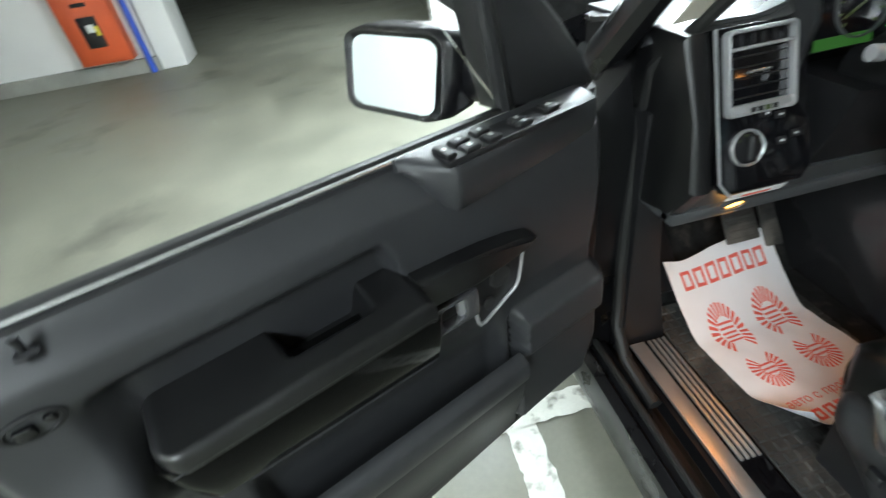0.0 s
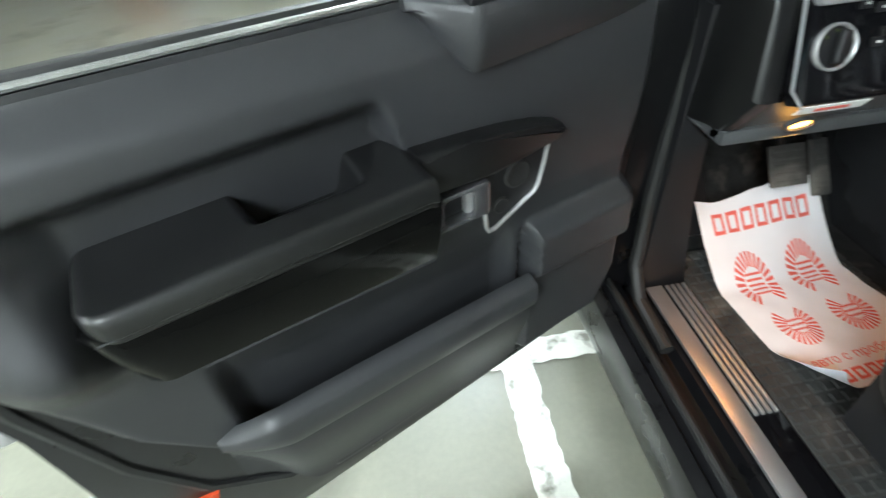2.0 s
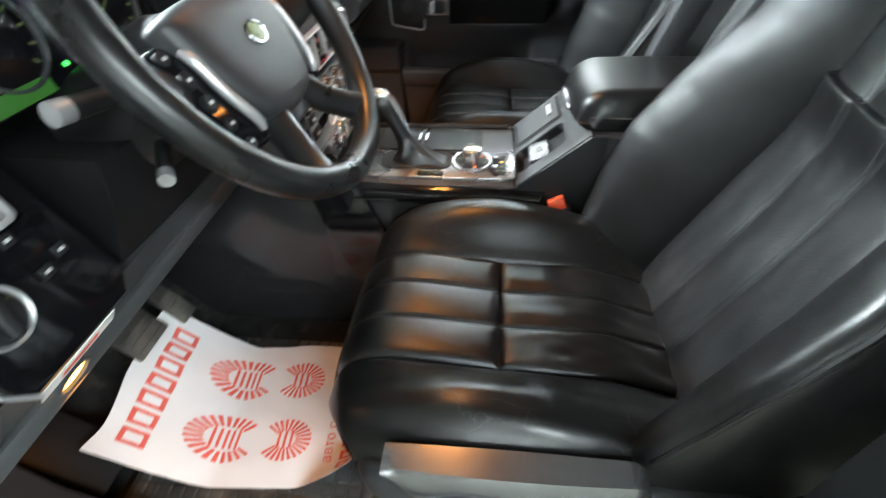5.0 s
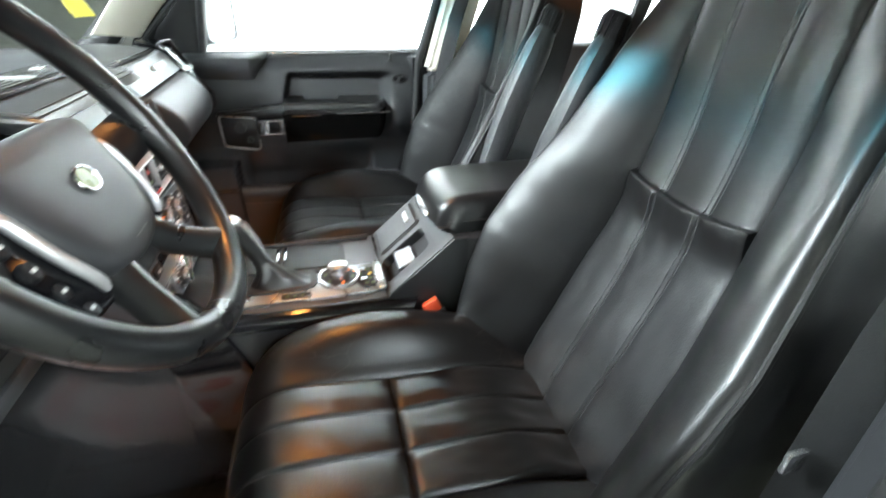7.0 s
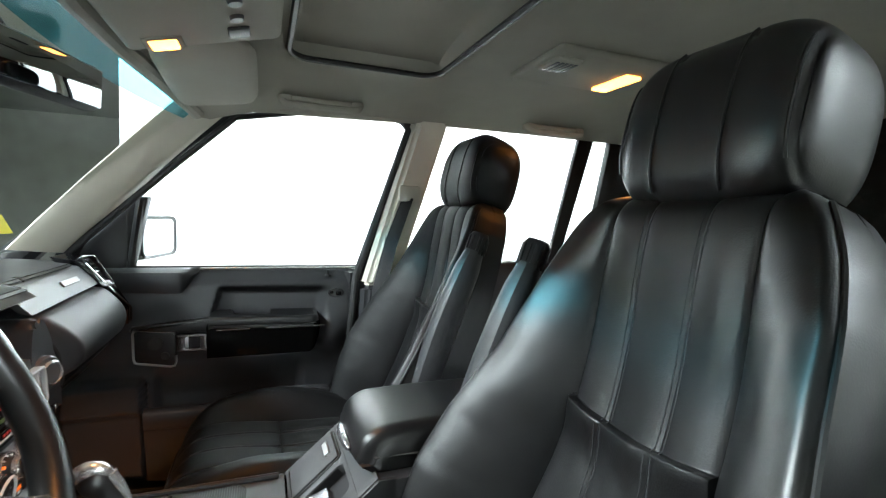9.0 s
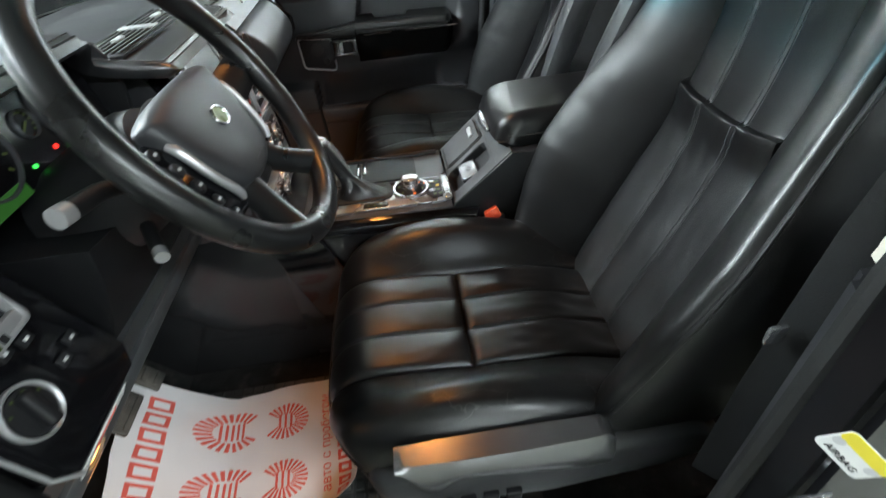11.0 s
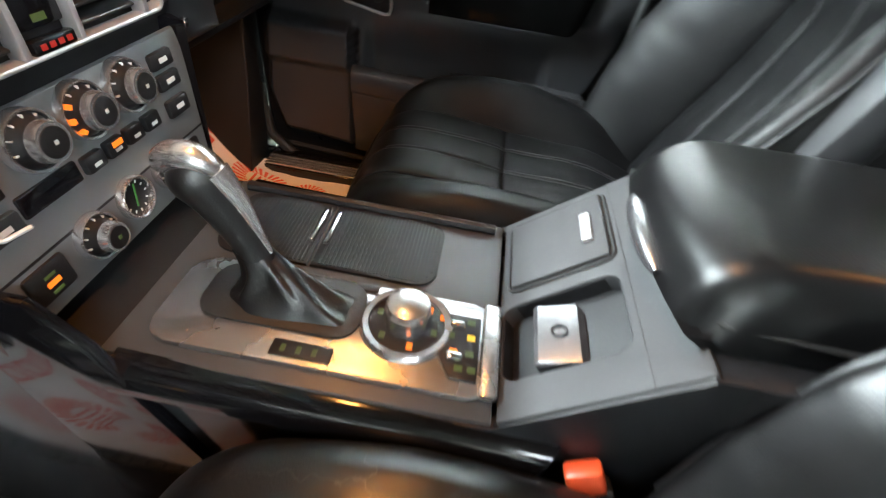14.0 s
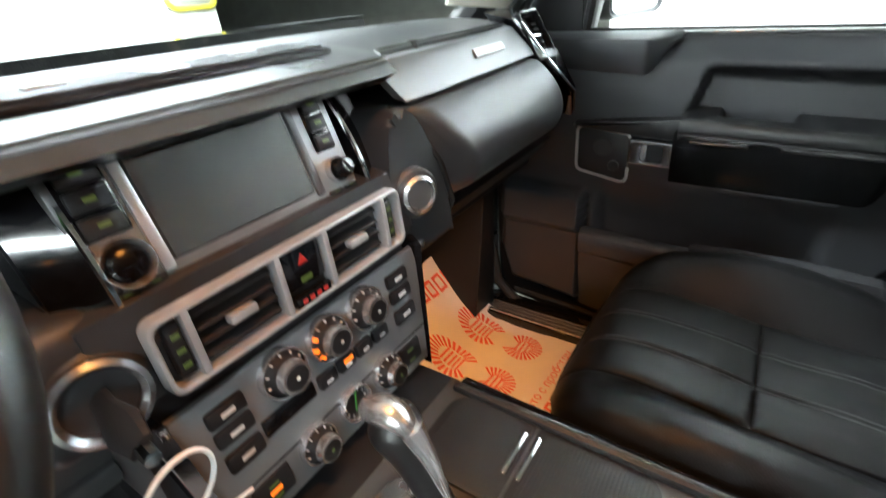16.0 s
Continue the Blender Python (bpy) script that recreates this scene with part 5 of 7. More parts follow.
# driver's side: knee cover, end cap and lamp
part("knee_cover", backed(lambda u, v: Vector((-0.495 + 0.33 * u, 0.085 + 0.02 * v - 0.05 * math.sin(math.pi * u) * (1 - v) * 0.5 + 0.06 * v * v, 0.985 - 0.20 * v)), lambda u, v: Vector((-0.495 + 0.33 * u, 0.22, 0.985 - 0.20 * v)), 16, 12), HARD, dash, "black knee cover under the wheel")
part("under_panel", cube(-0.73, -0.165, 0.13, 0.36, 0.775, 0.80, 0.006), GREYPL, dash, "dark grey panel above the pedals")
part("under_lip", backed(lambda u, v: Vector((-0.73 + 0.565 * u, 0.118 + 0.03 * v, 0.845 - 0.065 * v)), lambda u, v: Vector((-0.73 + 0.565 * u, 0.16, 0.845 - 0.065 * v)), 8, 4), GREYPL, dash, "dark grey lower edge")
part("end_cap", prism([(-0.695, 0.172, 1.085), (-0.695, 0.125, 0.97), (-0.695, 0.092, 0.86), (-0.695, 0.14, 0.79), (-0.695, 0.24, 0.77), (-0.695, 0.30, 0.9), (-0.695, 0.30, 1.085)], (-0.036, 0, 0), 0.010), ARMLEATHER, dash, "dark end cap")
part("lamp_bezel", lathe([(0.024, 0), (0.024, 0.006), (0.019, 0.007), (0.018, 0.002)], 24, Matrix.Translation((-0.623, 0.122, 0.806)) @ Matrix.Rotation(radians(115), 4, "X") @ Matrix.Diagonal((1.0, 0.6, 1, 1))), GREYPL, dash)
part("lamp_lens", lathe([(0, 0.004), (0.018, 0.003), (0.018, 0.0)], 24, Matrix.Translation((-0.623, 0.122, 0.806)) @ Matrix.Rotation(radians(115), 4, "X") @ Matrix.Diagonal((1.0, 0.6, 1, 1))), GLOW_FOOT, dash, "glowing orange lamp lens")


def vent(parent, cx, cy, cz, w, h, turn, nslats=6, yaw=0, rim=None):
    """An air outlet with a metal surround; turn: degrees it leans back."""
    m = Matrix.Translation((cx, cy, cz)) @ Matrix.Rotation(radians(yaw), 4, "Z") @ Matrix.Rotation(radians(90 + turn), 4, "X")
    v = part("vent_frame", ring_plate(rrect(w, h, 0.009), rrect(w - 0.013, h - 0.013, 0.006), 0.012, m @ Matrix.Translation((0, 0, -0.002))), rim or ALU, parent, "glossy black vent surround" if rim else "satin aluminium vent surround")
    part("vent_plate", cube(-w / 2 + 0.005, w / 2 - 0.005, -h / 2 + 0.004, -h / 2 + 0.017, -0.006, 0.0085, 0.002, 2, m), rim or ALU, v, "lower plate of the vent")
    part("vent_box", cube(-w / 2 + 0.006, w / 2 - 0.006, -h / 2 + 0.012, h / 2 - 0.012, -0.05, -0.022, 0, 1, m), RUBBER, v)
    for k in range(nslats):
        y = -(h - 0.036) / 2 + (h - 0.036) * (k + 0.5) / nslats
        part("slat", cube(-w / 2 + 0.007, w / 2 - 0.007, -0.0011, 0.0011, -0.018, -0.001, 0.0006, 1, m @ Matrix.Translation((0, y, 0)) @ Matrix.Rotation(radians(20), 4, "X")), HARD, v)
    part("vane_tab", cube(-0.018, 0.018, -0.0022, 0.0022, -0.003, 0.004, 0.0015, 2, m), BRIGHT, v, "bright metal vane tab")
    return v


FM = Matrix.Translation((-0.629, 0.119, 0.972)) @ Matrix.Rotation(radians(90 - 20), 4, "X")
fascia = part("switch_fascia", prism([FM @ Vector(p) for p in ((-0.066, 0.125, -0.03), (0.052, 0.125, -0.03), (0.082, 0.09, -0.03), (0.098, -0.10, -0.03), (0.08, -0.122, -0.03), (-0.05, -0.122, -0.03), (-0.064, -0.10, -0.03))], FM.to_3x3() @ Vector((0, 0, 0.03)), 0.006), PIANO, dash, "glossy black switch fascia")
part("fascia_rim", sweep([FM @ Vector(p) for p in ((-0.067, 0.125, 0.0), (-0.068, 0.0, 0.001), (-0.066, -0.10, 0.0), (-0.048, -0.124, 0.0))], 0.0025, 6), ALU, fascia)
vc = FM @ Vector((0.0, 0.058, 0.002))
dv = vent(dash, vc.x, vc.y, vc.z, 0.114, 0.122, -20, 6)
part("vent_bar", cube(-0.052, 0.052, 0.0895, 0.0945, -0.004, 0.0115, 0.002, 2, FM), ALU, dv, "aluminium cross bar")
for k in range(6):
    part("upper_vane", cube(-0.045 + 0.018 * k - 0.0012, -0.045 + 0.018 * k + 0.0012, 0.095, 0.112, -0.008, 0.004, 0, 1, FM), HARD, dv)
for k in range(4):
    part("vane_symbol", cube(-0.022 + 0.012 * k, -0.014 + 0.012 * k, 0.001, 0.008, 0.0125, 0.0132, 0, 1, FM), LED_GREEN if k == 2 else HARD, dv)


def dial(parent, cx, cy, cz, r, turn, mt=CHROME, name="dial", deep=0.022, cap=HARD):
    m = Matrix.Translation((cx, cy, cz)) @ Matrix.Rotation(radians(90 + turn), 4, "X")
    ring = part(name, lathe([(r * 1.02, 0), (r * 1.02, 0.006), (r * 0.98, 0.0095), (r * 0.90, 0.0090), (r * 0.87, 0.003)], 40, m), mt, parent, "bright metal ring")
    part("knob_skirt", lathe([(r * 0.885, 0.002), (r * 0.86, 0.006), (r * 0.72, 0.010), (r * 0.66, deep * 0.7)], 36, m), HARD, ring, "black marked skirt")
    for k in range(7):
        part("mark", cube(-0.0006, 0.0006, r * 0.74, r * 0.84, 0.0070, 0.0098, 0, 1, m @ Matrix.Rotation(radians(-100 + 33 * k), 4, "Z")), SYMBOL, ring)
    part("knob", lathe([(r * 0.68, 0.007), (r * 0.66, deep * 0.82), (r * 0.61, deep), (r * 0.50, deep)], 36, m), mt, ring, "bright metal knob")
    part("knob_cap", lathe([(r * 0.51, deep * 0.97), (r * 0.48, deep * 1.03), (0, deep * 1.05)], 28, m), cap, ring, "black cap")
    return ring, m


lc = FM @ Vector((-0.021, -0.052, 0.001))
lm = Matrix.Translation(lc) @ Matrix.Rotation(radians(70), 4, "X")
lr = part("light_switch", lathe([(0.0285, 0), (0.0285, 0.005), (0.027, 0.007), (0.0245, 0.005), (0.024, 0.001)], 40, lm), ALU, dash, "satin metal ring of the light switch")
part("dial_face", lathe([(0.0242, 0.001), (0.023, 0.004), (0, 0.005)], 36, lm), HARD, lr, "black dial face")
part("grip", cube(-0.007, 0.007, -0.020, 0.020, 0.005, 0.018, 0.004, 3, lm @ Matrix.Rotation(radians(-10), 4, "Z")), HARD, lr, "black grip")
for q in (20, 60, 100, 140):
    part("mark", cube(-0.0012, 0.0012, 0.0185, 0.0210, 0.0050, 0.0057, 0, 1, lm @ Matrix.Rotation(radians(q - 90), 4, "Z")), LED_GREEN, lr)
for x, y in ((0.035, -0.012), (0.062, -0.045), (0.038, -0.052), (0.012, -0.006)):
    sw = part("small_switch", cube(x - 0.008, x + 0.008, y - 0.006, y + 0.006, 0.0, 0.005, 0.002, 2, FM), HARD, fascia)
    part("symbol", cube(x - 0.003, x + 0.003, y - 0.0015, y + 0.0015, 0.005, 0.0054, 0, 1, FM), SYMBOL, fascia)
CD = FM @ Matrix.Translation((0, -0.122, -0.004)) @ Matrix.Rotation(radians(52), 4, "X")
part("card", cube(-0.045, 0.055, -0.018, 0.0, 0.001, 0.0025, 0, 1, CD), PAPERBAR, fascia, "white strip with a line of red print")
part("print_bar", cube(-0.02, 0.03, -0.013, -0.006, 0.0025, 0.003, 0, 1, CD), PRINT, fascia)

# instrument cluster
clu = thing("instrument_cluster", "round black gauges with a lit green display", "instrument cluster")
cm = Matrix.Translation((-0.378, 0.165, 1.085)) @ Matrix.Rotation(radians(78), 4, "X")
part("panel", cube(-0.17, 0.17, -0.06, 0.055, -0.02, 0.0, 0.004, 2, cm), HARD, clu)
part("glass_panel", cube(-0.165, 0.165, -0.055, 0.05, -0.001, 0.0015, 0.001, 1, cm), PIANO, clu)
for gx, gr in ((-0.075, 0.048), (0.014, 0.017), (0.085, 0.048)):
    g = part("gauge", lathe([(gr, 0.001), (gr, 0.006), (gr * 0.94, 0.007), (gr * 0.92, 0.002)], 40, cm @ Matrix.Translation((gx, 0.0, 0))), GREYPL, clu, "metal gauge ring")
    for k in range(11):
        q = radians(225 - 27 * k)
        part("mark", cube(-0.0012, 0.0012, gr * 0.72, gr * 0.84, 0.0016, 0.0024, 0, 1, cm @ Matrix.Translation((gx, 0, 0)) @ Matrix.Rotation(q - math.pi / 2, 4, "Z")), LED_GREEN, g)
    part("needle", cube(-0.001, 0.001, -0.004, gr * 0.75, 0.003, 0.004, 0, 1, cm @ Matrix.Translation((gx, 0, 0)) @ Matrix.Rotation(radians(120), 4, "Z")), LED_GREEN, g, "lit needle")
part("display", cube(-0.150, -0.050, -0.057, -0.040, 0.0015, 0.003, 0, 1, cm), LCD_GREEN, clu, "lit green display")
part("display", cube(0.045, 0.13, -0.057, -0.042, 0.0015, 0.003, 0, 1, cm), LCD_GREEN, clu, "lit green display")
part("warning_light", lathe([(0, 0.004), (0.003, 0.0035), (0.003, 0.001)], 12, cm @ Matrix.Translation((0.028, -0.037, 0))), glow("red_lamp", (1.0, 0.03, 0.02), 3.0), clu, "lit red lamp")
part("warning_light", lathe([(0, 0.004), (0.0025, 0.0035), (0.0025, 0.001)], 12, cm @ Matrix.Translation((-0.020, -0.039, 0))), glow("green_light", (0.05, 1, 0.1), 3.0), clu, "lit green lamp")

# centre: screen panel, posts, outlets
part("centre_body", prism([(-0.165, y, z) for y, z in ((0.112, 1.078), (0.080, 0.985), (0.040, 0.98), (0.030, 0.91), (0.040, 0.893), (0.026, 0.76), (0.2, 0.74), (0.25, 1.078))], (0.33, 0, 0), 0.006), SOFT, dash, "dark soft surround of the centre stack")
sm = Matrix.Translation((-0.010, 0.078, 1.024)) @ Matrix.Rotation(radians(90 - 20), 4, "X")
scr = part("screen_panel", cube(-0.128, 0.116, -0.052, 0.054, 0.0, 0.012, 0.004, 2, sm), STACK, dash, "graphite screen panel")
part("screen", cube(-0.078, 0.062, -0.042, 0.046, 0.008, 0.0135, 0.002, 1, sm), SCREEN, scr, "dark blank screen")
for sx, bx, kx, wide in ((-1, -0.083, -0.106, 0.0135), (1, 0.067, 0.094, 0.0105)):
    part("screen_bar", cube(bx - 0.0045, bx + 0.0045, -0.046, 0.05, 0.008, 0.0155, 0.002, 2, sm), ALU if sx < 0 else GREYPL, scr, "aluminium bar beside the screen" if sx < 0 else "graphite bar beside the screen")
    part("button_bed", cube(kx - wide - 0.003, kx + wide + 0.003, -0.010, 0.046, 0.008, 0.0135, 0.003, 2, sm), PIANO, scr, "glossy black button bed")
    for k in range(3):
        b = part("screen_button", cube(kx - wide, kx + wide, 0.0275 - 0.018 * k, 0.0425 - 0.018 * k, 0.010, 0.0165, 0.002, 2, sm), HARD, scr, "black button")
        part("symbol", cube(kx - 0.004, kx + 0.004, 0.0335 - 0.018 * k, 0.0370 - 0.018 * k, 0.0165, 0.0169, 0, 1, sm), LED_GREEN, b)
    kr = 0.0185 if sx < 0 else 0.0125
    km = sm @ Matrix.Translation((kx, -0.030, 0))
    kb = part("screen_knob", lathe([(kr, 0.010), (kr, 0.016), (kr * 0.93, 0.020), (kr * 0.78, 0.017), (kr * 0.76, 0.014)], 32, km), BRIGHT, scr, "chrome ringed knob")
    part("knob_cap", lathe([(kr * 0.77, 0.012), (kr * 0.72, 0.019 if sx < 0 else 0.030), (kr * 0.6, 0.021 if sx < 0 else 0.033), (0, 0.022 if sx < 0 else 0.034)], 28, km), PIANO, kb, "black knob")
    for dx in (-0.010, 0.010):
        b = part("screen_button", cube(kx + dx - 0.0085, kx + dx + 0.0085, -0.0505, -0.0475 if sx > 0 else -0.0445, 0.010, 0.0155, 0.0012, 1, sm), HARD, scr, "black button")
        part("symbol", cube(kx + dx - 0.003, kx + dx + 0.003, -0.0490, -0.0482, 0.0155, 0.0159, 0, 1, sm), LED_GREEN, b)
    # tall lacquered posts with a chrome edge
    px0 = 0.134 if sx < 0 else 0.118
    part("post", backed(lambda u, v: Vector((sx * (px0 + 0.030 * u), 0.102 - 0.062 * v + 0.02 * u - 0.012 * math.sin(math.pi * v), 1.078 - 0.125 * v)), lambda u, v: Vector((sx * (px0 + 0.030 * u), 0.14 - 0.05 * v, 1.078 - 0.125 * v)), 6, 14), PIANO, dash, "tall glossy black post")
    part("post_edge", sweep([(sx * (px0 - 0.001), 0.100 - 0.060 * v - 0.012 * math.sin(math.pi * v), 1.078 - 0.125 * v) for v in [k / 12 for k in range(13)]], 0.0028, 6), CHROME, dash, "chrome edge of the post")

vm = Matrix.Translation((-0.007, 0.020, 0.944)) @ Matrix.Rotation(radians(86), 4, "X")
vf = part("vent_frame", ring_plate(rrect(0.262, 0.062, 0.010), rrect(0.252, 0.052, 0.008), 0.013, vm @ Matrix.Translation((0, 0, -0.003))), ALU, dash, "satin aluminium surround of the centre vents")
part("vent_box", cube(-0.126, 0.126, -0.026, 0.026, -0.04, -0.022, 0, 1, vm), RUBBER, vf)
for x in (-0.104, -0.026, 0.026, 0.104):
    part("upright", cube(x - 0.0032, x + 0.0032, -0.027, 0.027, -0.004, 0.010, 0.002, 2, vm), ALU, vf, "aluminium upright")
for x0, x1 in ((-0.098, -0.031), (0.031, 0.098)):
    for k in range(4):
        y = -0.018 + 0.012 * k
        part("slat", cube(x0, x1, -0.0014, 0.0014, -0.016, 0.004, 0.0008, 1, vm @ Matrix.Translation((0, y, 0)) @ Matrix.Rotation(radians(18), 4, "X")), HARD, vf)
    part("vane_tab", cube((x0 + x1) / 2 - 0.012, (x0 + x1) / 2 + 0.012, -0.004, 0.004, 0.0, 0.010, 0.002, 2, vm), ALU, vf, "bright metal vane tab")
for x in (-0.114, 0.114):
    th = part("thumb_wheel", cube(x - 0.006, x + 0.006, -0.022, 0.022, -0.004, 0.006, 0.003, 2, vm), HARD, vf, "black thumb wheel")
    for k in range(3):
        part("symbol", cube(x - 0.003, x + 0.003, -0.014 + 0.012 * k, -0.010 + 0.012 * k, 0.006, 0.0064, 0, 1, vm), LED_GREEN, th)
hz = part("hazard_panel", cube(-0.021, 0.021, -0.012, 0.026, -0.006, 0.004, 0.002, 2, vm), PIANO, vf, "black hazard switch")
part("hazard_mark", prism([vm @ Vector((0.006 * math.cos(q), 0.012 + 0.006 * math.sin(q), 0.0042)) for q in (math.pi / 2, math.pi * 7 / 6, math.pi * 11 / 6)], vm.to_3x3() @ Vector((0, 0, 0.0005))), LED_RED, hz, "red triangle")
part("symbol", cube(-0.006, 0.006, -0.008, -0.003, 0.004, 0.0046, 0, 1, vm), LED_GREEN, hz)
part("indicator_strip", cube(-0.020, 0.020, -0.027, -0.017, 0.0, 0.0095, 0.002, 2, vm), PIANO, vf)
for k in range(4):
    part("red_letter_bar", cube(-0.014 + 0.008 * k, -0.009 + 0.008 * k, -0.024, -0.020, 0.0095, 0.0099, 0, 1, vm), LED_RED, vf)

# starter button and ignition with the key
sb = Matrix.Translation((0.172, 0.026, 0.946)) @ Matrix.Rotation(radians(-22), 4, "Z") @ Matrix.Rotation(radians(86), 4, "X")
part("ear", lathe([(0.030, -0.06), (0.030, -0.004), (0.026, 0.0), (0, 0.0)], 28, sb), SOFT, dash)
part("button_surround", prism([(x, 0.135, z) for x, z in [(0.142, 0.885)] + fine([(0.142, 0.975), (0.145, 1.005), (0.153, 1.030), (0.170, 1.040), (0.190, 1.032), (0.210, 1.008), (0.230, 0.972), (0.246, 0.930), (0.256, 0.885), (0.260, 0.855)], 45) + [(0.16, 0.855)]], (0, -0.097, 0), 0.012, 4), SOFT, dash, "dark soft surround of the starter button")
part("lock_surround", cube(-0.212, -0.142, 0.042, 0.13, 0.885, 0.986, 0.018, 4), SOFT, dash, "dark soft surround of the ignition lock")
part("start_button", lathe([(0.022, 0), (0.022, 0.006), (0.0185, 0.009), (0.017, 0.004)], 32, sb), BRIGHT, dash, "bright ring of the starter button")
part("button_face", lathe([(0.0172, 0.002), (0.016, 0.006), (0, 0.0065)], 28, sb), GREYPL, dash)
ig = Matrix.Translation((-0.170, 0.032, 0.933)) @ Matrix.Rotation(radians(80), 4, "X") @ Matrix.Rotation(radians(-8), 4, "Y")
part("ear", lathe([(0.036, -0.07), (0.034, -0.006), (0.028, 0.0), (0, -0.004)], 28, ig), SOFT, dash)
part("ignition_ring", lathe([(0.030, 0), (0.030, 0.007), (0.026, 0.010), (0.0225, 0.006), (0.022, -0.01), (0, -0.012)], 32, ig), BLADE, dash, "metal ring round the ignition lock")
key = thing("car_key", "black car key in the ignition with a ring", "key")
part("bow", sweep([ig @ Vector(p) for p in ((0, 0, -0.01), (0, 0, 0.02), (0.002, -0.004, 0.045), (0.004, -0.010, 0.062))], [0.008, 0.009, 0.014, 0.009], 10, flat=0.5), HARD, key)
part("blade_collar", sweep([ig @ Vector((0.004, -0.010, 0.060)), ig @ Vector((0.005, -0.014, 0.074))], 0.005, 8), CHROME, key)
rc = ig @ Vector((0.006, -0.040, 0.080))
part("key_ring", sweep([rc + Vector((0.022 * math.cos(q) + 0.006 * math.sin(q), -0.004 * math.sin(q), 0.028 * math.sin(q))) for q in (2 * math.pi * k / 40 for k in range(40))], 0.0016, 8, True), PAPERBAR, key, "pale plastic ring")
part("ring_tail", sweep([rc + Vector(p) for p in ((0.008, 0, -0.027), (0.02, -0.003, -0.034), (0.036, -0.004, -0.036))], 0.0014, 6), PAPERBAR, key)

# climate panel
pm = Matrix.Translation((0, 0.022, 0.818)) @ Matrix.Rotation(radians(90 - 8), 4, "X")
cl = part("climate_panel", prism([pm @ Vector((x, y, 0)) for x, y in ((-0.147, 0.072), (0.147, 0.072), (0.150, 0.05), (0.132, -0.075), (-0.132, -0.075), (-0.150, 0.05))], pm.to_3x3() @ Vector((0, 0, 0.010)), 0.004), STACK, dash, "graphite climate control panel")
part("panel_joint", cube(-0.136, 0.136, -0.0285, -0.0265, 0.0098, 0.0106, 0, 1, pm), HARD, cl)
for kx, ky, kr in ((-0.054, 0.048, 0.0235), (-0.001, 0.048, 0.0235), (0.052, 0.048, 0.0235), (-0.048, -0.043, 0.0205), (0.058, -0.039, 0.0205)):
    p = pm @ Vector((kx, ky, 0.009))
    rg, km = dial(cl, p.x, p.y, p.z, kr, -8, BRIGHT, "climate_dial", 0.024, HARD)
    part("symbol", cube(-0.0016, 0.0016, -0.0016, 0.0016, 0.0252, 0.0257, 0, 1, km), SYMBOL if ky > 0 else LED_GREEN, rg)
    if kx == -0.001:
        for q in (150, 185, 220):
            part("lit_mark", cube(-0.002, 0.002, kr * 0.72, kr * 0.86, 0.0070, 0.0115, 0, 1, km @ Matrix.Rotation(radians(q - 90), 4, "Z")), LED_ORANGE, rg, "lit orange mark")
ckm = Matrix.Translation(pm @ Vector((0.006, -0.040, 0.009))) @ Matrix.Rotation(radians(82), 4, "X")
clk = part("clock", lathe([(0.021, 0), (0.021, 0.006), (0.0195, 0.009), (0.0175, 0.008), (0.017, 0.003)], 36, ckm), BRIGHT, cl, "bright ring of the analogue clock")
part("clock_face", lathe([(0.0172, 0.003), (0, 0.0035)], 32, ckm), HARD, clk, "black clock face")
for k in range(12):
    part("mark", cube(-0.0006, 0.0006, 0.0128, 0.0155, 0.0034, 0.0040, 0, 1, ckm @ Matrix.Rotation(math.pi * k / 6, 4, "Z")), SYMBOL, clk)
for turn, ln in ((-15, 0.0125), (165, 0.009)):
    part("clock_hand", cube(-0.0009, 0.0009, -0.002, ln, 0.0040, 0.0046, 0, 1, ckm @ Matrix.Rotation(radians(turn), 4, "Z")), LCD_GREEN, clk, "lit green hand")
for sx in (-1, 1):
    for ky, kh in ((0.052, 0.008), (0.032, 0.008), (0.006, 0.009)):
        kx = sx * 0.108
        b = part("rocker", cube(kx - 0.017, kx + 0.017, ky - kh, ky + kh, 0.006, 0.015, 0.003, 2, pm), HARD, cl, "black rocker switch")
        part("symbol", cube(kx - 0.006, kx + 0.006, ky - 0.0022, ky + 0.0022, 0.015, 0.0154, 0, 1, pm), SYMBOL, b)
    kx = sx * 0.100
    b = part("heated_seat_switch", cube(kx - 0.020, kx + 0.020, -0.062, -0.032, 0.006, 0.013, 0.004, 2, pm), HARD, cl, "black switch block")
    for dy in (0.006, -0.008):
        part("symbol", cube(kx - 0.005, kx + 0.005, -0.0475 + dy - 0.0013, -0.0475 + dy + 0.0013, 0.013, 0.0134, 0, 1, pm), LED_GREEN, b)
part("lit_bar", cube(-0.106, -0.094, -0.050, -0.046, 0.0128, 0.0140, 0, 1, pm), LED_ORANGE, cl, "lit orange bar")
part("lcd_strip", cube(-0.088, -0.03, 0.001, 0.019, 0.008, 0.0125, 0.002, 2, pm), PIANO, cl, "dark display strip")
for k in range(4):
    x = -0.015 + 0.026 * k
    b = part("air_button", cube(x - 0.011, x + 0.011, 0.002, 0.017, 0.007, 0.016, 0.002, 2, pm), HARD, cl, "black button")
    part("symbol", cube(x - 0.004, x + 0.004, 0.006, 0.009, 0.016, 0.0164, 0, 1, pm), SYMBOL, b)
part("lit_bar", cube(0.006, 0.018, 0.0105, 0.0150, 0.0158, 0.0168, 0, 1, pm), LED_ORANGE, cl, "lit orange bar")
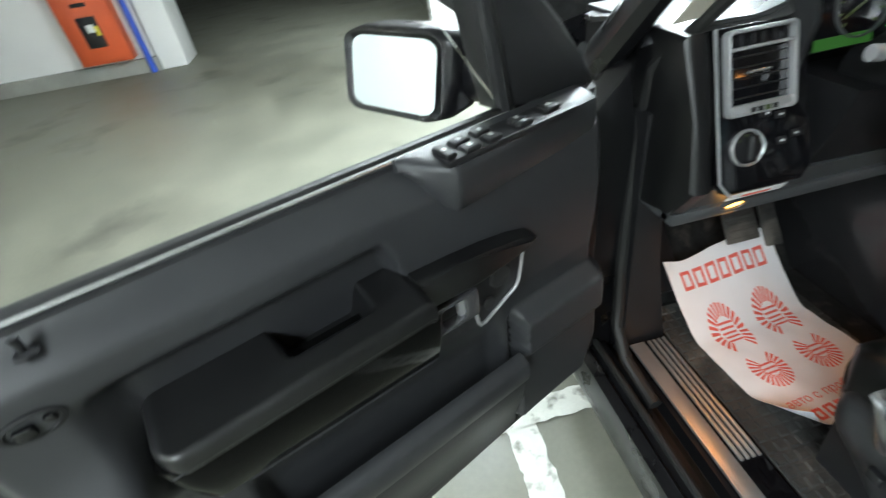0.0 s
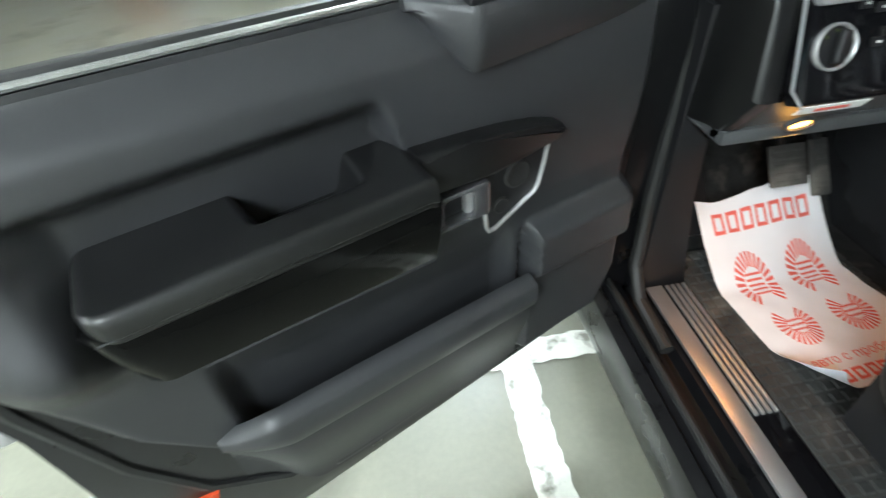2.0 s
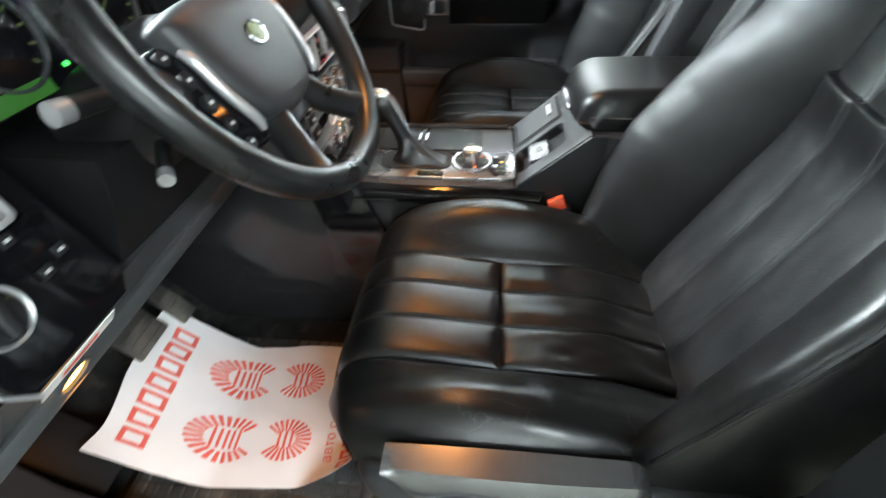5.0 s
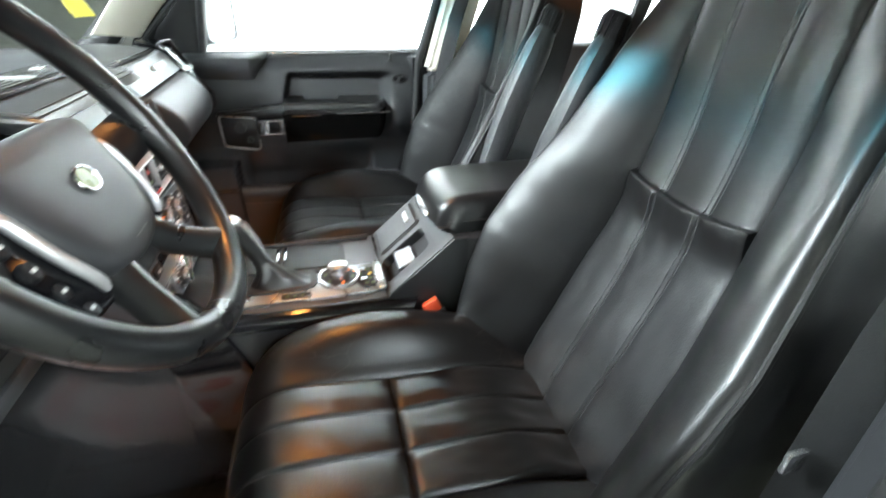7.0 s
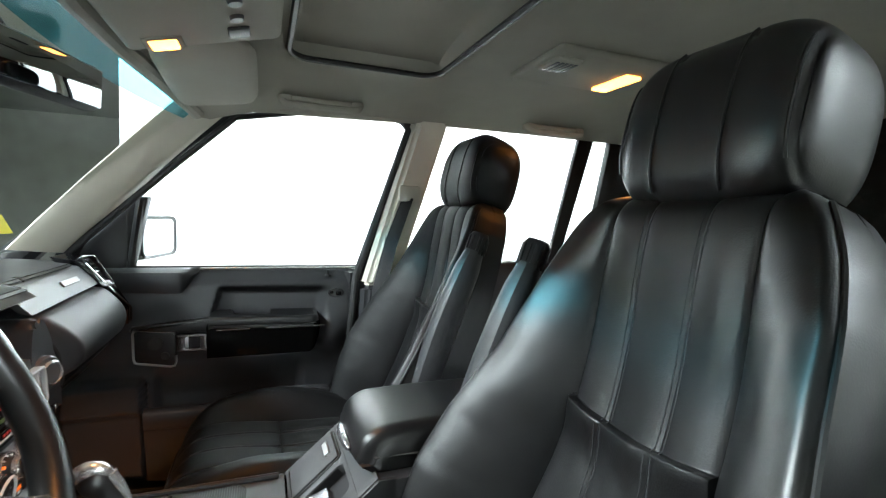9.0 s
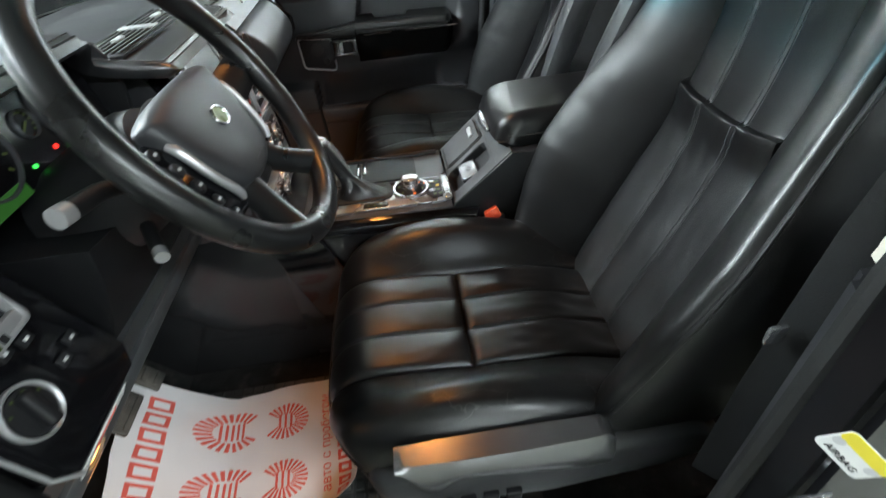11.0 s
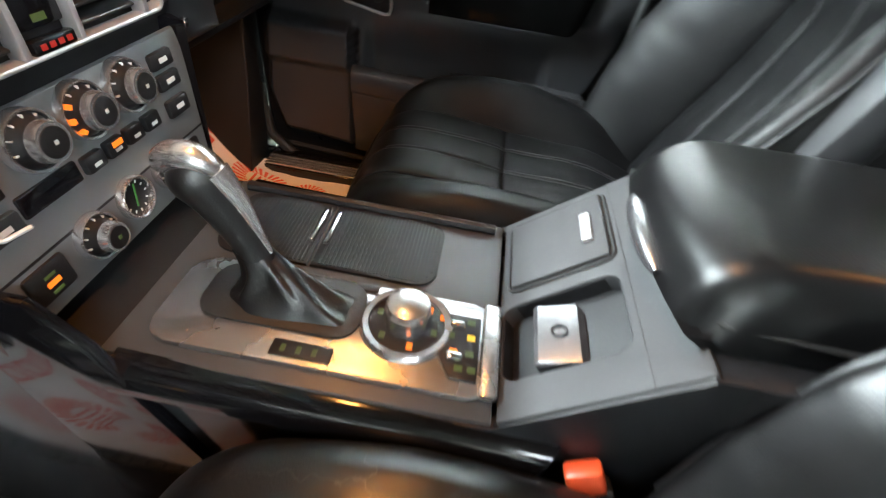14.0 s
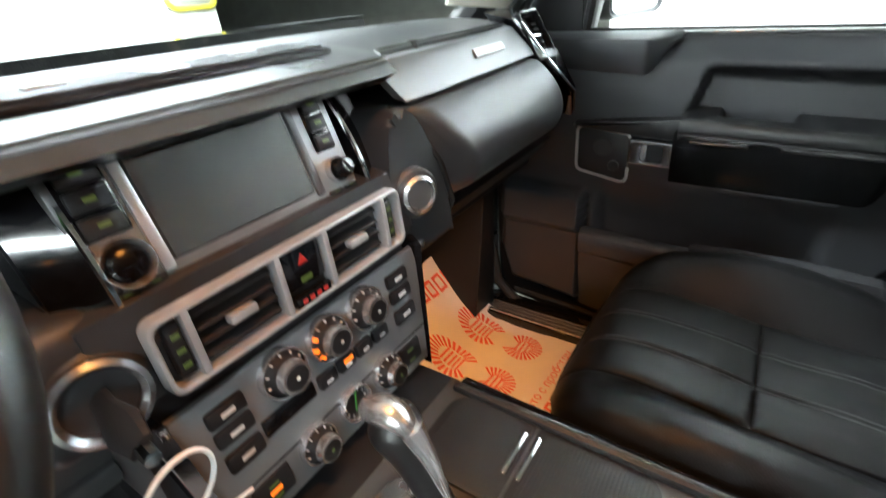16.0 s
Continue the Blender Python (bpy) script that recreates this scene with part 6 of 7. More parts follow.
for sx in (-1, 1):
    part("side_blade", backed(lambda u, v: Vector((sx * (0.150 + 0.012 * u - 0.016 * v), 0.012 + 0.02 * u - 0.012 * v, 0.897 - 0.165 * v)), lambda u, v: Vector((sx * (0.150 + 0.012 * u - 0.016 * v), 0.06, 0.897 - 0.165 * v)), 4, 10), PIANO, dash, "glossy black side blade")
    part("blade_tip", cube(sx * 0.153 - 0.003, sx * 0.153 + 0.003, 0.010, 0.016, 0.890, 0.899, 0.001), CHROME, dash)

# passenger side of the dashboard
def glove(u, v):
    x0 = float(np.interp(v, [0, 0.12, 0.38, 0.7, 1.0], [0.196, 0.212, 0.244, 0.264, 0.274]))
    x = x0 + (0.612 - x0) * u
    y = 0.060 - 0.050 * math.sin(math.pi * min(1, v * 1.25)) ** 0.8 + 0.10 * max(0, v - 0.62) * 1.4
    y += 0.035 * (1 - smooth_step(0, 0.10, u)) + 0.05 * smooth_step(0.92, 1, u)
    return Vector((x, y, 1.030 - 0.185 * v - 0.0 * u))


part("glovebox_lid", backed(glove, lambda u, v: Vector((glove(u, v).x, 0.17, glove(u, v).z)), 40, 30), DASHSOFT, dash, "curved dark leather-look glovebox lid", smooth=60)
part("lid_joint", sweep([(0.194, 0.075, 1.034), (0.208, 0.048, 1.010), (0.238, 0.036, 0.960), (0.258, 0.036, 0.905), (0.268, 0.060, 0.855)], 0.0040, 6), RUBBER, dash)
part("alu_panel", prism([(0.195, 0.095, 1.082), (0.578, 0.105, 1.082), (0.606, 0.072, 1.036), (0.215, 0.062, 1.036)], (0, 0.02, 0.004), 0.002), STACK, dash, "brushed graphite panel above the glovebox")
part("airbag_plate", cube(-0.045, 0.045, -0.0065, 0.0065, 0.0, 0.004, 0.001, 1, Matrix.Translation((0.455, 0.0855, 1.0615)) @ Matrix.Rotation(radians(54), 4, "X")), ALU, dash, "small bright plate")
part("passenger_fascia", prism([(0.580, 0.108, 1.094), (0.694, 0.108, 1.094), (0.706, 0.075, 1.035), (0.704, 0.028, 0.965), (0.694, 0.030, 0.910), (0.660, 0.022, 0.965), (0.608, 0.070, 1.034)], (0.004, 0.06, 0.012), 0.005), PIANO, dash, "glossy black end fascia")
part("fascia_edge", sweep([(0.596, 0.098, 1.088), (0.622, 0.064, 1.034), (0.662, 0.018, 0.965), (0.678, 0.022, 0.925)], 0.0026, 6), CHROME, dash, "thin chrome edge of the fascia")
vent(dash, 0.630, 0.088, 1.062, 0.060, 0.094, -33, 5, yaw=-14, rim=PIANO)
part("under_panel", cube(0.165, 0.72, 0.13, 0.36, 0.79, 0.81, 0.006), HARD, dash, "dark panel above the foot well")
part("kneepad", backed(lambda u, v: Vector((0.17 + 0.53 * u, 0.075 + 0.055 * v, 0.862 - 0.06 * v)), lambda u, v: Vector((0.17 + 0.53 * u, 0.18, 0.862 - 0.06 * v)), 8, 5), HARD, dash, "dark lower cover")
# demister outlets on the top
tv = part("top_vent", cube(-0.17, 0.17, 0.12, 0.20, 1.094, 1.1025, 0.006, 2), HARD, dash, "black vent grille on the top pad")
for k in range(7):
    part("slat", cube(-0.16, 0.16, 0.126 + 0.0105 * k, 0.130 + 0.0105 * k, 1.1025, 1.1055, 0.0008), RUBBER, tv)
for x in (-0.085, 0.085):
    part("tab", cube(x - 0.014, x + 0.014, 0.153, 0.165, 1.104, 1.109, 0.002), ALU, tv, "bright metal tab")
part("sensor", cube(-0.013, 0.013, 0.128, 0.192, 1.1035, 1.107, 0.003), ALU, tv, "bright middle piece")


# ---- centre console ----
con = thing("centre_console", "dark centre console with aluminium gear plate and arm rest", "centre console")
ZC = 0.733
part("base", prism([(-0.128, y, z) for y, z in ((0.03, 0.34), (0.03, 0.73), (-0.05, ZC - 0.004), (-0.330, ZC - 0.004), (-0.345, ZC - 0.045), (-0.47, 0.775), (-0.475, 0.835), (-0.86, 0.835), (-0.88, 0.34))], (0.256, 0, 0), 0.004), HARD, con, "black console base")
for sx in (-1, 1):
    part("side_panel", prism([(sx * 0.1285, y, z) for y, z in ((-0.32, 0.60), (-0.32, ZC - 0.005), (-0.352, ZC - 0.004), (-0.472, 0.836), (-0.50, 0.836), (-0.50, 0.60))], (-sx * 0.010, 0, 0), 0.002), HARD, con, "black side of the rising console")
part("tunnel", cube(-0.135, 0.135, 0.02, 0.60, 0.33, 0.79, 0.01), GLOSSGREY, con, "glossy dark grey tunnel side")
for sx in (-1, 1):
    part("tunnel_panel", prism([(sx * 0.1275, y, z) for y, z in ((0.03, 0.36), (0.03, 0.715), (-0.24, 0.700), (-0.30, 0.66), (-0.30, 0.36))], (sx * 0.0065, 0, 0), 0.002), GLOSSGREY, con, "glossy dark grey tunnel panel")
    if sx < 0:
        part("tunnel_blade", prism([(sx * 0.1345, y, z) for y, z in ((0.062, 0.80), (0.012, 0.60), (-0.045, 0.42), (-0.155, 0.42), (-0.110, 0.60), (-0.052, 0.76), (-0.020, 0.80))], (sx * 0.011, 0, 0), 0.004), PIANO, con, "glossy black blade down the tunnel side")
part("deck", cube(-0.126, 0.126, -0.350, -0.036, ZC - 0.012, ZC, 0.003), GREYPL, con, "graphite console deck")
for sx in (-1, 1):
    part("lacquer_rail", backed(lambda u, v: Vector((sx * (0.118 + 0.024 * math.sin(math.pi * 0.5 * v) + 0.004), -0.05 - 0.36 * u + 0.02 * v * u, ZC + 0.001 - 0.026 * v * v - 0.008 * u)), lambda u, v: Vector((sx * 0.115, -0.05 - 0.36 * u, ZC - 0.004 - 0.024 * v - 0.008 * u)), 24, 10), PIANO, con, "glossy black side rail")
plate_pts = [(x - 0.061, y - 0.204) for x, y in rrect(0.100, 0.286, 0.020)]
part("gear_plate", prism([(x, y, ZC + 0.0005) for x, y in plate_pts], (0, 0, 0.006), 0.002), BRUSHED, con, "satin aluminium gear plate")
part("gaiter_well", prism([(x - 0.048, y - 0.158, ZC + 0.0066) for x, y in rrect(0.066, 0.140, 0.020)], (0, 0, 0.003), 0.001), RUBBER, con, "black gaiter frame")


def gaiter(u, v):
    q = 2 * math.pi * u
    w = (1 - v) ** 2.0
    cx, cy = -0.050 + 0.006 * v, -0.166 + 0.035 * v
    rx, ry = 0.012 + 0.012 * w, 0.014 + 0.042 * w
    f = 1 + 0.07 * math.sin(5 * q + 3 * v) * w + 0.10 * math.sin(7 * q - 9 * v) * math.sin(math.pi * v)
    c, s = math.cos(q), math.sin(q)
    return Vector((cx + rx * f * math.copysign(abs(c) ** 0.7, c), cy + ry * f * math.copysign(abs(s) ** 0.7, s), ZC + 0.008 + 0.052 * v))


bm, _ = surface(gaiter, 48, 16, wrap=True)
gl = part("gaiter", bm, LEATHER, con, "creased black leather gaiter", smooth=60)
ks = part("gear_lever", sweep(fine([(-0.044, -0.140, ZC + 0.045), (-0.044, -0.126, ZC + 0.075), (-0.043, -0.110, ZC + 0.105), (-0.043, -0.099, ZC + 0.122), (-0.043, -0.090, ZC + 0.131), (-0.043, -0.085, ZC + 0.136)], 24), fine([0.013, 0.014, 0.018, 0.0215, 0.018, 0.006], 24), 20, flat=1.0), LEATHER, con, "leather gear lever")
part("lever_cap", sweep(fine([(-0.043, -0.119, ZC + 0.120), (-0.043, -0.112, ZC + 0.129), (-0.043, -0.100, ZC + 0.135), (-0.043, -0.086, ZC + 0.134), (-0.043, -0.076, ZC + 0.127), (-0.043, -0.072, ZC + 0.121)], 24), fine([0.003, 0.013, 0.0185, 0.0185, 0.012, 0.003], 24), 20, flat=0.7), BRIGHT, ks, "chrome lever cap")
part("lever_strip", sweep(fine([(-0.044, -0.148, ZC + 0.058), (-0.044, -0.138, ZC + 0.085), (-0.043, -0.126, ZC + 0.110), (-0.043, -0.113, ZC + 0.128)], 16), fine([0.002, 0.005, 0.008, 0.012], 16), 14), BRIGHT, ks, "chrome strip on the lever")
part("gear_strip", cube(-0.020, -0.012, -0.235, -0.115, ZC + 0.006, ZC + 0.0085, 0.001), HARD, con, "black strip with gear letters")
for k, ch in enumerate("PRND"):
    y = -0.135 - 0.025 * k
    if k == 0:
        part("lit_mark", cube(-0.018, -0.014, y - 0.004, y + 0.004, ZC + 0.0085, ZC + 0.0092, 0), LED_RED, con, "lit red gear mark")
    else:
        lettering(ch, 0.009, LED_GREEN, Matrix.Translation((-0.016, y, ZC + 0.0087)) @ Matrix.Rotation(radians(-90), 4, "Z"), con, "gear_letter")
part("shift_plate", cube(-0.106, -0.090, -0.215, -0.165, ZC + 0.006, ZC + 0.0085, 0.001), HARD, con, "small black mark plate")
for k in range(3):
    part("symbol", cube(-0.102, -0.095, -0.177 - 0.013 * k, -0.173 - 0.013 * k, ZC + 0.0085, ZC + 0.0089, 0), LED_GREEN, con)
# terrain dial and its buttons
tm = Matrix.Translation((-0.050, -0.268, ZC + 0.006))
td = part("terrain_dial", lathe([(0.042, 0), (0.0415, 0.003), (0.039, 0.0055), (0.034, 0.005), (0.033, 0.001), (0, 0.001)], 44, tm), BRUSHED, con, "aluminium ring of the terrain dial")
part("dial_face", lathe([(0.033, 0.001), (0.033, 0.003), (0.019, 0.004), (0, 0.004)], 44, tm), HARD, td, "black marked dial face")
part("dial_knob", lathe([(0.019, 0.003), (0.0185, 0.020), (0.020, 0.022), (0.0185, 0.029), (0.013, 0.0315), (0, 0.031)], 40, tm), BRIGHT, td, "chrome dial knob")
for k in range(5):
    q = radians(75 + 60 * k)
    part("dial_symbol", cube(-0.0035, 0.0035, -0.0025, 0.0025, 0.0035, 0.0043, 0, 1, tm @ Matrix.Translation((0.026 * math.cos(q), 0.026 * math.sin(q), 0))), LED_ORANGE if k in (2, 4) else LED_GREEN, td)
bp = part("button_panel", prism([(x, y, ZC + 0.006) for x, y in ((-0.030, -0.292), (-0.030, -0.334), (-0.098, -0.334), (-0.098, -0.312), (-0.078, -0.300))], (0, 0, 0.004), 0.001), HARD, con, "black button panel")
for k, (x, y) in enumerate(((-0.038, -0.300), (-0.038, -0.325), (-0.055, -0.308), (-0.055, -0.326), (-0.072, -0.312), (-0.072, -0.326), (-0.088, -0.318), (-0.088, -0.329))):
    part("button_symbol", cube(x - 0.003, x + 0.003, y - 0.0035, y + 0.0035, ZC + 0.010, ZC + 0.0106, 0), (LED_ORANGE, LED_GREEN, LED_GREEN, glow("yellow_light", (1, 0.6, 0.05), 0.8), LED_ORANGE, LED_GREEN, LED_GREEN, LED_GREEN)[k], bp)
for x in (-0.046, -0.08):
    part("toggle", cube(x - 0.003, x + 0.003, -0.320, -0.306, ZC + 0.009, ZC + 0.018, 0.002), CHROME, bp, "small chrome toggle")
part("plate_lip", cube(-0.111, -0.011, -0.352, -0.336, ZC + 0.004, ZC + 0.013, 0.004), BRUSHED, con, "raised aluminium edge of the gear plate")
# cup holder shutters
for y0, y1 in ((-0.157, -0.058), (-0.285, -0.160)):
    shape = [(x + 0.055, y + (y0 + y1) / 2) for x, y in rrect(0.102, y1 - y0, 0.022)]
    shape = [(x, y) if y0 < -0.2 and y < (y0 + y1) / 2 or y0 > -0.2 and y > (y0 + y1) / 2 else ((0.004 if x < 0.055 else 0.106), (y1 if y0 < -0.2 else y0)) for x, y in shape]
    shape = [p for k, p in enumerate(shape) if p != shape[k - 1]]
    lid = part("cup_holder_lid", prism([(x, y, ZC) for x, y in shape], (0, 0, 0.003), 0.0006), HARD, con, "dark ribbed sliding lid")
    n = int((y1 - y0 - 0.008) / 0.004)
    for k in range(n):
        inset = 0.016 * max(0.0, 1 - (k if y0 < -0.2 else n - 1 - k) / 4) ** 2
        part("rib", cube(0.008 + inset, 0.102 - inset, y0 + 0.004 + 0.004 * k, y0 + 0.0065 + 0.004 * k, ZC + 0.003, ZC + 0.0034, 0), HARD, lid)
    hy = y0 + 0.006 if y0 > -0.2 else y1 - 0.006
    part("lid_handle", cube(0.034, 0.090, hy - 0.003, hy + 0.003, ZC + 0.002, ZC + 0.010, 0.0025), CHROME, lid, "chrome pull bar")
part("deck_rim", sweep([(0.112, -0.05, ZC + 0.004), (0.112, -0.34, ZC + 0.004)], 0.006, 8), HARD, con)
# rising part with a covered tray and the parking brake switch
rm = Matrix.Translation((0, -0.352, ZC + 0.002)) @ Matrix.Rotation(radians(-41), 4, "X")
opening = [(x - 0.0485, y + 0.022) for x, y in rrect(0.082, 0.110, 0.014)]
part("riser", ring_plate(rrect(0.252, 0.160, 0.003), opening, 0.020, rm @ Matrix.Translation((0, -0.080, -0.020))), RISER, con, "graphite sloping console part")
part("riser_joint", cube(-0.1255, 0.1255, -0.1215, -0.1205, -0.001, 0.0005, 0, 1, rm), RUBBER, con)
lidp = part("tray_lid", cube(0.012, 0.108, -0.112, -0.012, 0.0, 0.006, 0.004, 2, rm), RISER, con, "graphite tray lid")
part("lid_joint", sweep([rm @ Vector((x + 0.060, y - 0.062, 0.001)) for x, y in rrect(0.102, 0.106, 0.010)], 0.002, 6, True), RUBBER, con)
part("lid_tab", cube(0.036, 0.078, -0.100, -0.089, 0.005, 0.0105, 0.002, 2, rm), ALU, lidp, "bright pull tab")
part("tray_floor", cube(-0.092, -0.005, -0.115, -0.002, -0.034, -0.020, 0.002, 1, rm), HARD, con, "dark hollow of the tray")
for x0, x1, y0, y1 in ((-0.0915, -0.0892, -0.112, -0.004), (-0.0078, -0.0055, -0.112, -0.004), (-0.089, -0.008, -0.1145, -0.1122), (-0.089, -0.008, -0.0038, -0.0015)):
    part("tray_wall", cube(x0, x1, y0, y1, -0.022, -0.0035, 0, 1, rm), HARD, con)
part("brake_switch", prism([rm @ Vector((-0.086, y, z)) for y, z in ((-0.034, -0.018), (-0.036, 0.004), (-0.041, 0.006), (-0.072, -0.006), (-0.074, -0.018))], (0.064, 0, 0), 0.003, 3), BLADE, con, "satin aluminium parking brake switch")
part("brake_mark", sweep([rm @ Vector((-0.054 + 0.006 * math.cos(q), -0.058 + 0.006 * math.sin(q), 0.0005 + 0.39 * 0.006 * math.sin(q))) for q in (2 * math.pi * k / 20 for k in range(20))], 0.0008, 5, True), HARD, con)


# padded arm rest lid
def pad(u, v):
    s = 2 * u - 1
    a = s * 0.105
    y = -0.452 - 0.40 * v
    side = max(0, (abs(s) - 0.72) / 0.28)
    fr = max(0, (0.14 - v) / 0.14)
    drop = min(1, side ** 2.2 + fr ** 2.2)
    z = 0.898 + 0.004 * math.sin(math.pi * v) - 0.052 * (1 - math.sqrt(1 - 0.999 * drop))
    return Vector((a, y + 0.012 * (1 - s * s) * (1 - v), z))


part("armrest_lid", backed(pad, lambda u, v: Vector((pad(u, v).x * 0.99, -0.47 - 0.38 * v, 0.836)), 50, 60), LEATHER_PAD, con, "padded black leather arm rest lid", smooth=60)
part("lid_seam", sweep([(-0.104, -0.80, 0.858), (-0.106, -0.55, 0.858), (-0.100, -0.475, 0.857), (-0.085, -0.457, 0.856)], 0.0022, 6), RUBBER, con)
latch_line = [(0.038 - 0.0092 * k, -0.452 + 0.012 * (1 - ((0.038 - 0.0092 * k) / 0.105) ** 2) + 0.001, 0.857 - 0.004 * k / 10) for k in range(11)]
part("lid_latch", sweep(latch_line, [0.003, 0.006, 0.0075, 0.0085, 0.009, 0.009, 0.009, 0.0085, 0.0075, 0.006, 0.003], 12), BLADE, con, "satin aluminium latch")


# ---- foot wells ----
for side, lab in ((-1, "driver"), (1, "passenger")):
    mat = thing("floor_mat", "dusty black rubber floor mat with square ribs", "floor mat", pose(side * 0.40 + (0.04 if side > 0 else 0), 0.06, 0.336 + (0.012 if side > 0 else 0)), group="floor mats")
    part("sheet", cube(-0.195, 0.195, -0.33, 0.265, 0.0, 0.008, 0.003), MAT_RUBBER, mat)
    bm = bmesh.new()
    verts, faces = [], []
    for k in range(16):
        for j in range(24):
            x, y = -0.183 + 0.0244 * k, -0.318 + 0.0244 * j
            i = len(verts)
            for h, g in ((0.008, 0.0095), (0.013, 0.0075)):
                verts += [(x - g, y - g, h), (x + g, y - g, h), (x + g, y + g, h), (x - g, y + g, h)]
            faces += [(i + 4, i + 5, i + 6, i + 7)] + [(i + a, i + (a + 1) % 4, i + 4 + (a + 1) % 4, i + 4 + a) for a in range(4)]
    me = bpy.data.meshes.new("rib_relief")
    me.from_pydata(verts, [], faces)
    me.materials.append(MAT_RUBBER)
    ob = new("rib_relief", me)
    ob.parent = mat
    tagged(ob, kind="stuff")


def paper_sheet(cx, cy, z0, turn, w, l, rise, label):
    """Printed floor paper: red soles and bars of print, front edge leaning up the toe board."""
    pp = thing("floor_paper", label, "floor paper", pose(cx, cy, z0, 0, 0, turn), group="protective floor papers")

    def on(x, y, lift=0.0):
        z = rise * max(0, (y - 0.05)) ** 1.3 + 0.006 * noise.noise((x * 7 + cx * 3, y * 7, 2.0)) + 0.004 * noise.noise((x * 19 + cx, y * 19, 5.0))
        z += 0.004 
        curl = max(0.0, (-x / w - y / l) - 0.72)
        z += 0.6 * curl ** 1.5
        return Vector((x, y, z + lift))

    def top(u, v):
        x, y = (u - 0.5) * w, (v - 0.5) * l
        y += 0.012 * noise.noise((x * 9, 3 + cx, 0)) * smooth_step(0.8, 1, v) * 2
        return on(x, y)
    part("sheet", backed(top, lambda u, v: top(u, v) - Vector((0, 0, 0.0008)), 40, 50), PAPER, pp, "wrinkled white paper", smooth=60)


    def prism_on(name, pts):
        bm = bmesh.new()
        n = max(1, int(max(abs(pts[0][0] - pts[1][0]), 0.001) / 0.012))
        m = max(1, int(max(abs(pts[0][1] - pts[3][1]), abs(pts[0][1] - pts[1][1]), 0.001) / 0.012))
        rows = []
        for i in range(n + 1):
            a = Vector(pts[0]).lerp(Vector(pts[1]), i / n)
            b = Vector(pts[3]).lerp(Vector(pts[2]), i / n)
            rows.append([bm.verts.new(on(*a.lerp(b, j / m), 0.0012)) for j in range(m + 1)])
        for p, q in zip(rows, rows[1:]):
            for j in range(m):
                bm.faces.new((p[j], q[j], q[j + 1], p[j + 1]))
        return part(name, bm, PRINT, pp, smooth=0)

    def sole(sx):
        """A shoe print: rays round two rings."""
        for oy, ry, rx, keep, inner in ((0.054, 0.066, 0.046, lambda q: q > -60 or q < -120, 0.55), (-0.060, 0.050, 0.042, lambda q: not 60 < q < 120, 0.42)):
            for k in range(26):
                q = -180 + 360 * (k + 0.5) / 26
                if not keep(q):
                    continue
                c, s = math.cos(radians(q)), math.sin(radians(q))
                d = radians(4.6)
                pts = []
                for f, dq in ((inner, -d), (1.0, -d * 0.8), (1.0, d * 0.8), (inner, d)):
                    pts.append((sx + rx * f * math.cos(radians(q) + dq), oy + ry * f * math.sin(radians(q) + dq)))
                prism_on("sole_ray", pts)
            for k in range(5 if oy > 0 else 3):
                yy = oy - 0.022 + 0.011 * k if oy > 0 else oy - 0.012 + 0.012 * k
                prism_on("sole_bar", [(sx - rx * 0.42, yy - 0.0025), (sx + rx * 0.42, yy - 0.0025), (sx + rx * 0.42, yy + 0.0025), (sx - rx * 0.42, yy + 0.0025)])
    for sx in (-0.066, 0.066):
        sole(sx)
    # the dealer's words as plain hollow blocks
    def hollow_block(x, y, w, hgt, s):
        for x0, x1, y0, y1 in ((x, x + s, y, y + hgt), (x + w - s, x + w, y, y + hgt), (x + s, x + w - s, y, y + s), (x + s, x + w - s, y + hgt - s, y + hgt)):
            prism_on("word_block", [(x0, y0), (x1, y0), (x1, y1), (x0, y1)])
    for k in range(7):
        hollow_block(-0.125 + 0.036 * k, l / 2 - 0.057, 0.028, 0.034, 0.0062)
    tx = lettering("авто с пробегом", 0.028, PRINT, pose(0, 0, 0), pp, "lettering", 0.0)
    for v in tx.data.vertices:
        v.co = on(v.co.x, v.co.y - l / 2 + 0.062, 0.0016)
    for k in range(10):
        hollow_block(-0.138 + 0.028 * k, -l / 2 + 0.012, 0.021, 0.026, 0.0062)
    return pp


paper_sheet(-0.392, 0.132, 0.352, 5, 0.31, 0.42, 1.5, "white floor paper with red shoe prints on the mat")
paper_sheet(0.530, 0.145, 0.368, -3, 0.31, 0.45, 1.4, "white floor paper with red shoe prints under warm light")


def pedal(x, y, z, w, h, label, arm_top):
    p = thing("pedal", label, "pedal", pose(x, y, z, -38, 0, 0), group="pedals")
    part("pad", cube(-w / 2, w / 2, -0.006, 0.006, -h / 2, h / 2, 0.004), MAT_RUBBER, p)
    for k in range(5):
        part("rib", cube(-w / 2 + 0.006, w / 2 - 0.006, -0.010, -0.005, -h / 2 + h * (k + 0.3) / 5.2, -h / 2 + h * (k + 0.75) / 5.2, 0.001), MAT_RUBBER, p)
    part("arm", cube(-0.006, 0.006, 0.006, 0.020, 0, arm_top, 0.003), HARD, p)


pedal(-0.374, 0.330, 0.562, 0.085, 0.090, "ribbed rubber brake pedal", 0.28)
pedal(-0.255, 0.36, 0.52, 0.045, 0.13, "long rubber throttle pedal", 0.20)
solid("foot_rest", cube(-0.045, 0.045, -0.02, 0.0, -0.12, 0.12, 0.008, 2, pose(-0.555, 0.40, 0.49, -42, 0, 0)), HARD, "black plastic foot rest beside the pedals", "foot rest")

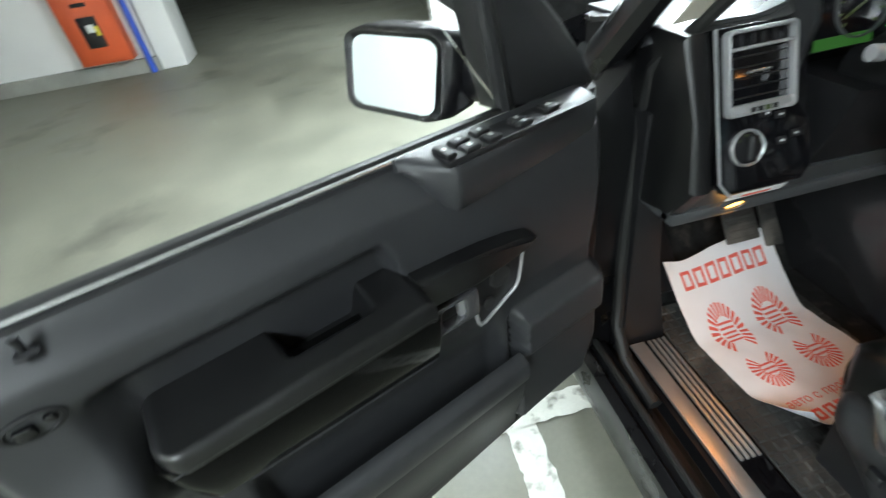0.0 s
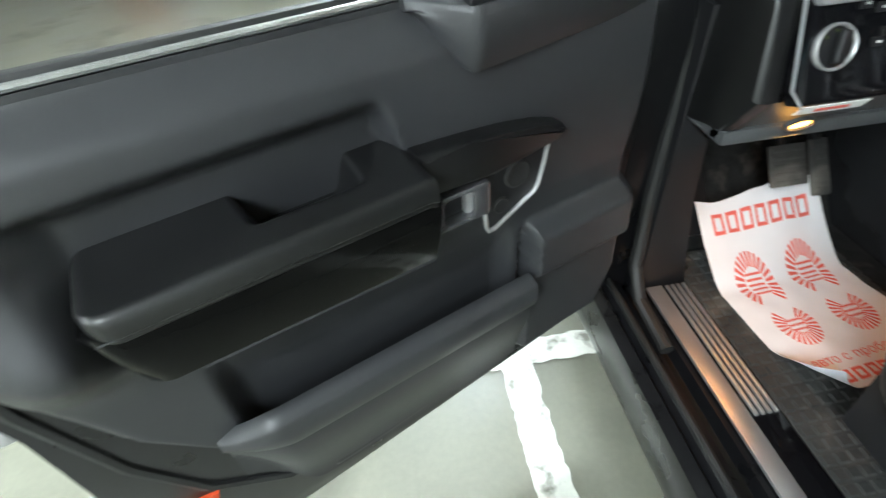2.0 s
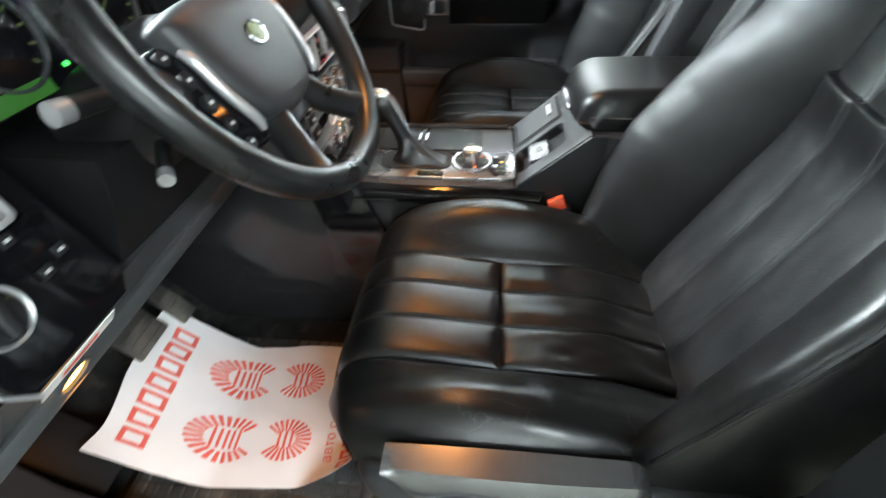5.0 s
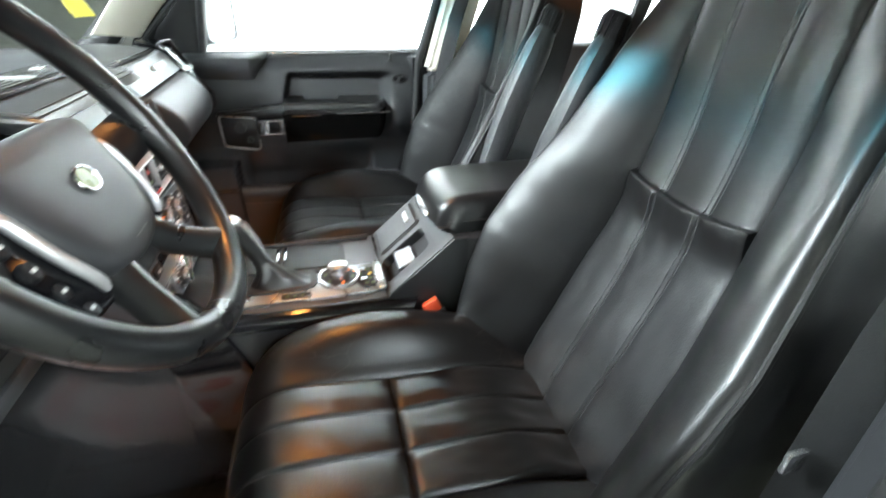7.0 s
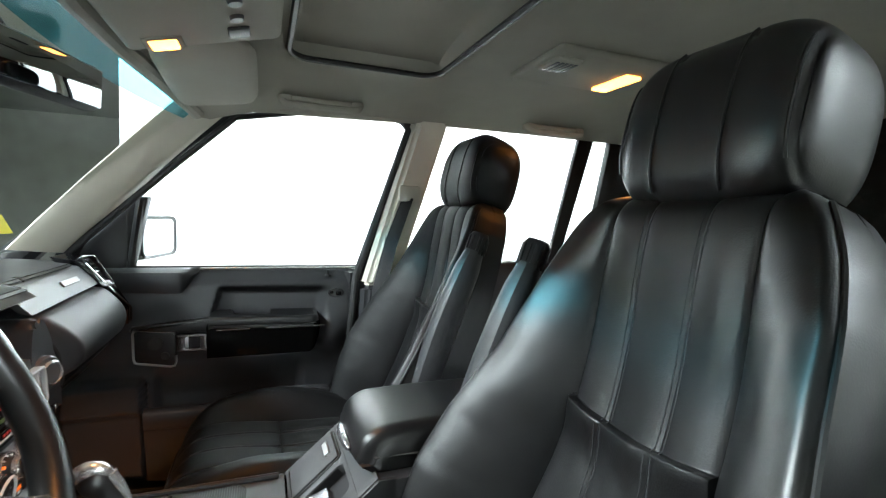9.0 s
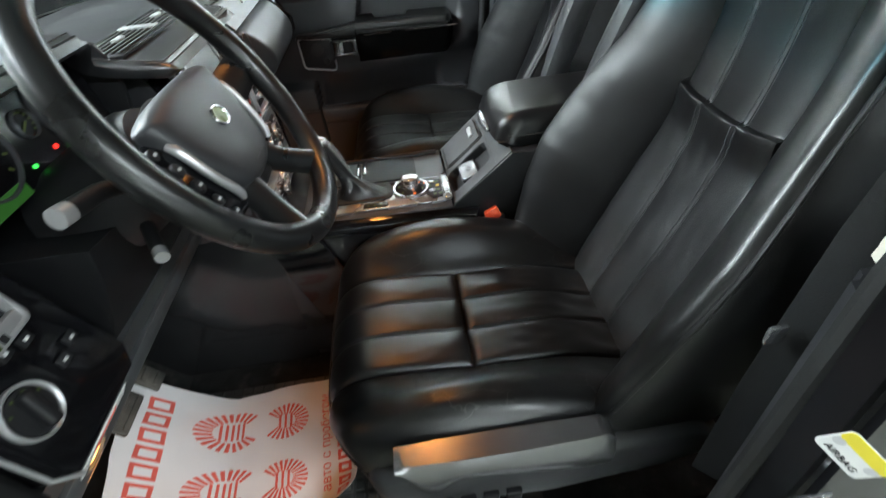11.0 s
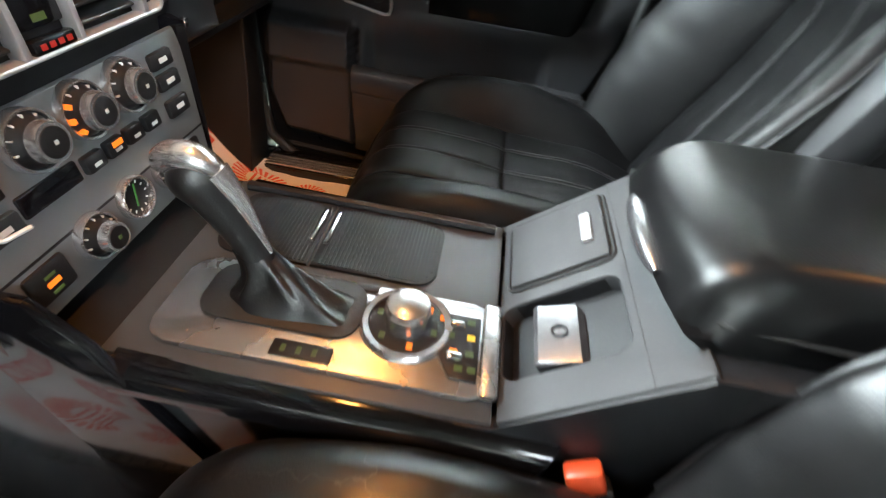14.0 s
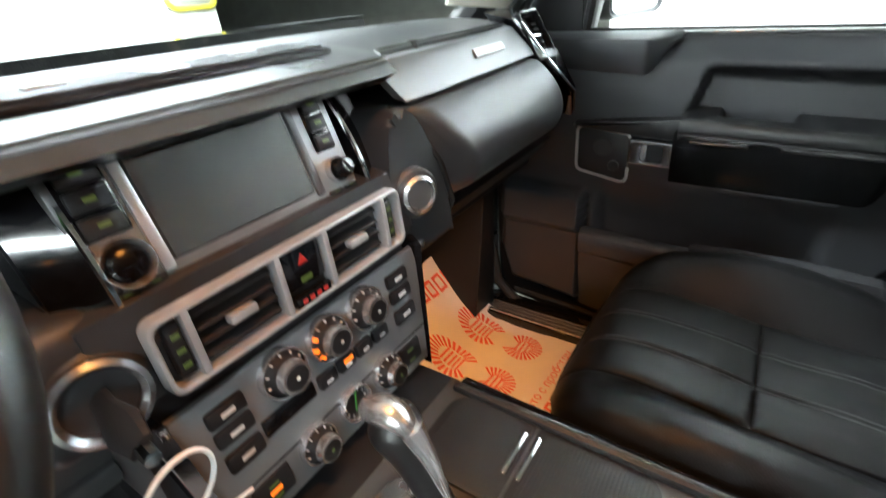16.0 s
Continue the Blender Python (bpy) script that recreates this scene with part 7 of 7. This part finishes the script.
# ---- roof fittings and belts ----
def visor_pad(u, v, lift):
    """The padded board: thicker in the middle, its corners rounded."""
    a, b = 2 * u - 1, 2 * v - 1
    ex, ey = math.copysign(abs(a) ** 0.75, a), math.copysign(abs(b) ** 0.75, b)
    x, y = 0.205 * ex * (1 - 0.10 * abs(ey) ** 8), 0.092 * ey * (1 - 0.22 * abs(ex) ** 8)
    return Vector((x, y, lift * (0.011 * (1 - max(abs(a), abs(b)) ** 6) + 0.001)))


for sx in (-1, 1):
    vis = thing("sun_visor", "grey-beige padded sun visor folded up", "sun visor", pose(sx * 0.352, -0.205, 1.512, -9, sx * 4, 0), group="sun visors")
    part("pad", backed(lambda u, v: visor_pad(u, v, -1), lambda u, v: visor_pad(u, v, 1), 28, 20), HEADLINER, vis, smooth=60)
    part("hinge", sweep([(0.19 * sx, 0.07, 0), (0.225 * sx, 0.075, 0.010)], 0.006, 8), GREYPL, vis)
    for y in (-0.46, -1.22):
        gh = thing("grab_handle", "grey-beige folding grab handle on the roof edge", "grab handle", pose(sx * 0.586, y, 1.530), group="grab handles")
        part("grip", sweep(fine([(-sx * 0.004, 0.108, 0.010), (-sx * 0.016, 0.100, -0.004), (-sx * 0.022, 0.075, -0.010), (-sx * 0.022, -0.075, -0.010), (-sx * 0.016, -0.100, -0.004), (-sx * 0.004, -0.108, 0.010)], 30), 0.0095, 10), HEADLINER, gh)
        part("recess", cube(-0.018, 0.018, -0.082, 0.082, 0.002, 0.014, 0.004, 2), HEADLINER, gh)
        for yy in (-0.095, 0.095):
            part("foot", cube(-0.02, 0.02, yy - 0.015, yy + 0.015, -0.004, 0.016, 0.005), HEADLINER, gh)
ovh = thing("overhead_console", "grey-beige overhead console with lit reading lamps", "roof console", pose(0, -0.215, 1.532, -14, 0, 0))
part("body", cube(-0.155, 0.155, -0.125, 0.125, -0.016, 0.012, 0.012, 3), HEADLINER, ovh)
for sx in (-1, 1):
    bezel = part("lamp_bezel", cube(sx * 0.12 - 0.030, sx * 0.12 + 0.030, 0.035, 0.095, -0.0195, -0.012, 0.005, 2), HEADLINER, ovh)
    part("lamp_lens", cube(sx * 0.12 - 0.022, sx * 0.12 + 0.022, 0.044, 0.086, -0.0225, -0.016, 0.003), GLOW_ORANGE, bezel, "glowing orange lamp lens")
    part("switch", cube(sx * 0.095 - 0.024, sx * 0.095 + 0.024, -0.070, -0.035, -0.021, -0.012, 0.005, 2), HARD, ovh, "dark rocker switch")
    part("button", lathe([(0.011, 0.0), (0.010, -0.006), (0.0, -0.007)], 20, Matrix.Translation((sx * 0.03, -0.052, -0.016))), GREYPL, ovh, "round grey button")
rl = thing("rear_roof_lamp", "rear roof lamp and air vent with an orange lit lens", "roof lamp", pose(0.175, -1.01, 1.592))
part("body", cube(-0.115, 0.115, -0.185, 0.125, -0.009, 0.010, 0.009, 3), HEADLINER, rl)
grille = part("vent", cube(-0.085, 0.005, 0.045, 0.115, -0.017, -0.006, 0.008, 3), HEADLINER, rl, "grey-beige roof vent")
for k in range(5):
    part("slat", cube(-0.070, -0.010, 0.053 + 0.0115 * k, 0.060 + 0.0115 * k, -0.0190, -0.014, 0.001), GREYPL, grille)
part("lens", cube(-0.045, 0.085, -0.150, -0.105, -0.017, -0.008, 0.003), GLOW_ORANGE, rl, "glowing orange lens")
rvm = thing("rear_view_mirror", "black rear-view mirror on the windscreen", "mirror", look((0.0, -0.035, 1.412), (-0.45, -1.5, 1.33)))
part("housing", cube(-0.125, 0.125, -0.036, 0.036, 0.0, 0.035, 0.014, 3), HARD, rvm)
part("glass", cube(-0.117, 0.117, -0.029, 0.029, -0.003, 0.001, 0.002), MIRROR, rvm, "mirror glass")
part("arm", sweep([(0, 0.01, 0.03), (0.01, 0.04, 0.045), (0.015, 0.062, 0.06)], 0.009, 8), HARD, rvm)
for sx in (-1, 1):
    sbt = thing("seat_belt", "black seat belt hanging from the centre pillar", "seat belt", group="seat belts")
    pts = [(sx * 0.655, -0.735, 1.29), (sx * 0.66, -0.69, 1.15), (sx * 0.665, -0.655, 1.0), (sx * 0.67, -0.63, 0.8), (sx * 0.672, -0.62, 0.6)]
    part("webbing", sweep(pts, 0.024, 8, flat=0.08), BELT, sbt)
    part("tongue", cube(-0.003, 0.003, -0.010, 0.010, -0.012, 0.012, 0.002, 2, pose(sx * 0.664, -0.612, 0.885, 0, 0, 0)), BRIGHT, sbt, "bright metal belt tongue")
    part("guide", cube(-0.012, 0.012, -0.035, 0.035, -0.025, 0.025, 0.008, 2, pose(sx * 0.655, -0.742, 1.30)), PILLAR, sbt, "cream belt guide")
LM = Matrix.Translation((-0.803, -0.556, 0.928)) @ Matrix(((-0.70, -0.392, -0.6, 0), (-0.52, -0.294, 0.8, 0), (-0.49, 0.872, 0, 0), (0, 0, 0, 1)))
lab = thing("airbag_label", "yellow and white airbag warning label on the door jamb", "label", LM @ Matrix.Diagonal((0.52, 0.54, 1, 1)))
part("white_field", prism([(x, y, 0) for x, y in rrect(0.070, 0.060, 0.008)], (0, 0, 0.0012)), PAPERBAR, lab)
part("yellow_field", prism([(x, y + 0.019, 0.0012) for x, y in rrect(0.070, 0.022, 0.007)], (0, 0, 0.0006)), YELLOW, lab, "yellow head of the label")
lettering("AIRBAG", 0.014, HARD, pose(0, -0.018, 0.0014), lab)
for x in (-0.026, 0.026):
    part("pictogram", lathe([(0.008, 0.0), (0.008, 0.0018), (0.0, 0.0018)], 16, Matrix.Translation((x, 0.002, 0))), SYMBOL, lab)
for side in (-1, 1):
    stk = thing("door_striker", "chrome door striker loop on the pillar", "door striker", pose(side * 0.800, -0.560, 0.842) @ Matrix.Scale(0.55, 4), group="door strikers")
    part("plate", cube(-0.003, 0.003, -0.030, 0.030, -0.022, 0.022, 0.002), BLADE, stk)
    part("loop", sweep(fine([(side * 0.002, 0.020, 0.004), (side * 0.030, 0.018, 0.004), (side * 0.034, 0.0, 0.004), (side * 0.030, -0.018, 0.004), (side * 0.002, -0.020, 0.004)], 20), 0.005, 10), CHROME, stk, "chrome loop")
